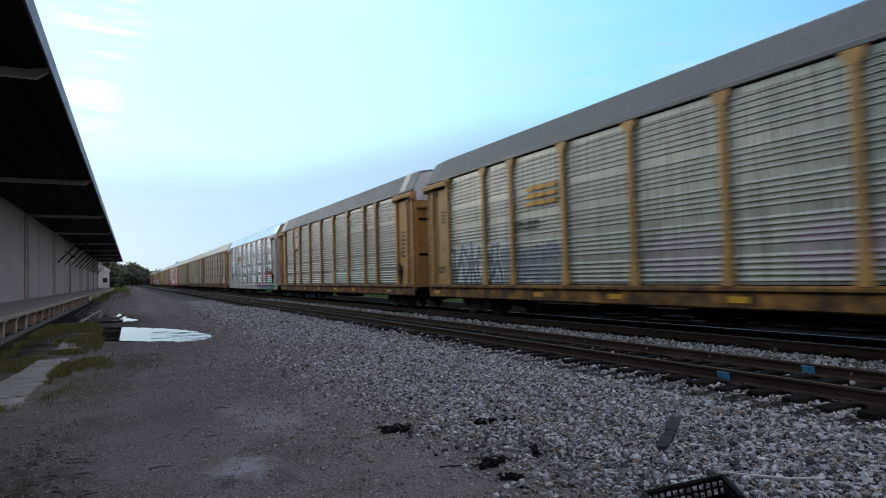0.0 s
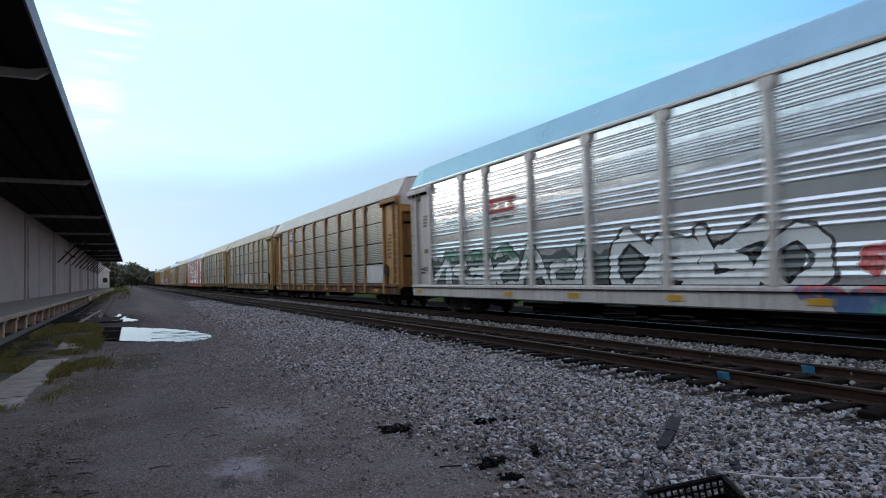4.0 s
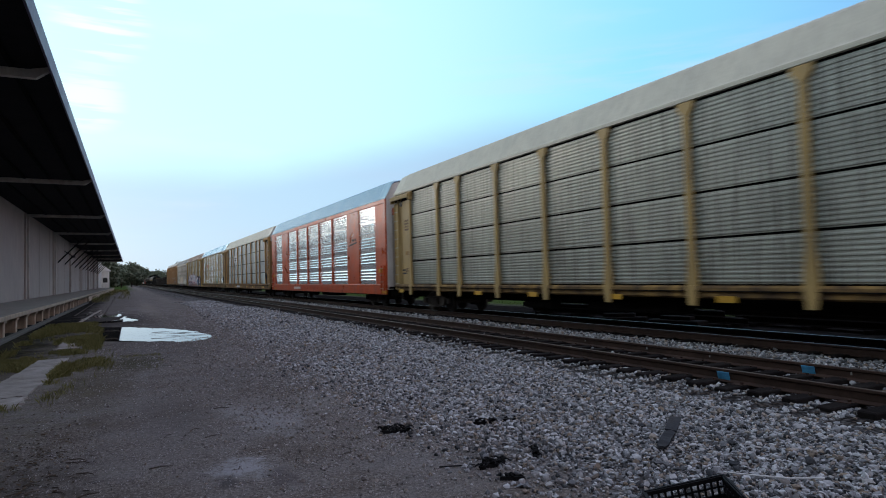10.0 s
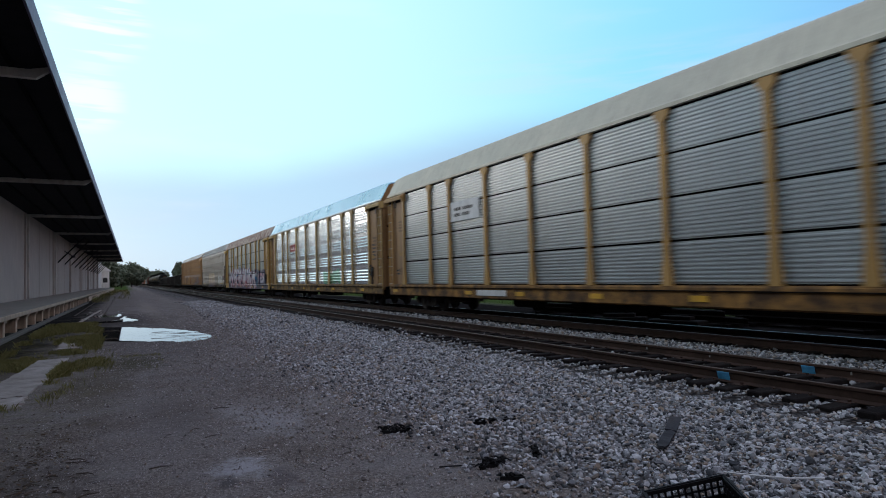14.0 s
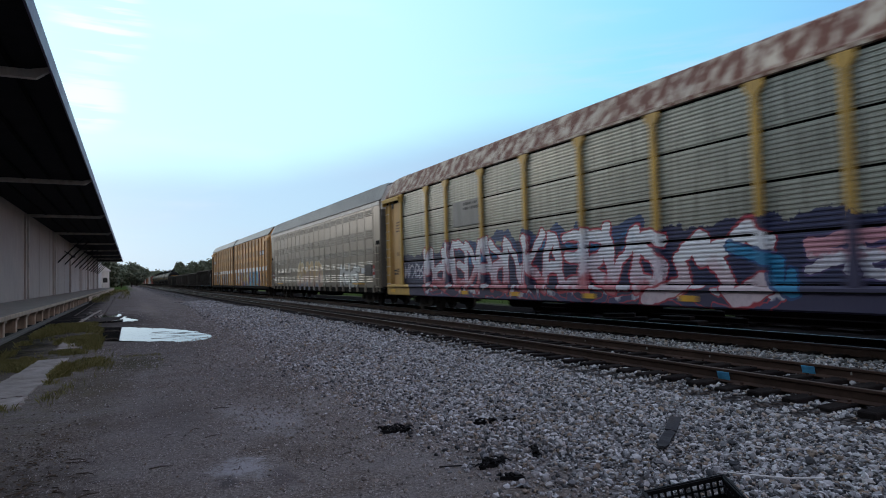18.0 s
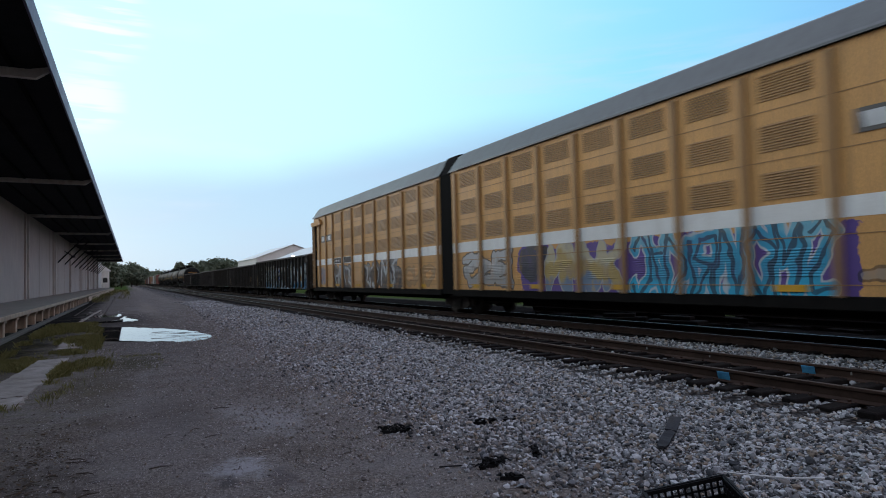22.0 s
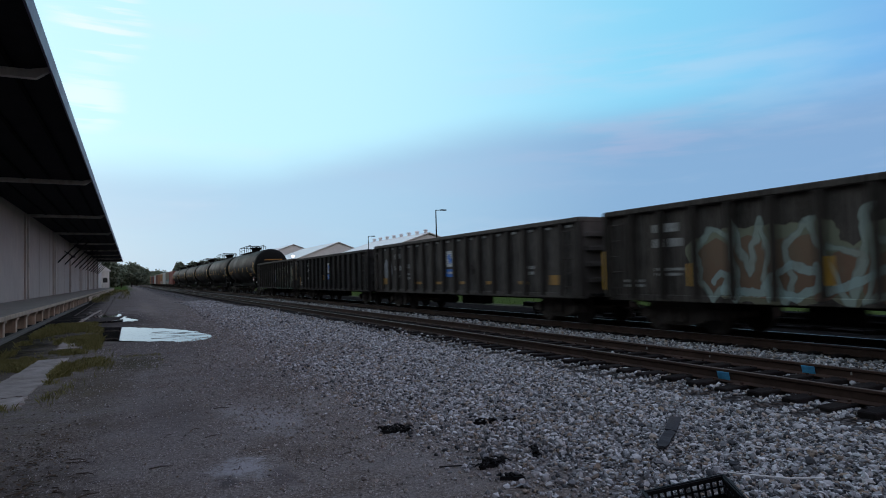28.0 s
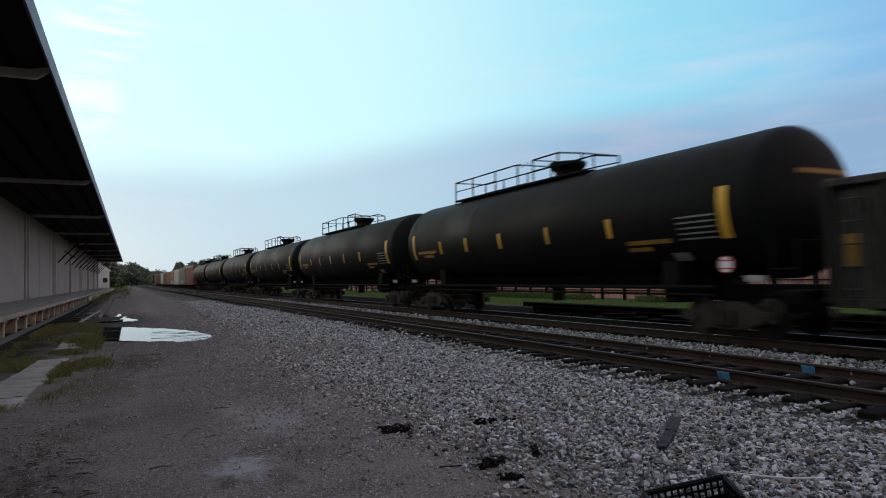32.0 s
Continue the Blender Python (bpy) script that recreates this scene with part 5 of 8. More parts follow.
def roof_shape(L, ribs=True, eave=5.42):
    sec = [(-1.59, eave), (-1.59, eave + 0.05), (-1.53, eave + 0.12), (-1.18, 6.26), (-0.98, 6.36), (-0.5, 6.43), (0, 6.46)]
    sec = sec + [(-x, z) for x, z in sec[-2::-1]]
    cut = []
    y = -L / 2
    for d in (0.0, 0.12, 0.3, 0.55, 0.8):
        cut.append((-L / 2 + d, d))
    step = 0.29
    k = 0
    y = -L / 2 + 0.95
    while y < L / 2 - 0.95:
        cut += [(y, 9 if not ribs else 8), (y + step * 0.42, 9 if not ribs else 8), (y + step * 0.5, 9), (y + step * 0.92, 9)]
        y += step
    for d in (0.8, 0.55, 0.3, 0.12, 0.0):
        cut.append((L / 2 - d, d))
    vs, fs, n = [], [], len(sec)
    for y, d in cut:
        t = 1.0 if d >= 0.8 else 0.90 + 0.10 * math.sqrt(max(0, 1 - (1 - d / 0.8) ** 2))
        for x, z in sec:
            zz = eave + (z - eave) * t - (0.028 if d == 8 and z > 5.5 else 0)
            vs.append((x * (1 if d >= 0.8 else 0.985), y, zz))
    for k in range(len(cut) - 1):
        fs += [(k * n + i, k * n + i + 1, (k + 1) * n + i + 1, (k + 1) * n + i) for i in range(n - 1)]
    return Shape().add(vs, fs)


BODY = 27.3
BAYS = [2.82, 1.84, 2.83, 2.83, 2.83, 2.83, 2.83, 1.84, 2.82]
END_W = (BODY - sum(BAYS)) / 2
BASE_Z, TOP_Z = 1.17, 5.36


def add_marks(root, y, z, w, h, rows, material, x=-1.535, name="stencil", label="illegible stencilled lettering"):
    """Unreadable lettering as plain bars, a word each."""
    rng = random.Random(int(y * 100) + int(z * 31) + rows)
    for r in range(rows):
        zz = z + h * (r + 0.5) / rows
        cut = rng.uniform(0.35, 0.65)
        for a, b in ((0.0, cut - 0.04), (cut + 0.04, 1.0 - rng.uniform(0, 0.2))):
            s = Shape()
            n = max(1, min(7, round((b - a) * w / (0.55 * h / rows))))
            for i in range(n):
                u = a + (b - a) * i / n
                tall = 0.3 * h / rows * rng.uniform(0.85, 1.0)
                s.box(x - 0.006, x, y + w * (0.5 - u - 0.76 * (b - a) / n), y + w * (0.5 - u), zz - tall, zz + tall)
            part(name, s.mesh(name, material), root, None, label)


def add_plate(root, y0, y1, z0, z1, material, label, x=-1.58, name="panel_sign"):
    return part(name, Shape().box(x - 0.02, x, min(y0, y1), max(y0, y1), z0, z1, 0.004).mesh(name, material), root, None, label)


def add_ends(root, L, end_mat, cap_mat, door_mat=None):
    for s in (-1, 1):
        d = part("end_door", Shape().box(-1.46, 1.46, -0.05, 0.05, 0.9, 4.95, 0.02).mesh("end_door", door_mat or end_mat), root, pose(0, s * (L / 2 - 0.32), 0, 0, 0, 0 if s > 0 else 180), "folding end door")
        for x, w in ((0, 0.5), (-1.0, 0.3), (1.0, 0.3)):
            part("door_leaf", shared(("door_leaf", w), lambda: Shape().box(-w, w, 0.05, 0.08, 1.0, 4.9, 0.012), door_mat or end_mat), d, pose(x, 0, 0))
        for z in (2.45, 4.05):
            part("end_slot", shared("end_slot", lambda: Shape().box(0.1, 1.2, 0.09, 0.11, 0, 0.12), M["gap_black"]), d, pose(0, 0, z), "dark slot")
        part("roof_end", Shape().prism([(-1.50, 4.95), (1.50, 4.95), (1.50, 5.5), (1.16, 6.14), (0.96, 6.23), (0.5, 6.30), (-0.5, 6.30), (-0.96, 6.23), (-1.16, 6.14), (-1.50, 5.5)], 1, -0.05, 0.05).mesh("roof_end", cap_mat), root, pose(0, s * (L / 2 - 0.07), 0), "pale roof end")
        part("end_sheet", Shape().box(-1.50, 1.50, -0.02, 0.02, 4.62, 4.95, 0.008).mesh("end_sheet", end_mat), root, pose(0, s * (L / 2 - 0.07), 0))
        part("end_bar", Shape().box(-0.95, 0.9, -0.02, 0.02, 5.28, 5.36, 0.006).box(-0.3, 0.5, -0.025, 0.0, 5.1, 5.16).mesh("end_bar", M["black_paint"]), root, pose(0, s * (L / 2 - 0.01), 0), "dark bar across the roof end")
        add_coupler(root, s * (L / 2 - 0.25), s)
        part("end_platform", Shape().box(-1.45, 1.45, L / 2 - 0.4, L / 2 + 0.12, 0.95, 1.05, 0.01).box(-1.3, 1.3, L / 2 - 0.3, L / 2 - 0.05, 0.55, 0.95, 0.02).mesh("end_platform", M["steel_dark"]), root, pose(0, 0, 0, 0, 0, 0 if s > 0 else 180))


def ring_shape(r, t, n=20, k=6):
    vs = [(t * math.sin(2 * math.pi * j / k), (r + t * math.cos(2 * math.pi * j / k)) * math.cos(2 * math.pi * i / n), (r + t * math.cos(2 * math.pi * j / k)) * math.sin(2 * math.pi * i / n)) for i in range(n) for j in range(k)]
    return Shape().add(vs, [(i * k + j, i * k + (j + 1) % k, (i + 1) % n * k + (j + 1) % k, (i + 1) % n * k + j) for i in range(n) for j in range(k)])


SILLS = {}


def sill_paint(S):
    """The frame's colour, darkened for low-down shade, under road grime; one for each paint."""
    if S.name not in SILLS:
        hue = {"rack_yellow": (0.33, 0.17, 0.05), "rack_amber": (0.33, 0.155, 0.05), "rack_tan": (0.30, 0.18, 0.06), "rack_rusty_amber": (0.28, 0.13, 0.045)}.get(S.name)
        SILLS[S.name] = mat("grimy_shaded_" + S.name, hue, 0.75, 0, 0.35, 1.6, 30, 0.1, (0.05, 0.032, 0.024), 0.92, False, None, 0.12, 0.36, 0.35, 0.22) if hue else S
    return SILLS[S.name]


def autorack(name, y0, y1, label, kind, panel, post, roof, end=None, cap=None, shallow=False, shield=None, extra=None):
    """A covered car carrier with corrugated side panels between posts."""
    root = begin_car(name, y0, y1, label, "car carriers", "autorack")
    P = panel(root) if callable(panel) else panel
    S = post(root) if callable(post) else post
    end, cap = end or S, cap or M["white_paint"]
    half = BODY / 2
    # solid block whose black stands for the unlit inside of the rack
    part("core", shared("rack_core", lambda: Shape().box(-1.44, 1.44, -half + 0.4, half - 0.4, 1.0, 5.4), M["gap_black"]), root, None, "black block holding the shade inside the rack")
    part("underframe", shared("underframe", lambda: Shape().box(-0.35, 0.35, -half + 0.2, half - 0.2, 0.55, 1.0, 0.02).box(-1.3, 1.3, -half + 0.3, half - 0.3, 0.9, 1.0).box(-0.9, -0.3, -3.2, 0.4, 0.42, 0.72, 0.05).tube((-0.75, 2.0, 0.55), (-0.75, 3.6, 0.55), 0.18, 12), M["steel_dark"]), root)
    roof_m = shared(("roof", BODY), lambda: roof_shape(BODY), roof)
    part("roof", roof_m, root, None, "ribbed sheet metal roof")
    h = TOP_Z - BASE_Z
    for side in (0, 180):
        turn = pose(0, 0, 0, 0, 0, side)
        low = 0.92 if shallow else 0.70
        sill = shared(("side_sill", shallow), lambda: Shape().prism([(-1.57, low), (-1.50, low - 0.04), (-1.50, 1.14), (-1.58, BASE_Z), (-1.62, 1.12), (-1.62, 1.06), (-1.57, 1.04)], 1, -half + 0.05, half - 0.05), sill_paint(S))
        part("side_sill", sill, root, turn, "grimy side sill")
        # shade under the sill lip, put in as a black strip
        part("sill_shadow_gap", shared("sill_shade", lambda: Shape().box(-1.622, -1.60, -half + 0.3, half - 0.3, 1.035, 1.055), M["gap_black"]), root, turn, "black strip for the shade under the sill lip")
        chord = shared("top_chord", lambda: Shape().prism([(-1.53, TOP_Z), (-1.61, TOP_Z + 0.01), (-1.61, 5.43), (-1.53, 5.44)], 1, -half + 0.02, half - 0.02), CREAM if kind == "bands" else roof)
        part("top_chord", chord, root, turn)
        y = half - END_W
        ys = [y]
        for i, w in enumerate(BAYS):
            mid = y - w / 2
            ww = round(w - 0.06, 2)
            cover = shield and i == 1
            if kind == "rows":
                n = 4
                ph = (h - 0.02) / n
                for k in range(n):
                    if cover and k >= n - 2 and side == 0:
                        continue
                    pm = shared(("side_panel", ww, "r"), lambda: sheet_shape(ww, ph - 0.055, [(0.015, ph - 0.07, 10)], 0.026), P)
                    part("side_panel", pm, root, turn @ pose(-1.50, mid, BASE_Z + 0.03 + k * ph))
            elif kind == "bands":
                gr = [(0.12, 0.80, 4), (1.06, 1.70, 4), (1.96, 2.58, 4), (2.76, 3.32, 4), (3.42, 3.98, 4)]
                pm = shared(("side_panel", ww, "b"), lambda: sheet_shape(ww, h - 0.03, gr, 0.045), P)
                part("side_panel", pm, root, turn @ pose(-1.50, mid, BASE_Z + 0.02))
            else:
                short = bool(cover) and side == 0
                gr = [(0.04, 0.66, 5), (0.80, 1.42, 5), (1.56, 2.18, 5)] + ([] if short else [(2.32, 2.94, 5), (3.08, 4.02, 7)])
                hh2 = 2.46 if short else round(h - 0.05, 2)
                pm = shared(("side_panel", ww, "c", hh2), lambda: sheet_shape(ww, hh2, gr, 0.036), P)
                part("side_panel", pm, root, turn @ pose(-1.50, mid, BASE_Z + 0.02))
            if cover and side == 0:
                zb = BASE_Z + h * (0.5 if kind == "rows" else 0.61)
                part("side_panel", Shape().box(-1.56, -1.52, mid - ww / 2, mid + ww / 2, zb, TOP_Z - 0.02, 0.004).mesh("side_panel", S), root, None, "flat painted panel")
                add_shield(root, mid, zb + 0.12, TOP_Z - 0.3 - zb)
            y -= w
            ys.append(y)
        pst = shared("side_post", lambda: post_shape(TOP_Z - BASE_Z), S)
        for yy in ys:
            part("side_post", pst, root, turn @ pose(-1.535, yy, BASE_Z - 0.01))
            if side == 0 and (shallow or S is RUSTY_AMBER):
                part("post_foot", shared(("post_foot", shallow), lambda: Shape().prism([(-0.15, BASE_Z), (0.15, BASE_Z), (0.09, 0.72), (-0.09, 0.72)], 0, -1.64, -1.57), S), root, pose(0, yy, 0), "flared post foot")
        for s in (-1, 1):
            ew = END_W - 0.80
            ye = s * (half - END_W + ew / 2)
            part("end_panel", Shape().box(-1.52, -1.46, -ew / 2 + 0.06, ew / 2, BASE_Z, TOP_Z, 0.01).box(-1.56, -1.52, s * ew / 2 - 0.06, s * ew / 2, BASE_Z, TOP_Z).mesh("end_panel", end), root, turn @ pose(0, ye, 0), "flat painted end panel")
            # black box puts the recess's shade beside the end door
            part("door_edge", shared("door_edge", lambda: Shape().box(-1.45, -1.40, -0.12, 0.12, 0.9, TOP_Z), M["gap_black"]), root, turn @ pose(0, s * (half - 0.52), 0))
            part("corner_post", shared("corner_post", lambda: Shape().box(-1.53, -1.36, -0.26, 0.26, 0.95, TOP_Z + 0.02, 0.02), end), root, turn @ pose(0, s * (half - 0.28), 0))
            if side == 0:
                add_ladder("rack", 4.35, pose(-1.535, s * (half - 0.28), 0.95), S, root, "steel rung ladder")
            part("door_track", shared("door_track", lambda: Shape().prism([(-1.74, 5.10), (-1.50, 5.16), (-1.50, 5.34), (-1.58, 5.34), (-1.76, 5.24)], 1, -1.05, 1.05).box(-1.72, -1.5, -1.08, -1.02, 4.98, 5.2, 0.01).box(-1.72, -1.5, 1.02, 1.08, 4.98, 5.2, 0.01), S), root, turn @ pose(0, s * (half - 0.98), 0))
            # the door track's shadow on the end panel, put in as a black strip
            part("track_shadow_gap", shared("track_shade", lambda: Shape().box(-1.535, -1.50, -0.98, 0.98, 5.02, 5.14), M["gap_black"]), root, turn @ pose(0, s * (half - 0.98), 0), "black strip for the shadow under the door track")
            part("corner_seam", shared("corner_seam", lambda: Shape().box(-1.536, -1.50, -0.025, 0.025, 0.97, 5.05), M["stencil_ink"]), root, turn @ pose(0, s * (half - 0.045), 0), "rusty corner seam")
            part("door_hook", shared("door_hook", lambda: Shape().box(-1.57, -1.52, -0.06, 0.06, 4.78, 5.03, 0.01), M["black_paint"]), root, turn @ pose(0, s * (half - 0.85), 0))
    add_ends(root, BODY, end, cap, RUSTY_DOOR if kind == "rows" else None)
    for s in (-1, 1):
        add_truck(root, s * (half - 3.3))
        for y in (s * (half - END_W) + 0.9, s * 5.4, s * 1.9):
            add_plate(root, y, y + 0.5, 0.8, 0.94, M["yellow_paint"], "yellow reflective plate", -1.575)
    add_marks(root, half - 1.15, 1.6, 0.55, 0.3, 2, M["black_paint"], -1.525)
    add_marks(root, -half + 1.25, 2.4, 0.55, 0.9, 5, M["black_paint"], -1.525)
    bw = part("brake_wheel", shared("brake_wheel", lambda: ring_shape(0.26, 0.02), M["black_paint"]), root, pose(-1.62, -half + END_W - 0.35, 1.9), "black hand brake wheel")
    for i in range(4):
        part("spoke", shared("wheel_spoke", lambda: Shape().tube((0, 0, 0), (0, 0.26, 0), 0.014, 5), M["black_paint"]), bw, pose(0, 0, 0, 90 * i, 0, 0))
    part("brake_box", shared("brake_box", lambda: Shape().box(-1.60, -1.52, -0.16, 0.16, 1.55, 2.05, 0.03).box(-1.58, -1.52, -0.05, 0.05, 0.85, 1.55, 0.01), M["truck"]), root, pose(0, -half + END_W - 0.35, 0), "greasy brake gear box")
    for y, z, w, hh in ((half - END_W + 0.45, 3.6, 0.5, 0.55), (half - END_W + 0.5, 1.72, 0.4, 0.22), (-half + END_W - 0.75, 3.3, 0.5, 0.35)):
        add_marks(root, y, z, w, hh, 4 if hh > 0.5 else 2, M["stencil_ink"], -1.525)
    for s in (-1, 1):
        add_plate(root, s * (half - END_W + 0.45) - 0.2, s * (half - END_W + 0.45) + 0.2, 2.5, 2.68, M["ochre_paint"], "ochre warning label", -1.521, "warning_label")
    if extra:
        extra(root)
    return root


def add_shield(root, y, z, h):
    """A heraldic road-shield emblem without lettering: blue head, red and white pales."""
    w = 1.05
    k = h / 1.6

    def pt(a, b):
        return (y + a * w / 2, z + b * h)
    out = [(0, 0), (0.55, 0.08), (0.85, 0.22), (0.95, 0.45), (0.9, 0.62), (1.0, 0.8), (0.86, 0.97), (0.5, 0.9), (0.0, 1.0)]
    outline = [pt(a, b) for a, b in out] + [pt(-a, b) for a, b in out[-2:0:-1]]
    e = part("emblem", Shape().prism(outline, 0, -1.57, -1.562).mesh("emblem", M["white_paint"]), root, None, "faded shield emblem")
    top = [(0.93, 0.56), (0.9, 0.62), (1.0, 0.8), (0.86, 0.97), (0.5, 0.9), (0.0, 1.0)]
    head = [pt(a * 0.95, b * 0.985) for a, b in top] + [pt(-a * 0.95, b * 0.985) for a, b in top[-2::-1]]
    part("emblem_head", Shape().prism(head, 0, -1.575, -1.571).mesh("emblem_head", M["blue_paint"]), e, None, "blue shield head")
    for i in range(6):
        a = -0.75 + 0.3 * i
        part("emblem_stripe", Shape().prism([pt(a - 0.07, 0.2 + 0.02 * abs(i - 2.5)), pt(a + 0.07, 0.2), pt(a + 0.07, 0.54), pt(a - 0.07, 0.54)], 0, -1.575, -1.571).mesh("emblem_stripe", M["pink_paint"]), e)
    for zz in (0.68, 0.80):
        part("emblem_lettering", Shape().prism([pt(-0.6, zz), pt(0.6, zz), pt(0.6, zz + 0.08), pt(-0.6, zz + 0.08)], 0, -1.581, -1.577).mesh("emblem_lettering", M["white_paint"]), e)


# paints and metals of the racks
GALV_OLD = (0.275, 0.28, 0.245)
YELLOW = mat("rack_yellow", (0.44, 0.25, 0.075), 0.6, 0, 0.18, 0.8, 25, 0.05, GRIME, 0.35)
AMBER = mat("rack_amber", (0.46, 0.24, 0.07), 0.6, 0, 0.2, 0.8, 25, 0.05, RUST, 0.45)
TAN = mat("rack_tan", (0.42, 0.28, 0.10), 0.6, 0, 0.18, 0.8, 25, 0.05, GRIME, 0.35)
RUSTY_AMBER = mat("rack_rusty_amber", (0.40, 0.20, 0.07), 0.7, 0, 0.25, 0.8, 25, 0.05, RUST, 0.6)
BROWNP = mat("rack_brown", (0.30, 0.16, 0.06), 0.65, 0, 0.2, 0.8, 25, 0.05, GRIME, 0.4)
RUSTY_DOOR = mat("rusty_end_door", (0.28, 0.15, 0.05), 0.75, 0, 0.3, 1.2, 25, 0.1, (0.10, 0.045, 0.025), 0.7, True, None, 0.2, 0.42)
GALV_SHEET = mat("bare_galvanised", (0.42, 0.42, 0.41), 0.45, 0.6, 0.15, 1.5, 25, 0.05, (0.5, 0.44, 0.4), 0.5)
CREAM = mat("rack_white", (0.62, 0.59, 0.55), 0.6, 0, 0.12, 0.8, 25, 0.05, RUST, 0.35)
ORANGE = mat("rack_orange", (0.50, 0.066, 0.008), 0.34, 0, 0.28, 1.1, 25, 0.05, GRIME, 0.25)
ROOF_GREY = mat("grey_roof", (0.14, 0.145, 0.145), 0.55, 0.2, 0.15, 0.5, 20, 0.05, GRIME, 0.3)
ROOF_PALE = mat("pale_roof", (0.47, 0.45, 0.365), 0.55, 0.1, 0.12, 0.5, 20, 0.05, (0.3, 0.26, 0.22), 0.5)
ROOF_WHITE = mat("white_roof", (0.56, 0.565, 0.525), 0.55, 0.0, 0.1, 0.5, 20, 0.05, (0.3, 0.26, 0.22), 0.4)
# base colour carries the blue of the reflected sky
ROOF_BRIGHT = mat("sky_tinted_galvanised_roof", (0.28, 0.45, 0.56), 0.32, 0.8, 0.1, 0.5, 20, 0.03)
ROOF_RUST = mat("rusty_white_roof", (0.42, 0.36, 0.29), 0.65, 0.0, 0.15, 0.7, 15, 0.05, (0.12, 0.045, 0.028), 1.0, True, None, 0.3, 0.40, 0.2, 0.14)


def dull(root, tone=1.0, name="weathered_panels"):
    return mat(name, dim(GALV_OLD, tone * 1.1), 0.42, 0.5, 0.14, 0.5, 25, 0.02, (0.10, 0.09, 0.08), 0.45, True, root, 0.4, 0.45, 0.12)


def dented(m, root=None, depth=0.008, stretch=(1, 0.16, 1), scale=4.0):
    """Long shallow dents in thin sheet metal."""
    nt = m.node_tree
    tc = nt.nodes.new("ShaderNodeTexCoord")
    tc.object = root
    bp = nt.nodes.new("ShaderNodeBump")
    bp.inputs["Strength"].default_value, bp.inputs["Distance"].default_value = 1.0, depth
    nt.links.new(noisy(nt, tc.outputs["Object"], scale, 2, 0.5, stretch), bp.inputs["Height"])
    nt.links.new(bp.outputs[0], nt.nodes["Principled BSDF"].inputs["Normal"])


def bright(root, name="galvanised_panels"):
    m = mat(name, (0.86, 0.90, 0.92), 0.20, 0.76, 0.06, 0.5, 25, 0.0, (0.50, 0.52, 0.52), 0.3, True, root, 0.5, 0.5, 0.03)
    dented(m, root)
    return m


WHITE_, BLACK_ = (0.6, 0.6, 0.6), (0.02, 0.02, 0.025)


def panels_a(root):
    m = dull(root, 1.15)
    paint_block(m, root, 4.2, 8.5, 1.2, 2.4, (0.06, 0.09, 0.14), 0.6)
    spray(m, root, ["snake", "zig", "fork", "arch", "hook", "kick"], 11.95, 8.0, 1.0, 2.7, [(0.05, 0.07, 0.09), (0.10, 0.13, 0.16)], (0.40, 0.46, 0.49), 0.055, 0.04, 1.0, None, 0.85)
    spray(m, root, ["hook", "crown", "ring"], 7.6, 4.4, 1.3, 2.4, [(0.10, 0.13, 0.18)], (0.24, 0.28, 0.32), 0.1, 0.05, 2.0, None, 0.5)
    spray(m, root, ["ring", "snake"], 1.0, -1.2, 1.3, 2.3, [(0.36, 0.26, 0.34)], (0.3, 0.26, 0.3), 0.1, 0.05, 2.6, None, 0.45)
    return spray(m, root, ["hook", "arch", "kick"], -3.0, -6.4, 1.3, 2.5, [(0.38, 0.26, 0.34)], (0.3, 0.26, 0.3), 0.14, 0.05, 3.0, None, 0.5)


def panels_b(root):
    m = dull(root, 0.72)
    return spray(m, root, ["ring", "arch", "snake", "crown", "kick", "ring", "hook", "zig"], -0.4, -8.6, 1.2, 2.1, [(0.20, 0.30, 0.25), (0.31, 0.38, 0.34)], (0.28, 0.34, 0.30), 0.17, 0.04, 4.0, None, 0.7)


def panels_c(root):
    m = bright(root)
    paint_block(m, root, -4.9, 12.4, 0.9, 2.15, (0.05, 0.065, 0.06), 0.9)
    spray(m, root, ["zig", "kick", "comb", "snake", "arch", "flag"], 11.9, 1.7, 0.95, 2.45, [(0.62, 0.66, 0.66), (0.75, 0.75, 0.75), (0.08, 0.26, 0.16)], (0.03, 0.06, 0.05), 0.09, 0.05, 5.0)
    spray(m, root, ["hook", "double", "kick", "ring"], 0.6, -5.4, 0.85, 2.5, [(0.80, 0.82, 0.82), (0.74, 0.77, 0.78)], BLACK_, 0.105, 0.06, 6.0)
    spray(m, root, ["swoosh", "zig", "ring", "kick", "snake"], -5.9, -8.9, 1.3, 2.05, [(0.5, 0.03, 0.03), (0.6, 0.1, 0.1)], (0.62, 0.5, 0.5), 0.11, 0.04, 7.0, None, 0.95, 0.2)
    return spray(m, root, ["arch", "double", "fork"], -8.8, -11.4, 0.85, 2.6, [(0.04, 0.16, 0.3), (0.03, 0.3, 0.28), (0.45, 0.04, 0.04), (0.06, 0.06, 0.07)], (0.3, 0.33, 0.33), 0.17, 0.05, 8.0)


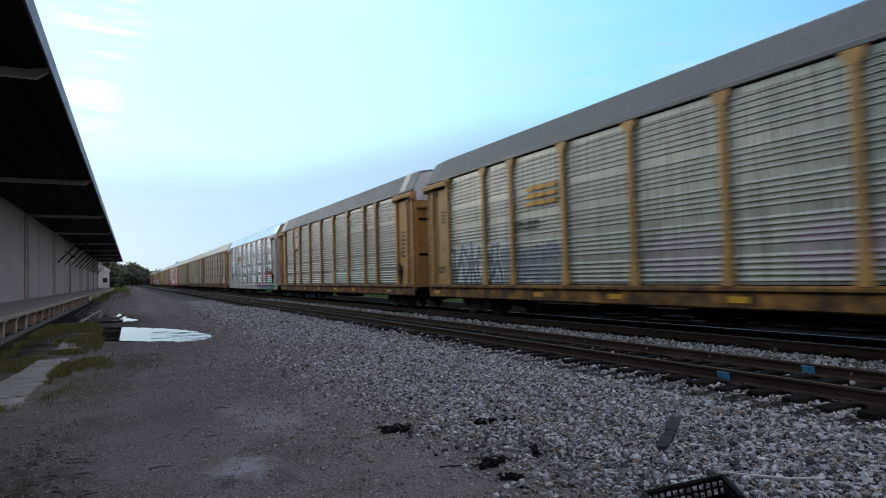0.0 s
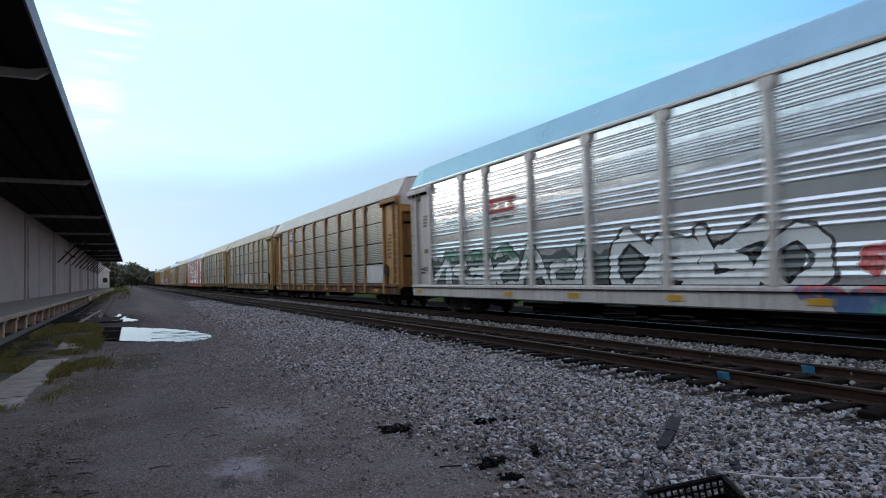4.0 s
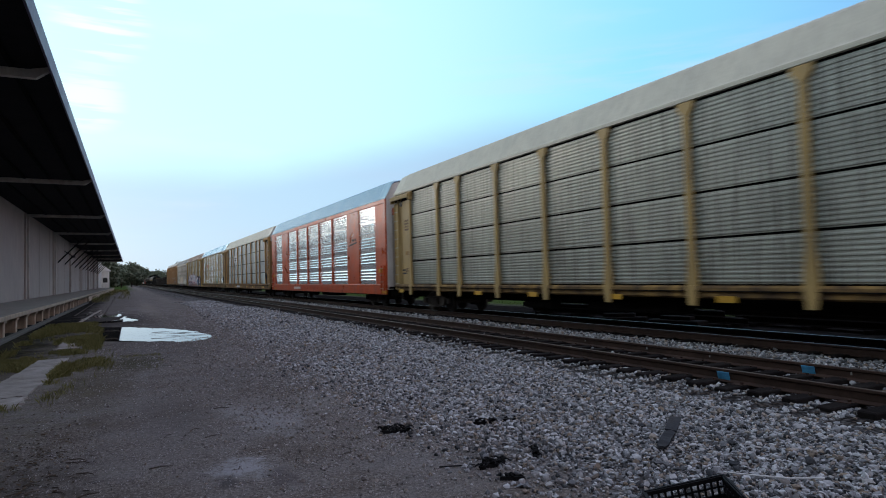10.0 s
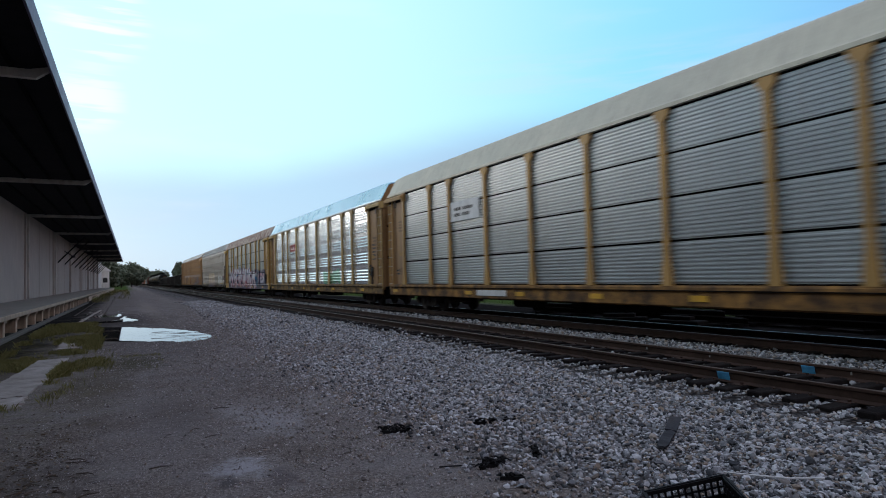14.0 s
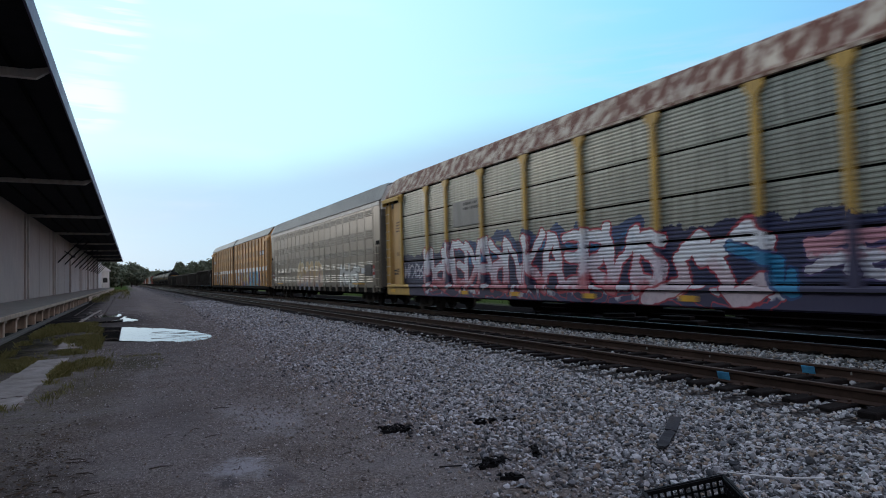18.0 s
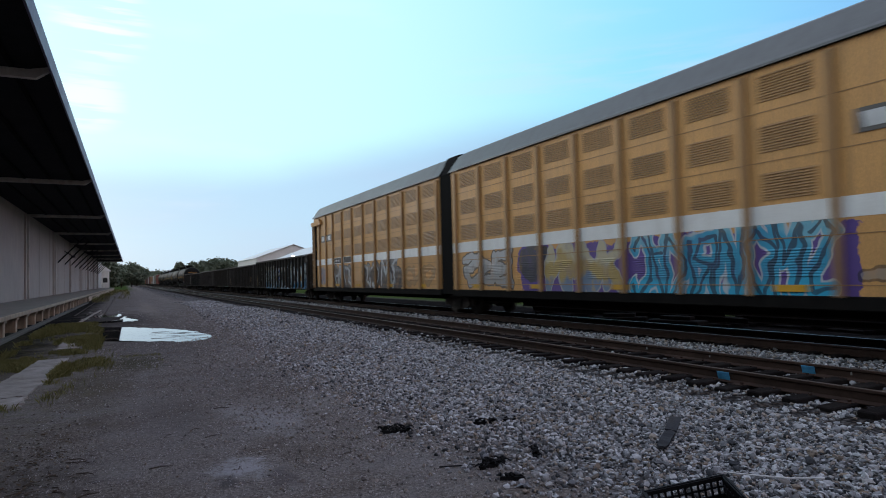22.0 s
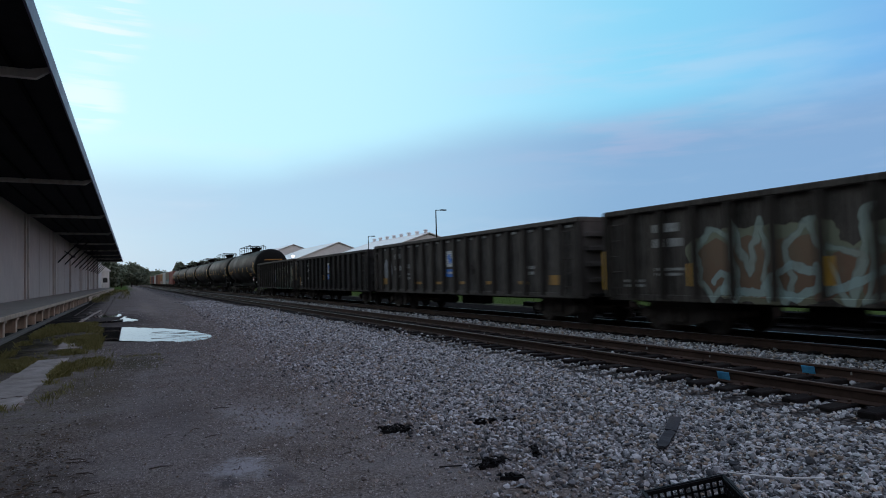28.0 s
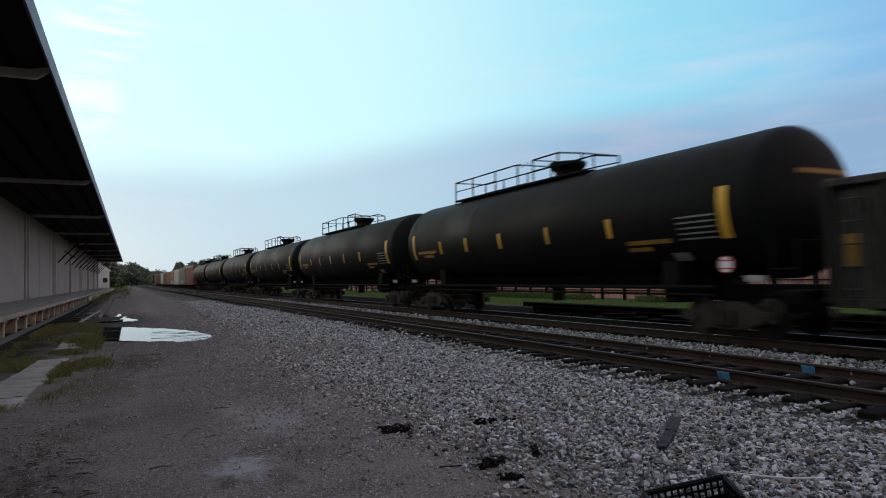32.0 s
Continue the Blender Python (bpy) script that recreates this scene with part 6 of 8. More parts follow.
def posts_c(root):
    m = mat("painted_white_frame", (0.66, 0.63, 0.60), 0.6, 0, 0.12, 0.8, 25, 0.05, RUST, 0.3, True, root)
    spray(m, root, ["arch", "kick"], -11.5, -12.75, 0.75, 2.35, [(0.02, 0.24, 0.09), (0.03, 0.30, 0.12), (0.4, 0.04, 0.04)], (0.02, 0.2, 0.09), 0.2, 0.04, 9.0)
    return spray(m, root, ["swoosh", "ring", "zig", "snake", "kick", "arch", "hook", "flag"], -5.0, -11.6, 0.55, 1.25, [(0.03, 0.25, 0.25), (0.05, 0.12, 0.28), (0.5, 0.06, 0.06)], (0.3, 0.3, 0.3), 0.2, 0.04, 9.5)


def panels_e(root):
    m = dull(root, 0.95)
    spray(m, root, ["comb", "kick", "snake", "ring", "flag"], 1.3, -3.2, 1.1, 2.3, [(0.50, 0.50, 0.53), (0.56, 0.56, 0.58)], (0.06, 0.06, 0.09), 0.12, 0.05, 10.0)
    spray(m, root, ["hook", "swoosh", "fork"], 4.9, 1.8, 1.1, 2.25, [(0.30, 0.32, 0.35), (0.13, 0.15, 0.2)], (0.42, 0.43, 0.46), 0.09, 0.04, 10.3, None, 0.7)
    return spray(m, root, ["snake", "fork", "ring", "zig"], -6.5, -10.5, 1.2, 2.3, [(0.14, 0.17, 0.27), (0.45, 0.46, 0.5)], (0.42, 0.43, 0.48), 0.1, 0.05, 10.6, None, 0.75)


def panels_i(root):
    m = bright(root, "bright_galvanised_panels")
    paint_block(m, root, -6.4, -2.7, 1.2, 1.95, (0.06, 0.32, 0.14), 0.8)
    return m


def big_piece(m, root):
    """Wide white lettered forms with red shading on a navy ground, and a long tail running to the leading end."""
    pale = [(0.42, 0.13, 0.15), (0.54, 0.46, 0.52), (0.60, 0.60, 0.65), (0.66, 0.66, 0.70)]
    spray(m, root, ["swoosh", "arch", "crown", "zig"], 7.0, -3.5, 1.9, 2.95, [(0.02, 0.16, 0.32), (0.02, 0.05, 0.14)], (0.02, 0.05, 0.14), 0.13, 0.05, 12.5)
    spray(m, root, ["crown", "flag", "zig", "comb", "fork", "arch", "kick", "swoosh"], 9.4, 1.7, 0.95, 2.8, pale, (0.30, 0.04, 0.06), 0.07, 0.03, 11.0)
    spray(m, root, ["fork", "arch", "comb", "kick", "zig", "snake"], 1.6, -4.5, 0.95, 2.75, pale, (0.34, 0.04, 0.06), 0.08, 0.032, 11.5)
    spray(m, root, ["swoosh", "hook"], -4.1, -7.4, 0.75, 2.55, [(0.50, 0.40, 0.44), (0.62, 0.62, 0.66)], (0.28, 0.03, 0.045), 0.10, 0.03, 13.5)
    spray(m, root, ["swoosh"], -6.4, -8.0, 0.9, 2.2, [(0.02, 0.17, 0.32)], (0.02, 0.06, 0.16), 0.08, 0.04, 13.8)
    return m


def panels_j(root):
    m = dull(root, 0.95)
    paint_block(m, root, -13.0, 13.5, 1.0, 2.55, (0.02, 0.024, 0.07), 0.97)
    spray(m, root, ["crown", "swoosh", "fork", "comb", "kick"], 11.5, 9.5, 1.45, 2.1, [(0.44, 0.42, 0.48)], (0.10, 0.09, 0.16), 0.06, 0.04, 12.0)
    spray(m, root, ["kick", "comb", "fork", "snake"], -8.0, -11.9, 1.3, 2.2, [(0.48, 0.46, 0.52), (0.42, 0.2, 0.24)], (0.07, 0.05, 0.12), 0.12, 0.05, 12.2)
    return big_piece(m, root)


def posts_j(root):
    m = mat("painted_yellow_frame", (0.48, 0.29, 0.06), 0.6, 0, 0.18, 0.8, 25, 0.05, GRIME, 0.3, True, root)
    paint_block(m, root, -13.0, 11.0, 0.4, 2.5, (0.024, 0.026, 0.07), 0.97)
    spray(m, root, ["snake", "ring", "kick", "hook", "arch", "zig", "ring", "snake", "fork", "hook"], 9.3, -7.4, 0.5, 1.3, [(0.05, 0.05, 0.11), (0.48, 0.46, 0.52)], (0.30, 0.04, 0.06), 0.09, 0.04, 13.0)
    return big_piece(m, root)


def extra_e(root):
    """Pale latches where the panel rows meet the posts."""
    y = BODY / 2 - END_W
    for i, w in enumerate(BAYS):
        for k in (1, 2, 3):
            if (i * 5 + k * 3) % 4 != 0:
                z = BASE_Z + (TOP_Z - BASE_Z) * k / 4
                part("latch", shared("latch", lambda: Shape().box(-0.03, 0.0, -0.1, 0.1, -0.035, 0.035, 0.006), M["white_paint"]), root, pose(-1.535, y - 0.17, z), "pale panel latch")
        y -= w


def logo_a(root):
    for i in range(3):
        for k in range(3):
            s = Shape()
            y = 6.2 - 0.55 * k
            s.prism([(y, 3.66 + 0.24 * i), (y - 0.46, 3.66 + 0.24 * i), (y - 0.52, 3.80 + 0.24 * i), (y - 0.06, 3.80 + 0.24 * i)], 0, -1.575, -1.555)
            part("emblem_bar", s.mesh("emblem_bar", M["yellow_paint"]), root, None, "bold yellow emblem bar")
    add_marks(root, 6.3, 2.9, 1.6, 0.35, 2, M["black_paint"], -1.556)


def logo_red(root, y=5.4):
    """Red looping-line emblem drawn as plain bars."""
    bars = [[(y + 0.8, z), (y - 0.8, z), (y - 0.8, z + 0.1), (y + 0.8, z + 0.1)] for z in (3.66, 4.04)]
    bars += [[(y + k, 3.66), (y + k - 0.14, 3.66), (y + k - 0.3, 4.14), (y + k - 0.16, 4.14)] for k in (0.8, 0.2, -0.4)]
    for pts in bars:
        part("emblem_bar", Shape().prism(pts, 0, -1.575, -1.557).mesh("emblem_bar", M["red_paint"]), root, None, "red emblem stroke")
    add_marks(root, y, 3.42, 1.5, 0.12, 1, M["black_paint"], -1.557)


def extra_b(root):
    """White-painted last strip of the roof at both ends."""
    sec = [(-1.60, 5.44), (-1.545, 5.55), (-1.19, 6.275), (-0.98, 6.375), (-0.5, 6.445), (0, 6.475)]
    sec = sec + [(-x, z) for x, z in sec[-2::-1]]
    inner = [(x * 0.98, z - 0.03) for x, z in sec[::-1]]
    for s in (-1, 1):
        part("roof_band", Shape().prism(sec + inner, 1, s * (BODY / 2 - 1.15) - 0.32, s * (BODY / 2 - 1.15) + 0.32).mesh("roof_band", CREAM), root, None, "white-painted roof end")


def extra_d(root):
    add_plate(root, -BODY / 2 + END_W + 0.12, -BODY / 2 + END_W + 2.68, 1.24, 2.12, M["white_paint"], "replaced pale panel", -1.525, "side_panel")
    add_plate(root, BODY / 2 - END_W - 4.58, BODY / 2 - END_W - 4.76, 1.2, 1.75, M["white_paint"], "white painted post foot", -1.62, "placard")
    add_marks(root, BODY / 2 - END_W - 1.4, 3.9, 1.0, 0.2, 1, M["white_paint"], -1.556)


def extra_h(root):
    add_plate(root, 4.7, 7.15, 3.62, 4.38, M["white_paint"], "white sign panel with black emblem", -1.545, "sign_panel")
    add_marks(root, 5.9, 3.75, 1.5, 0.45, 2, M["black_paint"], -1.566)
    add_plate(root, 3.0, 5.0, 0.78, 0.98, M["white_paint"], "white number panel", -1.575, "placard")


def extra_i(root):
    logo_red(root)
    add_marks(root, 5.7, 0.8, 2.4, 0.16, 1, M["black_paint"], -1.572)


def extra_j(root):
    add_plate(root, 4.25, 6.5, 3.4, 4.35, mat("patched_sheet", (0.2, 0.2, 0.19), 0.6, 0.3, 0.2, 1, 25, 0.05, GRIME, 0.5), "grey repainted patch", -1.545, "sign_panel")
    add_marks(root, 5.0, 3.95, 1.2, 0.35, 2, M["black_paint"], -1.566)


autorack("autorack", -3.3, 25.4, "grey corrugated car carrier with amber posts and graffiti", "full", panels_a, YELLOW, ROOF_GREY, extra=logo_a)
autorack("autorack", 25.4, 54.4, "grey corrugated car carrier with amber frame and shield emblem", "full", panels_b, AMBER, ROOF_GREY, shield=True, extra=extra_b)
autorack("autorack", 54.4, 83.2, "silver car carrier with white frame and bright graffiti", "bands", panels_c, posts_c, ROOF_BRIGHT, end=CREAM, cap=AMBER, extra=lambda r: logo_red(r, 6.0))
autorack("autorack", 83.2, 112.1, "weathered grey car carrier with rusty amber frame and shield emblem", "rows", lambda r: dull(r, 1.0), RUSTY_AMBER, ROOF_WHITE, end=AMBER, shield=True, extra=extra_d)
autorack("autorack", 112.1, 140.6, "grey slatted car carrier with tan frame and faint graffiti", "rows", panels_e, TAN, ROOF_PALE, extra=extra_e)
autorack("autorack", 140.6, 169.1, "clean grey slatted car carrier with yellow-tan frame", "rows", lambda r: dull(r, 1.1), TAN, ROOF_PALE, shallow=True)


dented(ORANGE, None, 0.03, (1, 0.7, 0.8), 1.6)


def orange_rack(y0, y1):
    """Car carrier with wide orange sheets between bright corrugated panels."""
    root = begin_car("autorack", y0, y1, "bright orange car carrier with silver corrugated panels", "car carriers", "autorack")
    half, h = BODY / 2, TOP_Z - BASE_Z
    P = bright(root, "silver_panels")
    part("core", shared("rack_core", lambda: Shape(), M["gap_black"]), root, None, "black block holding the shade inside the rack")
    part("underframe", shared("underframe", lambda: Shape(), M["steel_dark"]), root)
    # reflected sky is tinted into this roof's base colour too
    roof = mat("sky_tinted_grey_roof", (0.19, 0.32, 0.42), 0.4, 0.6, 0.1, 0.5, 20, 0.03)
    part("roof", shared(("roof", BODY), lambda: roof_shape(BODY), roof), root, None, "blue-grey ribbed roof")
    flats = [(half - 0.05, half - 1.5), (half - 4.05, half - 6.15), (-half + 6.15, -half + 4.05), (-half + 1.5, -half + 0.05)]
    sheets = [(half - 1.5, half - 4.05), (-half + 4.05, -half + 1.5)]
    n = 5
    a, b = half - 6.15, -half + 6.15
    sheets += [(a + (b - a) * i / n, a + (b - a) * (i + 1) / n) for i in range(n)]
    for side in (0, 180):
        turn = pose(0, 0, 0, 0, 0, side)
        part("side_sill", Shape().box(-1.60, -1.50, -half + 0.05, half - 0.05, 0.66, BASE_Z, 0.02).mesh("side_sill", ORANGE), root, turn, "orange side sill")
        part("top_chord", Shape().box(-1.60, -1.50, -half + 0.02, half - 0.02, 5.18, 5.40, 0.02).mesh("top_chord", ORANGE), root, turn)
        for y1_, y0_ in flats:
            part("flat_sheet", Shape().box(-1.58, -1.50, y0_, y1_, BASE_Z - 0.01, 5.19, 0.01).mesh("flat_sheet", ORANGE), root, turn, "wide flat orange sheet")
        for y1_, y0_ in sheets:
            w = round(y1_ - y0_ - 0.08, 2)
            gr = [(0.14, 0.80, 4), (1.02, 1.66, 4), (1.86, 2.46, 4), (2.6, 3.14, 4), (3.26, 3.94, 5)]
            part("side_panel", shared(("side_panel", w, "o"), lambda: sheet_shape(w, 3.98, gr, 0.045), P), root, turn @ pose(-1.52, (y0_ + y1_) / 2, BASE_Z + 0.02))
        for i in range(1, n):
            part("side_post", shared("orange_post", lambda: Shape().prism([(-0.14, 0), (0.14, 0), (0.06, 0.6), (0.06, 4.1), (-0.06, 4.1), (-0.06, 0.6)], 0, -0.07, 0), ORANGE), root, turn @ pose(-1.535, a + (b - a) * i / n, BASE_Z - 0.01))
        for s in (-1, 1):
            if side == 0:
                add_ladder("short", 1.4, pose(-1.59, s * (half - 0.45), 0.7), ORANGE, root, "short rung ladder", 0.42, 0.34)
            part("corner_sheet", Shape().box(-1.5, -1.2, -0.04, 0.04, 0.9, 5.3, 0.02).mesh("corner_sheet", CREAM), root, turn @ pose(0, s * (half - 0.06), 0), "pale galvanised corner sheet")
    add_ends(root, BODY, ORANGE, CREAM)
    for s in (-1, 1):
        for k, x in enumerate((-1.2, -0.72)):
            part("end_patch", Shape().box(x - 0.22, x + 0.22, -0.02, 0.02, 1.0, 4.6, 0.006).mesh("end_patch", GALV_SHEET), root, pose(0, s * (half - 0.16 + 0.01 * k), 0), "bare galvanised end sheet")
    for s in (-1, 1):
        add_truck(root, s * (half - 3.3))
    for y in (half - 0.9, -half + 0.8):
        add_plate(root, y - 0.25, y + 0.25, 1.75, 1.95, M["yellow_paint"], "yellow warning plate", -1.585)
        add_plate(root, y - 0.8, y - 0.3, 0.72, 0.86, M["yellow_paint"], "yellow reflective plate", -1.605)
    add_plate(root, 3.6, 5.4, 0.80, 0.98, CREAM, "grey number panel on the sill", -1.605, "placard")
    y = -half + 5.1
    part("emblem_bar", Shape().prism([(y + 0.7, 3.3), (y - 0.7, 3.45), (y - 0.7, 3.52), (y + 0.7, 3.37)], 0, -1.59, -1.582).mesh("emblem_bar", M["black_paint"]), root, None, "black swoosh emblem")
    add_marks(root, y - 0.3, 3.5, 0.8, 0.25, 1, M["black_paint"], -1.582)


orange_rack(169.1, 197.4)
autorack("autorack", 197.4, 225.8, "grey slatted car carrier with yellow frame and white sign", "rows", lambda r: mat("newer_panels", (0.36, 0.39, 0.40), 0.38, 0.6, 0.08, 0.5, 25, 0.0, (0.3, 0.29, 0.27), 0.35, True, r, 0.4, 0.5, 0.04), YELLOW, ROOF_PALE, end=BROWNP, extra=extra_h)
autorack("autorack", 225.8, 253.8, "shiny silver car carrier with tan posts and red emblem", "bands", panels_i, TAN, ROOF_BRIGHT, end=BROWNP, cap=BROWNP, extra=extra_i)
autorack("autorack", 253.8, 282.0, "grey car carrier with rust-streaked roof and large graffiti", "rows", panels_j, posts_j, ROOF_RUST, end=YELLOW, extra=extra_j)


def louver_shape(w, h, n):
    s = Shape().box(0.0, 0.01, -w / 2, w / 2, 0, h)
    for i in range(n):
        z = h * i / n
        s.prism([(0.0, z), (-0.02, z + 0.12 * h / n), (-0.017, z + 0.4 * h / n), (0.0, z + 0.75 * h / n)], 1, -w / 2, w / 2)
    return s


def enclosed_rack(y0, y1):
    """Grey fully sheeted car carrier with rows of louvres."""
    root = begin_car("autorack", y0, y1, "dull grey sheeted car carrier with louvre rows and graffiti", "car carriers", "autorack")
    half = BODY / 2
    G = mat("grey_sheeting", (0.205, 0.176, 0.134), 0.44, 0.30, 0.16, 0.5, 25, 0.05, (0.12, 0.105, 0.09), 0.5, True, root)
    spray(G, root, ["ring", "arch", "double", "crown", "ring"], 3.8, -2.5, 0.72, 2.75, [(0.17, 0.19, 0.26), (0.33, 0.19, 0.14), (0.42, 0.27, 0.10), (0.46, 0.34, 0.16)], (0.50, 0.47, 0.42), 0.17, 0.03, 14.0, (0.30, 0.22, 0.16), 0.8)
    spray(G, root, ["fork", "arch", "kick", "snake"], -6.6, -9.95, 1.0, 2.2, [(0.40, 0.41, 0.39), (0.48, 0.48, 0.46)], (0.13, 0.14, 0.14), 0.12, 0.05, 15.0, None, 0.85)
    spray(G, root, ["snake", "ring", "zig"], -2.6, -5.6, 1.1, 1.9, [(0.20, 0.18, 0.15)], (0.34, 0.32, 0.28), 0.08, 0.03, 15.5, None, 0.5)
    part("roof", shared(("roof", BODY), lambda: roof_shape(BODY), ROOF_GREY), root, None, "ribbed grey roof")
    part("underframe", shared("underframe", lambda: Shape(), M["steel_dark"]), root)
    part("body", Shape().box(-1.52, 1.52, -half + 0.3, half - 0.3, 1.0, 5.4).mesh("body", G), root, None, "smooth grey sheeted body")
    n = 19
    w = (BODY - 2.6) / n
    LV = mat("louver_slats", (0.15, 0.127, 0.097), 0.6, 0, 0.1, 0.5, 25, 0.02)
    lv = {k: shared(("louver", k), lambda: louver_shape(w * 0.72, k, 4), LV) for k in (0.34, 0.5)}
    low_lv = {k: shared(("louver", k), lambda: louver_shape(w * 0.72, k, 4), G) for k in (0.34, 0.5)}
    for side in (0, 180):
        turn = pose(0, 0, 0, 0, 0, side)
        part("top_band", Shape().box(-1.545, -1.52, -half + 0.3, half - 0.3, 5.2, 5.4, 0.004).mesh("top_band", CREAM), root, turn, "pale band under the roof")
        for i in range(n + 1):
            y = half - 1.3 - w * i
            part("sheet_seam", shared("sheet_seam", lambda: Shape().box(-1.535, -1.515, -0.05, 0.05, 1.0, 5.2), G), root, turn @ pose(0, y, 0))
            part("stake", shared("stake", lambda: Shape().box(-1.58, -1.48, -0.09, 0.09, 0.74, 1.15, 0.01), G), root, turn @ pose(0, y, 0))
            if i < n and side == 0:
                for z, k in ((1.25, 0.5), (2.05, 0.34), (2.75, 0.34), (3.55, 0.5), (4.75, 0.34)):
                    part("louver", (lv if z > 2.5 else low_lv)[k], root, turn @ pose(-1.52, y - w / 2, z))
        for s in (-1, 1):
            if side == 0:
                add_ladder("mid", 2.3, pose(-1.53, s * (half - 0.62), 0.8), G, root, "short ladder with pale rungs")
            part("hand_recess", shared("hand_recess", lambda: Shape().box(-1.54, -1.52, -0.25, 0.25, 3.2, 3.4), M["gap_black"]), root, turn @ pose(0, s * (half - 0.62), 0))
    part("side_sill", Shape().box(-1.5, 1.5, -half + 0.2, half - 0.2, 0.72, 1.0, 0.02).mesh("side_sill", M["steel_dark"]), root, None, "dark side sill")
    dk = mat("grey_end", (0.11, 0.10, 0.09), 0.6, 0.1, 0.15, 0.5, 25, 0.05, GRIME, 0.4)
    add_ends(root, BODY, dk, CREAM)
    for s in (-1, 1):
        add_truck(root, s * (half - 3.3))
        for k in range(4):
            add_plate(root, s * 12.42 - 0.08, s * 12.42 + 0.08, 1.5 + 0.16 * k, 1.5 + 0.16 * (k + 1), M["red_paint"] if k % 2 else M["white_paint"], "red and white striped board", -1.54, "striped_board")
        add_plate(root, s * 9.0, s * 11.0, 1.16, 1.22, M["yellow_paint"], "yellow stripe", -1.545)
    add_plate(root, -12.2, -11.1, 1.62, 2.2, M["black_paint"], "black equipment box", -1.56, "equipment_box")
    add_plate(root, -11.0, -10.5, 1.75, 2.05, M["white_paint"], "pale placard", -1.54, "placard")
    add_marks(root, 8.2, 1.82, 4.6, 0.3, 1, mat("worn_stencil", (0.12, 0.10, 0.08), 0.6), -1.53)


enclosed_rack(282.0, 309.8)


def articulated_unit(y0, y1, front):
    """Half of a two-unit brown car carrier with a white stripe. front: the unit that leads."""
    L = y1 - y0 - 1.1
    root = begin_car("autorack", y0, y1, "tan two-unit car carrier with white stripe and graffiti", "car carriers", "autorack")
    off = -0.1 if not front else 0.1
    half = L / 2
    T = mat("tan_sheeting", (0.60, 0.315, 0.105), 0.6, 0, 0.12, 0.5, 25, 0.03, (0.3, 0.17, 0.075), 0.3, True, root)
    if front:
        paint_block(T, root, -5.6, 5.2, 0.4, 2.35, (0.085, 0.05, 0.24), 0.95)
        paint_block(T, root, -4.9, 0.4, 0.4, 1.25, (0.02, 0.33, 0.52), 0.9)
        spray(T, root, ["snake", "kick", "double"], 9.2, 6.0, 1.1, 2.35, [(0.30, 0.30, 0.30), (0.42, 0.43, 0.44)], (0.10, 0.09, 0.08), 0.12, 0.05, 17.0)
        spray(T, root, ["ring"], 5.1, 4.0, 1.2, 2.45, [(0.05, 0.05, 0.06)], (0.085, 0.05, 0.24), 0.28, 0.06, 17.5)
        spray(T, root, ["zig", "crown", "arch", "fork"], 3.8, 0.45, 0.85, 2.4, [(0.16, 0.22, 0.30), (0.42, 0.30, 0.10), (0.46, 0.40, 0.26)], (0.36, 0.34, 0.32), 0.11, 0.03, 16.5)
        spray(T, root, ["hook", "arch", "fork", "kick", "zig", "ring", "crown", "snake"], 0.15, -5.1, 0.72, 2.6, [(0.02, 0.36, 0.56), (0.03, 0.30, 0.46), (0.16, 0.42, 0.52)], (0.44, 0.48, 0.5), 0.075, 0.025, 16.0, (0.02, 0.025, 0.035))
        spray(T, root, ["swoosh", "snake", "zig"], -5.6, -9.2, 1.1, 2.15, [(0.24, 0.22, 0.2)], BLACK_, 0.08, 0.05, 18.0, None, 0.7)
    else:
        steel = [(0.02, 0.02, 0.026), (0.03, 0.03, 0.038), (0.16, 0.165, 0.17)]
        for forms, lines, y_a, y_b, z_a, z_b, seed in ((["hook", "ring", "comb", "hook"], ["arch", "crown", "swoosh"], 5.15, 1.7, 0.85, 2.35, 19.0),
                                                      (["comb", "arch", "hook"], ["swoosh", "hook"], -0.35, -2.6, 0.8, 2.3, 20.5),
                                                      (["ring", "comb", "flag"], ["crown", "swoosh"], -2.95, -5.5, 0.8, 2.5, 20.0)):
            spray(T, root, forms, y_a, y_b, z_a, z_b, steel, BLACK_, 0.19, 0.03, seed)
            spray(T, root, lines, y_a, y_b, z_a + 0.1, z_b, [(0.42, 0.43, 0.44)], (0.16, 0.165, 0.17), 0.035, 0.03, seed + 0.3, None, 0.85)
        spray(T, root, ["hook", "crown", "zig"], 8.1, 7.0, 1.15, 2.2, [(0.11, 0.17, 0.28)], (0.22, 0.27, 0.34), 0.09, 0.03, 21.0, None, 0.7)
        spray(T, root, ["hook", "zig", "ring"], -5.9, -9.3, 1.1, 2.1, [(0.3, 0.19, 0.09)], (0.2, 0.12, 0.06), 0.08, 0.04, 22.0, None, 0.7)
    DK = mat("tan_posts", (0.36, 0.2, 0.08), 0.6, 0, 0.12, 0.5, 25, 0.05, GRIME, 0.4)
    part("roof", shared(("roof", round(L, 2)), lambda: roof_shape(L, False, 5.58), ROOF_GREY), root, pose(0, off, 0), "smooth grey roof")
    part("body", Shape().box(-1.50, 1.50, -half + 0.1, half - 0.1, 0.95, 5.58).mesh("body", T), root, pose(0, off, 0), "tan sheeted body")
    part("underframe", Shape().box(-0.4, 0.4, -half, half, 0.5, 1.0, 0.02).box(-1.3, 1.3, -half + 0.2, half - 0.2, 0.72, 0.96).mesh("underframe", M["steel_dark"]), root, pose(0, off, 0))
    w = 1.862
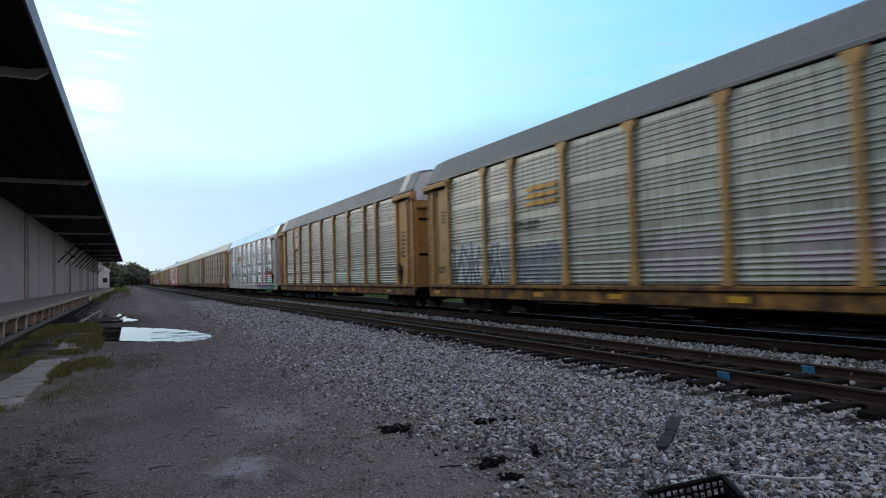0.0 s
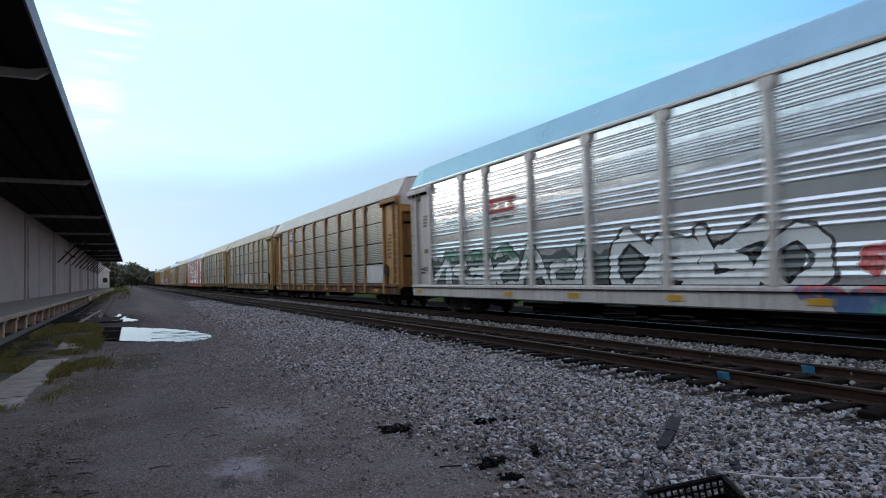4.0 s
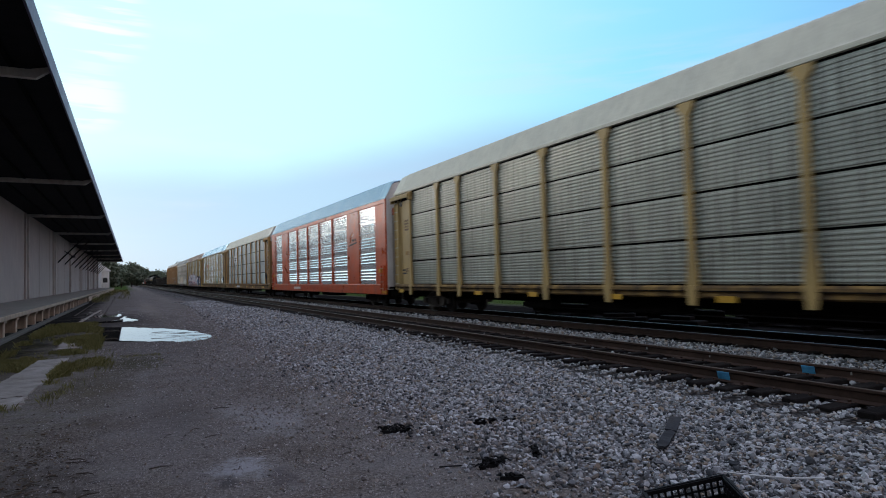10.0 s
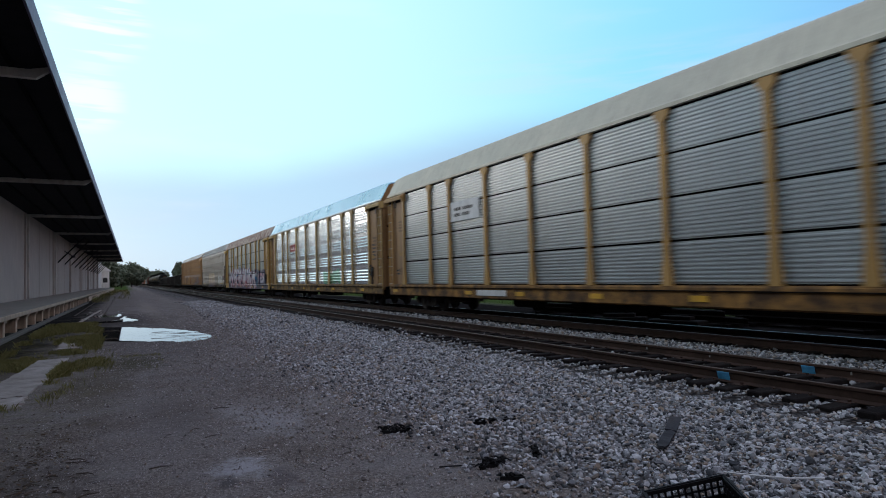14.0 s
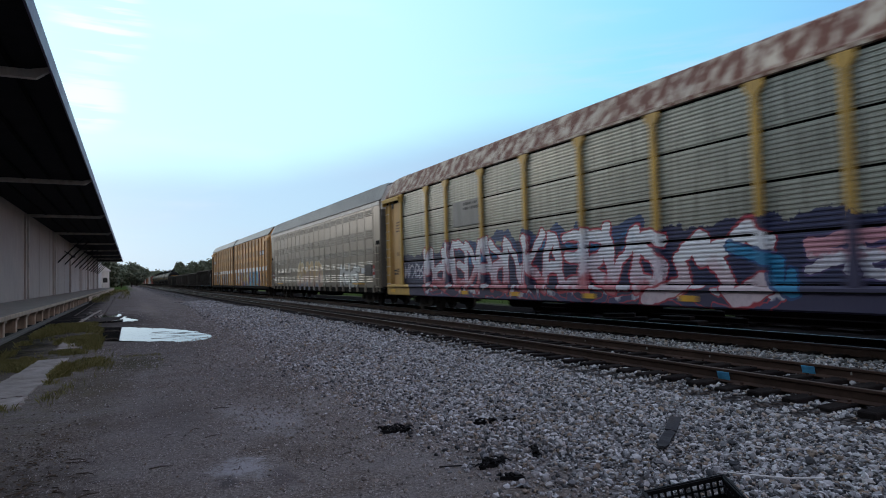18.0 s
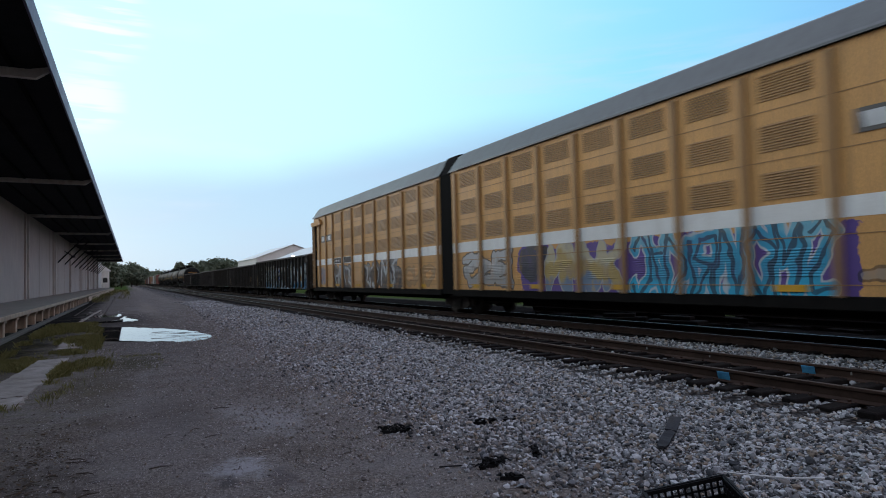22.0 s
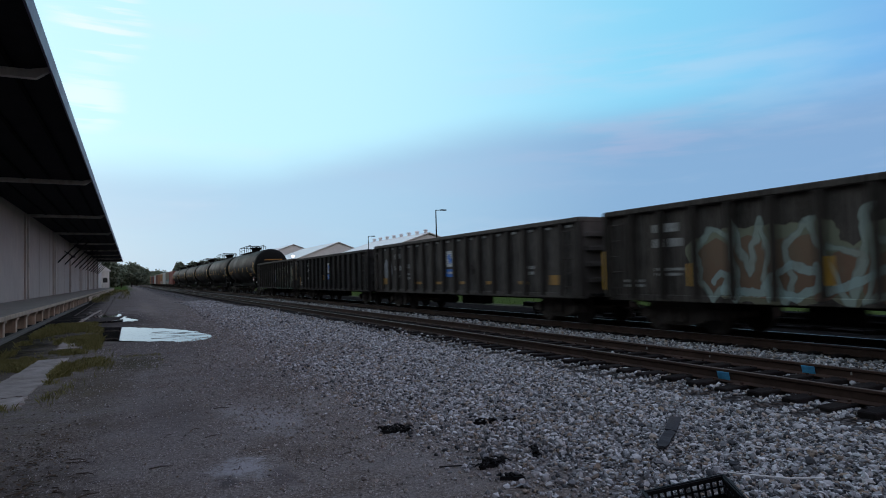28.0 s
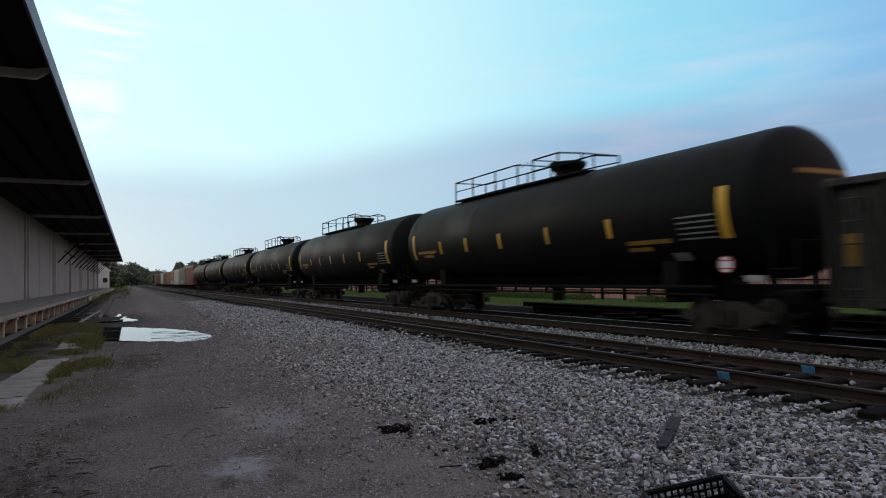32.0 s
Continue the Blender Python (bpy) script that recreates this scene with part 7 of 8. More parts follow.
    rows = [5.17 - w * i for i in range(9)] + [6.65, 8.12]
    rows = sorted([-y for y in rows] if front else rows, reverse=True)
    lv = shared(("louver", "L"), lambda: louver_shape(w * 0.62, 0.56, 10), DK)
    low_lv = shared(("louver", "L"), lambda: louver_shape(w * 0.62, 0.56, 10), T)
    for side in (0, 180):
        turn = pose(0, 0, 0, 0, 0, side)
        part("stripe", Shape().box(-1.506, -1.50, -half + 0.12, half - 0.12, 2.4, 2.78).mesh("stripe", M["stripe_white"]), root, turn @ pose(0, off if side == 0 else -off, 0), "broad white stripe")
        for z in (1.18, 2.1, 3.66, 4.68):
            part("panel_seam", shared(("panel_seam", round(half, 2)), lambda: Shape().box(-1.508, -1.50, -half + 0.14, half - 0.14, -0.009, 0.009), DK), root, turn @ pose(0, off if side == 0 else -off, z), "dark horizontal seam")
        part("side_sill", Shape().box(-1.56, -1.48, -half + 0.05, half - 0.05, 0.72, 0.98, 0.02).mesh("side_sill", M["steel_dark"]), root, turn @ pose(0, off if side == 0 else -off, 0))
        for i, y in enumerate(rows):
            yy = y if side == 0 else -y
            part("side_post", shared("tan_post", lambda: Shape().box(-1.60, -1.50, -0.07, 0.07, 0.95, 5.5, 0.015), DK), root, turn @ pose(0, yy, 0))
            if side == 0 and i + 1 < len(rows) and y - rows[i + 1] > 1.7:
                for z in (1.35, 2.88, 3.85, 4.88):
                    part("louver", lv if z > 2 else low_lv, root, pose(-1.50, y - w / 2, z))
    s = -1 if front else 1
    ye = s * half + off
    part("corner_post", Shape().box(-1.56, -1.40, -0.3, 0.3, 0.95, 5.35, 0.02).mesh("corner_post", DK), root, pose(0, ye - s * 0.35, 0))
    # no recess is cut here; a black strip stands for its shade
    part("door_edge", Shape().box(-1.575, -1.50, -0.07, 0.07, 0.95, 5.0).mesh("door_edge", M["gap_black"]), root, pose(0, ye - s * 0.74, 0), "black strip for the shaded recess beside the end door")
    add_ladder("tall", 4.4, pose(-1.57, ye - s * 0.35, 0.9), DK, root, "steel rung ladder")
    part("end_door", Shape().box(-1.4, 1.4, -0.05, 0.05, 0.9, 4.95, 0.02).box(-0.5, 0.5, -0.08, 0.08, 1.0, 4.9, 0.02).mesh("end_door", DK), root, pose(0, ye - s * 0.2, 0), "brown end door")
    part("roof_end", Shape().prism([(-1.46, 4.95), (1.46, 4.95), (1.46, 5.5), (1.15, 6.1), (0.5, 6.32), (-0.5, 6.32), (-1.15, 6.1), (-1.46, 5.5)], 1, -0.05, 0.05).mesh("roof_end", T), root, pose(0, ye - s * 0.18, 0))
    part("door_track", Shape().prism([(-1.66, 5.05), (-1.50, 5.1), (-1.50, 5.36), (-1.68, 5.3)], 1, -1.1, 1.1).mesh("door_track", T), root, pose(0, ye - s * 1.1, 0))
    add_coupler(root, ye - s * 0.1, s)
    add_truck(root, ye - s * 2.6)
    if front:
        add_truck(root, half + off + 0.35)
        part("bellows", Shape().prism([(-1.5, 0.8), (-1.5, 5.6), (-1.12, 6.34), (-0.5, 6.45), (0.5, 6.45), (1.12, 6.34), (1.5, 5.6), (1.5, 0.8)], 1, half + off - 0.05, half + off + 0.95).mesh("bellows", M["gap_black"]), root, None, "black bellows between the units")
    yt = -6.7 if front else 6.68
    add_plate(root, yt - 1.12, yt + 1.12, 3.86, 4.3, mat("emblem_grey", (0.12, 0.11, 0.1), 0.6), "dark emblem panel", -1.505, "sign_panel")
    for k in range(3):
        y = yt + 0.72 - 0.72 * k
        bars = [[(y - 0.26, 3.94), (y + 0.22, 3.94), (y + 0.28, 4.22), (y - 0.20, 4.22)]]
        for bpts in bars:
            part("emblem_bar", Shape().prism(bpts, 0, -1.532, -1.526).mesh("emblem_bar", M["white_paint"]), root, None, "white emblem stroke")
    if not front:
        add_plate(root, 3.5, 4.95, 2.44, 2.76, M["black_paint"], "dark number panel", -1.508, "placard")
        add_plate(root, 1.68, 3.05, 2.44, 2.76, M["black_paint"], "dark number panel", -1.508, "placard")
        add_marks(root, 4.2, 2.5, 0.9, 0.18, 1, M["white_paint"], -1.53)
    for y in (-8, -4.2, 0.6, 4.4, 8.2):
        add_plate(root, y - 0.35, y + 0.35, 1.05, 1.18, M["yellow_paint"], "yellow reflective strip", -1.51)
    return root


articulated_unit(309.8, 331.1, True)
articulated_unit(331.1, 352.0, False)


def gondola(y0, y1, label, paint_rows, posts, blue_y, tone, top=3.08, strips=None, stencils=None, sign="", strip_paint="ochre_paint", tabs=False, blocks=()):
    """Open scrap car: ribbed steel sides, rim, ends with ribs."""
    root = begin_car("gondola_car", y0, y1, label, "gondola cars")
    L = y1 - y0 - 1.05
    half = L / 2
    S = mat("gondola_steel", dim(tone, 0.85), 0.7, 0, 0.5, 1.3, 25, 0.1, (0.075, 0.066, 0.06), 0.75, True, root, 0.06, 0.45)
    for block in blocks:
        paint_block(S, root, *block)
    for row in paint_rows or ():
        spray(S, root, *row)
    P = mat("gondola_post_steel", dim(tone, 0.5), 0.75, 0, 0.3, 1.2, 25, 0.1, (0.05, 0.042, 0.037), 0.5, True, root, 0.05)
    z0 = 0.86
    for s in (-1, 1):
        part("side_wall", Shape().box(-0.03, 0.03, -half, half, z0, top - 0.1).mesh("side_wall", S), root, pose(1.48 * s, 0, 0), "dark steel side")
        part("top_rim", Shape().box(-0.15, 0.15, -half - 0.02, half + 0.02, top - 0.12, top + 0.02, 0.02).mesh("top_rim", S), root, pose(1.50 * s, 0, 0), "steel rim")
        part("side_sill", Shape().box(-0.06, 0.06, -half, half, z0 - 0.08, z0 + 0.08, 0.015).mesh("side_sill", S), root, pose(1.50 * s, 0, 0))
        w = (L - 3.8) / (posts - 3)
        edges = [half - 0.06, -half + 0.06] + [blue_y + w * (i + 0.5) for i in range(-posts, posts) if abs(blue_y + w * (i + 0.5)) < half - 0.75]
        for y in edges:
            o = [(-0.07, 0), (0.07, 0), (0.07, top - 0.9), (0.05, top - z0 - 0.12), (-0.05, top - z0 - 0.12), (-0.07, top - 0.9)]
            part("side_post", shared(("gondola_post", y0), lambda: Shape().prism(o, 0, -0.15, 0.0), P), root, pose(-1.505, y, z0) if s < 0 else pose(1.505, y, z0, 0, 0, 180))
        e = Shape().box(-1.46, 1.46, -0.03, 0.03, z0, top - 0.08)
        for z in (1.3, 1.75, 2.2, 2.6):
            e.box(-1.44, 1.44, 0.03, 0.14, z - 0.07, z + 0.07, 0.02)
        part("end_wall", e.mesh("end_wall", S), root, pose(0, s * (half - 0.03), 0, 0, 0, 0 if s > 0 else 180), "ribbed end wall")
        part("end_rim", Shape().box(-1.5, 1.5, -0.06, 0.06, top - 0.12, top + 0.018, 0.02).mesh("end_rim", S), root, pose(0, s * (half - 0.05), 0))
        part("end_platform", Shape().box(-1.3, 1.3, 0, 0.35, 0.85, 0.92).mesh("end_platform", M["steel_dark"]), root, pose(0, s * half, 0, 0, 0, 0 if s > 0 else 180))
        add_coupler(root, s * (half - 0.15), s)
        add_truck(root, s * (half - 1.9))
        add_ladder("gondola", 1.9, pose(-1.62, s * (half - 0.5), z0), S, root, "rung ladder", 0.42, 0.4, M["truck"])
    part("floor", Shape().box(-1.45, 1.45, -half + 0.05, half - 0.05, z0 - 0.05, z0 + 0.05).mesh("floor", S), root)
    part("scrap_load", scrap_load(half, int(y0)).mesh("scrap_load", M["truck"]), root, None, "dark heap of scrap inside")
    part("centre_sill", Shape().box(-0.3, 0.3, -half, half, 0.66, z0 - 0.05, 0.02).box(-0.95, -0.5, -1.6, 0.2, 0.42, 0.75, 0.04).tube((-0.7, 1.2, 0.55), (-0.7, 2.3, 0.55), 0.17, 10).mesh("centre_sill", M["steel_dark"]), root)
    faded = sign == "faded"
    blue = mat("faded_sign_blue", (0.035, 0.06, 0.19), 0.7, 0, 0.3, 4, 30, 0.05, GRIME, 0.6) if faded else M["sign_blue"]
    pale = M["grey_paint"] if faded else M["white_paint"]
    lo = 1.31 if faded else 1.47
    mid = lo + (0.55 if faded else 0.31)
    add_plate(root, blue_y - 0.34, blue_y + 0.34, lo, mid, blue, "blue company panel", -1.515, "sign_panel")
    if faded:
        badge = add_plate(root, blue_y - 0.37, blue_y + 0.37, mid + 0.04, 2.34, pale, "white company panel with blue scrawl", -1.513, "sign_panel")
        part("sign_stripe", Shape().box(-0.006, 0, -0.1, 0.18, -0.05, 0.1).box(-0.006, 0, -0.2, 0.06, -0.14, -0.07).mesh("sign_stripe", blue), badge, pose(-1.535, blue_y, 2.1))
        for k in range(3):
            add_marks(root, blue_y, lo + 0.06 + 0.16 * k, 0.6, 0.1, 1, pale, -1.538)
    else:
        badge = add_plate(root, blue_y - 0.31, blue_y + 0.31, 1.87, 2.5, M["grey_paint"], "grey company panel with white stripes and blue mark", -1.513, "sign_panel")
        for k in range(9):
            part("sign_stripe", shared("sign_stripe", lambda: Shape().box(-0.006, 0, -0.3, 0.3, -0.02, 0.02), M["white_paint"]), badge, pose(-1.535, blue_y, 1.91 + 0.069 * k))
        part("sign_mark", shared("sign_mark", lambda: Shape().prism([(-0.16, -0.16), (0.05, -0.2), (0.06, -0.04), (0.15, 0.0), (0.16, 0.14), (-0.06, 0.2), (-0.07, 0.05), (-0.17, 0.0)], 0, -0.004, 0.0), M["sign_blue"]), badge, pose(-1.543, blue_y, 2.18))
        add_marks(root, blue_y, 1.55, 0.5, 0.16, 1, M["white_paint"], -1.538)
    for y, z, w_, h_, rows in stencils or [(half - 2.55, 1.92, 0.98, 0.8, 2), (half - 2.55, 1.42, 0.9, 0.3, 1), (half - 1.0, 1.05, 0.7, 0.3, 2)]:
        add_marks(root, y, z, w_, h_, rows, M["grey_paint"], -1.512)
    for y, z, w_, h_ in strips or [(half - 0.3, 1.0, 0.18, 0.9)] + [(y, 1.4, 0.18, 0.45) for y in (half - 3.9, blue_y + 1.25, blue_y - 2.1, -half + 2.4)]:
        add_plate(root, y - w_ / 2, y + w_ / 2, z, z + h_, M[strip_paint], "dull ochre reflective strip" if strip_paint == "ochre_paint" else "yellow reflective strip", -1.515)
    if tabs:
        for y in edges[2:]:
            add_plate(root, y - 0.16, y - 0.42, top - 0.24, top - 0.16, M["grey_paint"], "pale tie-down tab under the rim", -1.515, "tie_tab")
    return root


def scrap_load(half, seed):
    rng = random.Random(seed)
    s = Shape()
    for k in range(60):
        y = rng.uniform(-half + 0.6, half - 0.6)
        x = rng.uniform(-1.1, 1.1)
        z = rng.uniform(1.0, 2.0)
        a = rng.uniform(0, 3)
        s.tube((x, y, z), (x + 0.5 * math.cos(a), y + 0.5 * math.sin(a), z + rng.uniform(-0.2, 0.4)), rng.uniform(0.08, 0.25), 6)
    return s


PALE_BLUE = [(0.10, 0.22, 0.32), (0.36, 0.42, 0.44), (0.44, 0.48, 0.48), (0.40, 0.36, 0.26)]
gondola(352.0, 372.8, "dark gondola car with pale blue and white graffiti", [(["double", "kick", "comb", "crown", "arch", "fork"], 6.0, 0.1, 0.82, 2.65, PALE_BLUE, (0.12, 0.17, 0.2), 0.12, 0.04, 31.0), (["crown", "hook", "zig", "fork"], -0.7, -4.6, 0.82, 2.6, PALE_BLUE, (0.2, 0.26, 0.3), 0.14, 0.05, 37.0), (["ring"], -1.2, -2.35, 0.9, 2.4, [(0.012, 0.012, 0.014)], (0.34, 0.41, 0.44), 0.2, 0.06, 38.0), (["ring"], -2.65, -3.9, 0.9, 2.5, [(0.012, 0.012, 0.014)], (0.34, 0.41, 0.44), 0.2, 0.06, 38.4),
                                                                                   (["hook", "arch", "snake", "kick"], -4.6, -9.2, 0.85, 2.55, [(0.05, 0.2, 0.36), (0.42, 0.45, 0.45), (0.5, 0.52, 0.5)], (0.12, 0.17, 0.2), 0.12, 0.05, 39.0)], 18, -0.3, (0.05, 0.045, 0.04), 3.24)
gondola(372.8, 390.3, "dark brown gondola car with blue company panel", None, 16, -1.35, (0.06, 0.054, 0.049))
gondola(390.3, 406.0, "dark gondola car with teal and tan bubble graffiti",
        [(["flag", "comb", "kick", "arch", "ring"], 4.4, -0.4, 0.80, 2.35, [(0.13, 0.125, 0.085), (0.17, 0.18, 0.125)], (0.15, 0.15, 0.105), 0.21, 0.01, 33.0, None, 0.8),
         (["ring", "ring", "comb"], 4.3, 1.7, 0.95, 2.2, [(0.135, 0.078, 0.052)], (0.13, 0.08, 0.055), 0.2, 0.01, 33.2, None, 0.8),
         (["arch", "snake"], 1.5, -0.6, 0.85, 1.8, [(0.14, 0.075, 0.05)], (0.13, 0.08, 0.055), 0.24, 0.01, 33.9, None, 0.8),
         (["hook", "crown", "swoosh", "arch", "flag"], 4.4, -0.3, 0.85, 2.5, [(0.22, 0.27, 0.245)], (0.15, 0.18, 0.16), 0.025, 0.015, 33.4, None, 0.75),
         (["swoosh", "ring", "zig"], 4.0, 0.2, 0.85, 1.6, [(0.24, 0.32, 0.31)], (0.18, 0.23, 0.22), 0.09, 0.02, 33.7, None, 0.7),
         (["snake", "fork", "hook", "zig", "kick", "arch"], -0.8, -5.9, 0.8, 2.5, [(0.10, 0.22, 0.20), (0.24, 0.25, 0.20), (0.22, 0.16, 0.10)], (0.12, 0.14, 0.13), 0.14, 0.035, 34.0, None, 0.85)], 14, -1.05, (0.055, 0.048, 0.042),
        strips=[(7.43, 1.05, 0.2, 1.02), (4.53, 1.15, 0.18, 0.52), (1.38, 1.17, 0.24, 0.55), (-2.1, 1.17, 0.22, 0.5), (-5.2, 1.17, 0.22, 0.5)], strip_paint="yellow_paint",
        stencils=[(5.2, 2.36, 0.95, 0.36, 1), (5.2, 2.0, 0.95, 0.36, 1), (5.15, 1.37, 0.95, 0.24, 2), (6.3, 1.1, 0.8, 0.24, 2)])
gondola(406.0, 423.6, "dark gondola car with streaked sides", [(["hook", "ring"], 7.2, 6.35, 1.45, 2.35, [(0.30, 0.31, 0.33)], (0.2, 0.2, 0.21), 0.2, 0.04, 34.6, None, 0.6)], 16, 0.0, (0.078, 0.07, 0.064),
        strips=[(7.08, 1.17, 0.42, 0.3)] + [(3.06 - 2.06 * k, 1.18, 0.58, 0.11) for k in range(5)] + [(-6.88, 1.16, 0.48, 0.3)],
        stencils=[(5.4, 2.28, 0.95, 0.42, 1), (5.4, 1.74, 0.9, 0.38, 1), (5.4, 1.42, 0.5, 0.26, 1), (4.23, 1.82, 0.5, 0.34, 1), (4.23, 1.36, 0.5, 0.36, 2), (-5.58, 1.45, 0.54, 0.36, 2)], tabs=True)
gondola(423.6, 440.2, "near-black gondola car with blue and white panels", None, 15, -0.22, (0.034, 0.033, 0.032), 3.0,
        strips=[(7.2, 1.1, 0.14, 0.6), (3.6, 1.45, 0.1, 0.3), (1.0, 1.45, 0.1, 0.3), (-2.3, 1.4, 0.12, 0.3), (-5.6, 1.35, 0.14, 0.35)])
RAGS = (0.36, 0.35, 0.30)
gondola(440.2, 455.95, "dark gondola car with faded olive graffiti",
        [(["comb", "flag", "arch", "kick", "double", "crown"], 5.1, 0.1, 1.0, 2.35, [(0.10, 0.095, 0.09), (0.15, 0.145, 0.14)], (0.24, 0.235, 0.22), 0.15, 0.02, 35.0, None, 0.75),
         (["zig", "kick", "fork", "hook", "snake", "ring", "arch"], 5.1, 0.1, 1.0, 2.4, [(0.05, 0.048, 0.045)], (0.07, 0.068, 0.065), 0.05, 0.015, 35.3, None, 0.75),
         (["flag", "comb", "arch", "double", "kick", "ring"], -1.0, -6.6, 1.0, 2.55, [(0.15, 0.16, 0.125), (0.22, 0.23, 0.175), (0.25, 0.26, 0.195)], RAGS, 0.155, 0.022, 36.0, None, 0.85),
         (["zig", "kick", "fork", "hook", "ring", "arch"], -1.3, -6.4, 1.15, 2.2, [(0.045, 0.045, 0.04), (0.09, 0.095, 0.08)], (0.07, 0.075, 0.06), 0.075, 0.02, 36.2, None, 0.75),
         (["swoosh", "ring"], -1.4, -4.2, 1.3, 1.9, [(0.22, 0.14, 0.05)], (0.16, 0.12, 0.06), 0.1, 0.02, 36.8, None, 0.6),
         (["snake", "comb"], -6.7, -7.35, 1.45, 2.85, [(0.30, 0.29, 0.26)], (0.14, 0.13, 0.11), 0.03, 0.02, 36.7, None, 0.7),
         (["ring"], -7.15, -7.55, 1.5, 2.6, [(0.20, 0.115, 0.04)], (0.16, 0.1, 0.05), 0.09, 0.02, 36.9, None, 0.5)], 15, -0.55, (0.05, 0.046, 0.042),
        strips=[(4.53, 1.4, 0.3, 0.38), (-1.6, 1.5, 0.26, 0.3), (7.0, 1.5, 0.3, 0.6)], sign="faded",
        stencils=[(5.95, 2.38, 0.9, 0.4, 1), (5.95, 1.88, 0.9, 0.4, 1), (5.95, 1.2, 0.8, 0.5, 3), (-5.85, 1.34, 0.55, 0.14, 1)],
        blocks=[(-6.3, -0.9, 0.8, 1.3, (0.03, 0.08, 0.058), 0.75)])


DISH = 0.7


def tank_car(y0, y1, label, lead=False):
    root = begin_car("tank_car", y0, y1, label, "tank cars")
    L = y1 - y0 - 1.5
    half, R, cz = L / 2, 1.67, 2.95

    def dome(r):
        return -half - 0.27 + DISH * (1 - math.sqrt(max(0.0, 1 - (r / R) ** 2)))
    prof = [(dome(R * r), max(0.02, R * r)) for r in (0.0, 0.2, 0.38, 0.55, 0.7, 0.82, 0.9, 0.955, 0.985, 1.0)]
    prof += [(-y, r) for y, r in prof[::-1]]
    tank = part("tank", shared(("tank", round(L, 1)), lambda: Shape().lathe_y(prof, 48, 0, cz), TANKP, True), root, None, "black painted tank shell")
    for y in (-half + 0.8, half - 0.8, -half * 0.33, half * 0.33):
        part("weld_ring", shared("weld_ring", lambda: Shape().lathe_y([(-0.03, R - 0.02), (-0.03, R + 0.008), (0.03, R + 0.008), (0.03, R - 0.02)], 48, 0, cz), TANKP, True), tank, pose(0, y, 0))
    part("manway", Shape().tube((0, 0, cz + R - 0.1), (0, 0, cz + R + 0.22), 0.42, 16).tube((0, 0, cz + R + 0.22), (0, 0, cz + R + 0.42), 0.45, 16, 0.62).tube((0, 0, cz + R + 0.42), (0, 0, cz + R + 0.5), 0.62, 16).mesh("manway", TANKP), root, pose(0, -0.75, 0), "domed manway")
    top = cz + R
    pf = Shape().box(-0.75, 0.75, -2.5, 5.9, top - 0.06, top)
    part("platform", pf.mesh("platform", M["steel_dark"]), root, None, "walkway round the manway")

    def bar(p, q, r):
        part("handrail", Shape().tube(p, q, r, 6).mesh("handrail", M["steel_dark"]), root, None, "dark pipe handrail")
    for x in (-0.72, 0.72):
        for y, z in ((5.85, 0.73), (4.4, 0.73), (2.66, 0.73), (1.15, 0.73), (0.2, 0.73), (-1.2, 0.73), (-2.4, 0.5)):
            bar((x, y, top - 0.2), (x, y, top + z), 0.03)
        bar((x, 5.85, top + 0.73), (x, 1.15, top + 0.73), 0.026)
        bar((x, 5.85, top + 0.36), (x, 2.66, top + 0.36), 0.02)
        bar((x, 0.2, top + 0.73), (x, -1.2, top + 0.73), 0.026)
        bar((x, -1.2, top + 0.73), (x, -2.4, top + 0.5), 0.026)
        bar((x, 0.2, top + 0.36), (x, -2.4, top + 0.3), 0.02)
        for k in range(3):
            bar((x, 1.15 - 0.32 * k, top + 0.7 - 0.12 * (k % 2)), (x, 0.83 - 0.32 * k, top + 0.58 + 0.12 * (k % 2)), 0.008)
    for y, z in ((5.85, 0.73), (1.15, 0.73), (0.2, 0.73), (-2.4, 0.5)):
        bar((-0.72, y, top + z), (0.72, y, top + z), 0.022)
    for s in (-1, 1):
        part("stub_sill", Shape().box(-0.35, 0.35, s * (half + 0.3) - 1.6, s * (half + 0.3) + 1.6, 0.72, 1.15, 0.02).box(-1.25, 1.25, s * (half - 2.0) - 0.25, s * (half - 2.0) + 0.25, 0.75, 1.75, 0.03).mesh("stub_sill", M["steel_dark"]), root, pose(0, -s * 0.9, 0))
        part("end_platform", Shape().box(-1.4, 1.4, -0.35, 0.35, 1.0, 1.06).box(-1.4, -1.36, -0.3, -0.26, 0.45, 2.1).box(-1.4, -1.36, 0.26, 0.3, 0.45, 2.1).tube((-1.4, -0.28, 1.5), (-1.4, 0.28, 1.5), 0.02, 6).tube((-1.4, -0.28, 2.05), (1.4, -0.28, 2.05), 0.02, 6).mesh("end_platform", M["steel_dark"]), root, pose(0, s * (half + 0.25), 0))
        add_coupler(root, s * (half - 0.0), s)
        add_truck(root, s * (half - 1.5))
        add_plate(root, s * (half - 0.4) - 0.25, s * (half - 0.4) + 0.25, 1.25, 1.38, M["grey_paint"], "pale end plate", -1.42, "placard")
    part("side_pipe", Shape().tube((-1.3, -half + 1.5, 1.12), (-1.3, half - 1.5, 1.12), 0.05, 8).tube((-1.3, -half + 1.5, 0.95), (-1.3, half - 1.5, 0.95), 0.03, 6).mesh("side_pipe", M["steel_dark"]), root, None, "long safety rail under the tank")
    part("bottom_keel", Shape().prism([(-0.75, 1.42), (-0.5, 1.14), (0.5, 1.14), (0.75, 1.42)], 1, -half + 2.2, half - 2.2).mesh("bottom_keel", TANKP), root, None, "black keel under the shell")
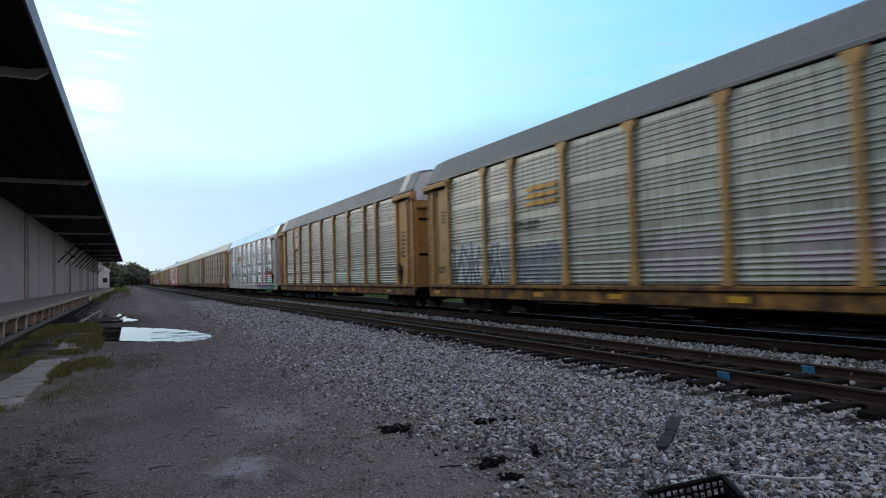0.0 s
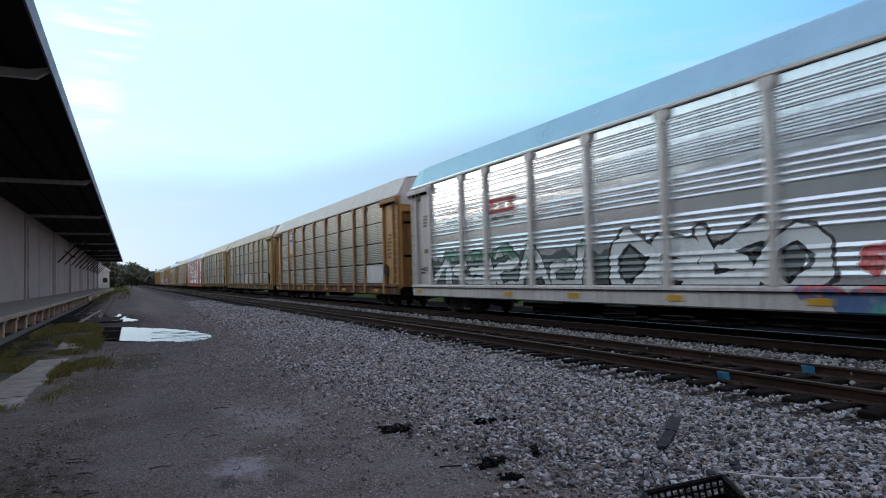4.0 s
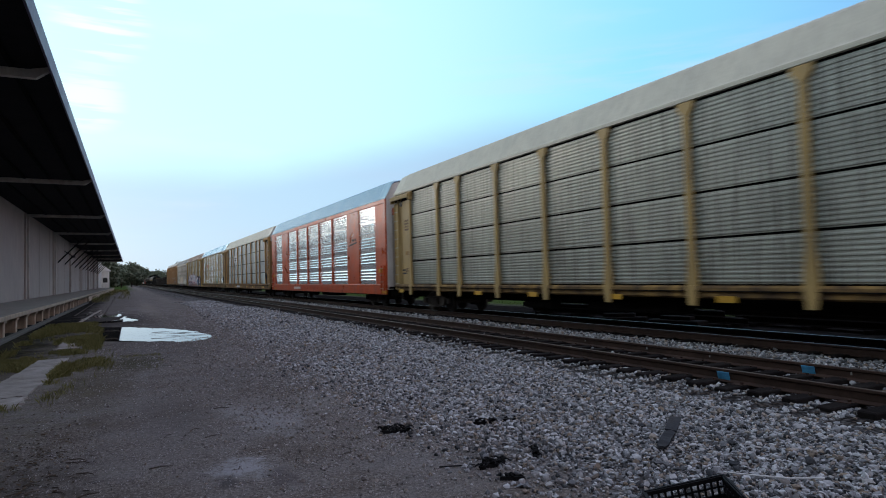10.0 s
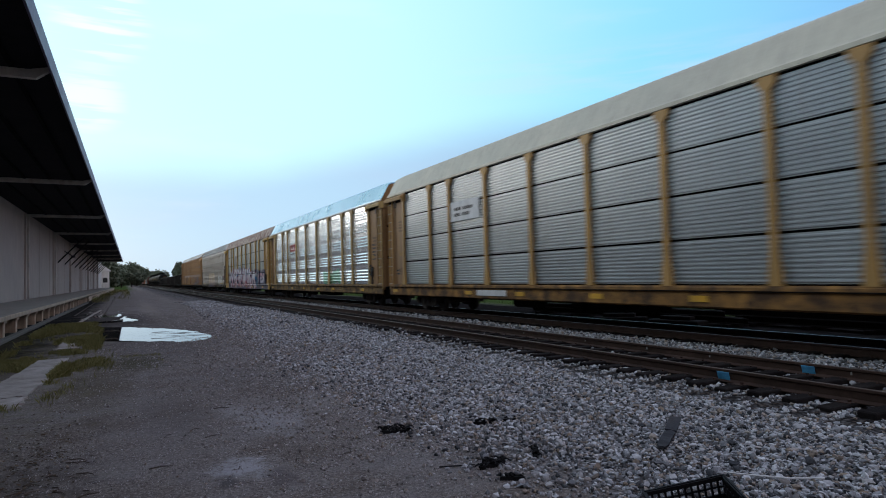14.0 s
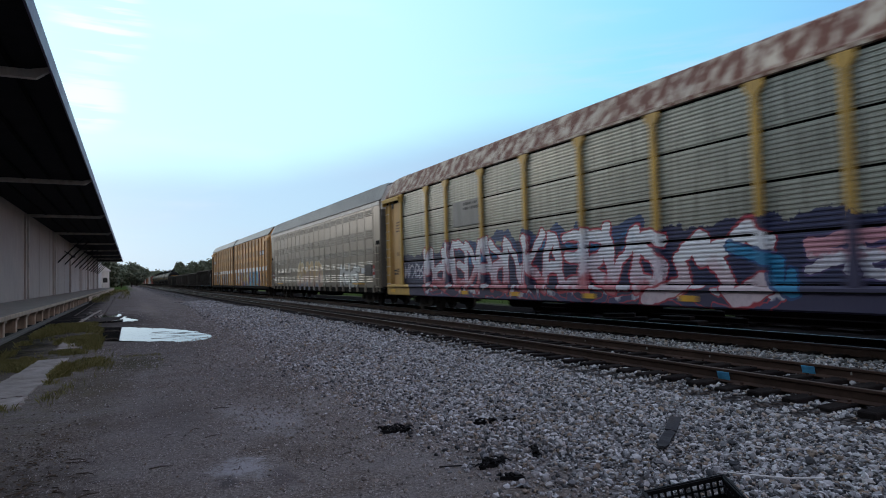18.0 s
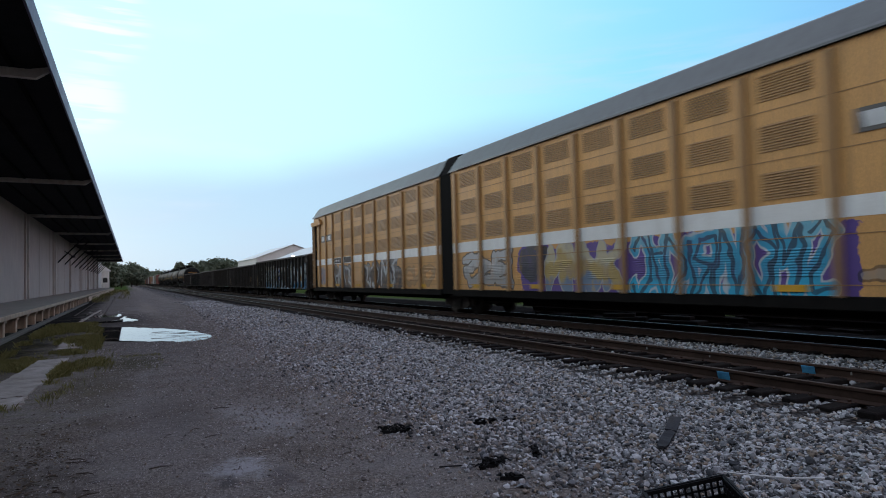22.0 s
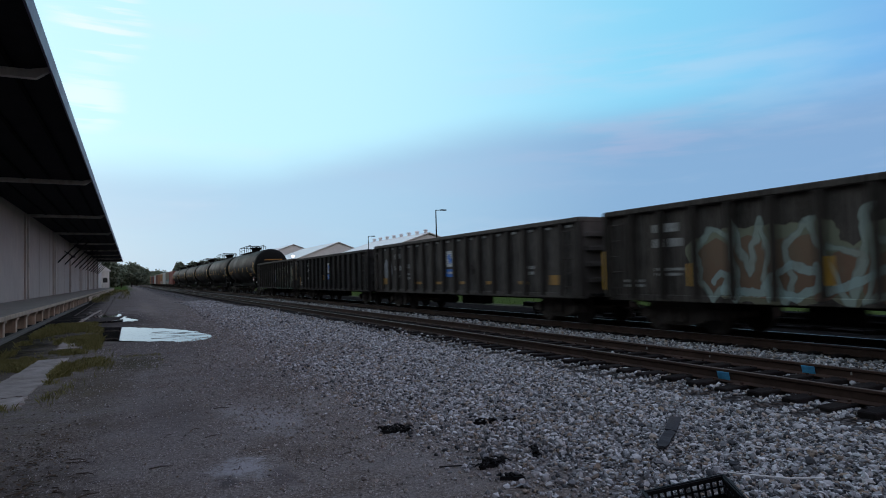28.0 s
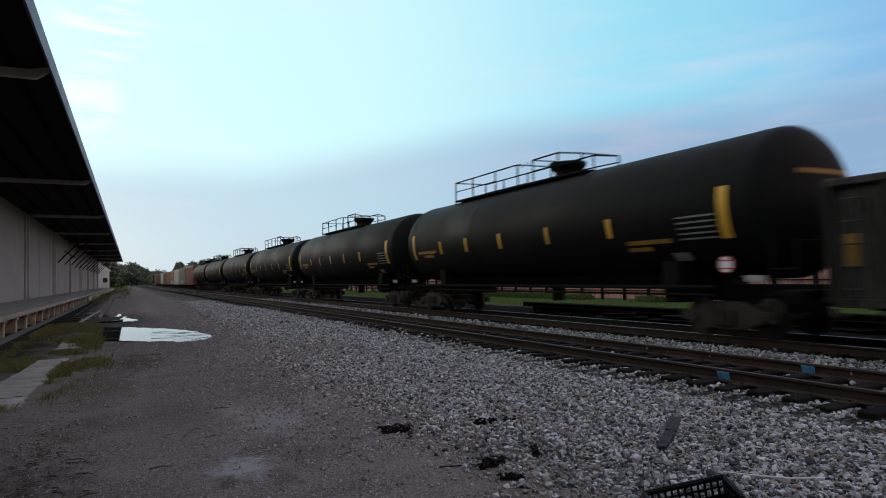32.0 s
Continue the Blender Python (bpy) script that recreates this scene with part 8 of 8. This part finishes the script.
    part("bottom_outlet", Shape().tube((0, 0, 0.6), (0, 0, 1.5), 0.2, 12).mesh("bottom_outlet", M["steel_dark"]), root)

    def band(y, a0, a1, w, material, label_, name="reflective_band"):
        s = Shape()
        n = 8
        vs, fs = [], []
        for i in range(n + 1):
            a = radians(a0 + (a1 - a0) * i / n)
            for yy in (y - w / 2, y + w / 2):
                vs.append((-(R + 0.014) * math.cos(a), yy, cz + (R + 0.014) * math.sin(a)))
        for i in range(n):
            fs.append((2 * i, 2 * i + 1, 2 * i + 3, 2 * i + 2))
        part(name, s.add(vs, fs).mesh(name, material), root, None, label_)
    band(-half + 0.95, -27, 12, 0.26, M["yellow_paint"], "yellow reflective band")
    band(half - 0.95, -25, 12, 0.2, M["yellow_paint"], "yellow reflective band")
    for y in (5.56, 3.41, 1.0, -1.75, -4.54):
        band(y, -19, -1.5, 0.17, M["yellow_paint"], "yellow reflective strip")
    for k in range(5):
        band(-half + 1.72, -26 + 4.4 * k, -24.6 + 4.4 * k, 1.1, FAINT, "rows of illegible white stencils", "stencil")
    for a, w, y in ((-27.5, 1.5, -half + 3.3), (-34, 0.8, -half + 3.65), (-17, 1.7, half - 2.2), (-23, 0.9, half - 2.3)):
        band(y, a, a + 4, w, STENCIL, "faded orange stencilled lettering", "stencil")
    band(-half + 2.45, -46, -37, 0.5, FAINT, "white data plate", "placard")
    if lead:
        d = part("warning_sign", Shape().prism([(0.2 * math.cos(math.pi * (i + 0.5) / 4), 0.2 * math.sin(math.pi * (i + 0.5) / 4)) for i in range(8)], 0, -0.01, 0.01).mesh("warning_sign", M["red_paint"]), root, pose(-1.62, -half + 0.95, 1.62, 0, 0, 0), "white warning sign with red rim")
        part("sign_bar", Shape().box(-0.016, -0.011, -0.15, 0.15, -0.07, 0.07).box(-0.016, -0.011, -0.1, 0.1, 0.1, 0.16).box(-0.016, -0.011, -0.1, 0.1, -0.16, -0.1).mesh("sign_bar", M["white_paint"]), d)
        for x0, x1, z in ((-0.75, 0.95, 3.47), (0.1, 0.85, 3.26), (0.1, 0.95, 3.12), (0.3, 0.9, 2.97)):
            x = x0
            while x < x1:
                y = dome(math.hypot(x + 0.07, z + 0.05 - cz)) - 0.006
                part("end_stencil", Shape().box(x, x + 0.13, y, y + 0.03, z, z + 0.10).mesh("end_stencil", STENCIL), root, None, "faded orange stencil")
                x += 0.16


TANKP = mat("tank_black", (0.0075, 0.0078, 0.0072), 0.6, 0, 0.15, 0.4, 20, 0.03, (0.013, 0.012, 0.010), 0.4, True, None, 0.06)
FAINT = mat("faint_stencil", (0.22, 0.22, 0.215), 0.6, 0, 0.3, 5, 60, 0.0, GRIME, 0.6)
STENCIL = mat("orange_stencil", (0.34, 0.16, 0.02), 0.6, 0, 0.3, 6, 60, 0.0, GRIME, 0.6)
TANK_ENDS = [455.95, 475.7, 496.2, 516.6, 536.9, 557.4, 577.2]
for k in range(6):
    tank_car(TANK_ENDS[k], TANK_ENDS[k + 1], "black tank car with yellow bands and roof walkway", k == 0)


def boxcar(y0, y1, tone, label, tag):
    root = begin_car("box_car", y0, y1, label, "box cars")
    L = y1 - y0 - 1.2
    half = L / 2
    S = mat("boxcar_paint", tone, 0.65, 0, 0.15, 0.6, 20, 0.05, GRIME, 0.4, True, root)
    if tag:
        spray(S, root, ["arch", "ring", "kick", "snake"], half - 1, -half + 1, 1.1, 2.6, tag, BLACK_, 0.14, 0.05, y0 % 7)
    part("body", Shape().box(-1.5, 1.5, -half, half, 0.95, 4.55, 0.02).mesh("body", S), root)
    part("roof", Shape().prism([(-1.56, 4.5), (1.56, 4.5), (1.5, 4.6), (0, 4.85), (-1.5, 4.6)], 1, -half - 0.05, half + 0.05).mesh("roof", ROOF_GREY), root, None, "grey roof")
    part("sliding_door", Shape().box(-1.58, -1.5, -1.5, 1.5, 1.0, 4.4, 0.02).box(-1.62, -1.58, -0.06, 0.06, 1.0, 4.4).mesh("sliding_door", S), root, None, "closed sliding door")
    n = 10
    for i in range(n + 1):
        y = -half + 0.1 + (L - 0.2) * i / n
        if abs(y) > 1.6:
            part("side_rib", shared("box_rib", lambda: Shape().box(-1.55, -1.50, -0.06, 0.06, 1.0, 4.45, 0.01), S), root, pose(0, y, 0))
    part("underframe", Shape().box(-0.3, 0.3, -half, half, 0.55, 0.95).mesh("underframe", M["steel_dark"]), root)
    for s in (-1, 1):
        add_truck(root, s * (half - 1.9))
        add_coupler(root, s * (half - 0.1), s)


TONES = [((0.22, 0.055, 0.04), "dark red box car", None), ((0.2, 0.17, 0.12), "brown box car with graffiti", [(0.3, 0.3, 0.28), (0.1, 0.2, 0.2)]), ((0.5, 0.5, 0.48), "white box car", None),
         ((0.36, 0.2, 0.08), "tan box car with graffiti", [(0.4, 0.4, 0.38), (0.3, 0.1, 0.08)]), ((0.3, 0.12, 0.06), "rust-brown box car", None), ((0.17, 0.07, 0.045), "dark brown box car", None),
         ((0.5, 0.48, 0.45), "pale box car", None), ((0.2, 0.06, 0.045), "dark red box car", None), ((0.12, 0.1, 0.09), "grey-brown box car", None), ((0.28, 0.13, 0.07), "brown box car", None)]
y = 577.2
for tone, lab, tag in TONES:
    boxcar(y, y + 17.2, tone, lab + " far down the train", tag)
    y += 17.2


def motions():
    centre = {}
    for root, yc in CARS:
        walk(root, [(t, pose(CENTRE, yc - SPEED * t, RAIL_TOP)) for t in (0, 8, 16, 24, 32)])
        centre[root.name] = yc
    # wheels roll while their truck passes near
    step = radians(80) * WHEEL_R / SPEED
    for wheel, root, y, s, a in WHEELS:
        t0 = max(0.0, (centre[root.name] + y - 26) / SPEED)
        t1 = min(32.0, (centre[root.name] + y + 2) / SPEED)
        if t1 <= t0:
            continue
        n = int((t1 - t0) / step)
        turns = [(t0 + k * step, 80 * k) for k in range(n + 1)]
        rows = ([(0, 0)] if t0 > 0 else []) + turns + ([(32, 80 * n)] if turns[-1][0] < 32 else [])
        walk(wheel, [(t, pose(0.76 * s, a, WHEEL_R, -s * d, 0, 0 if s < 0 else 180)) for t, d in rows])


motions()
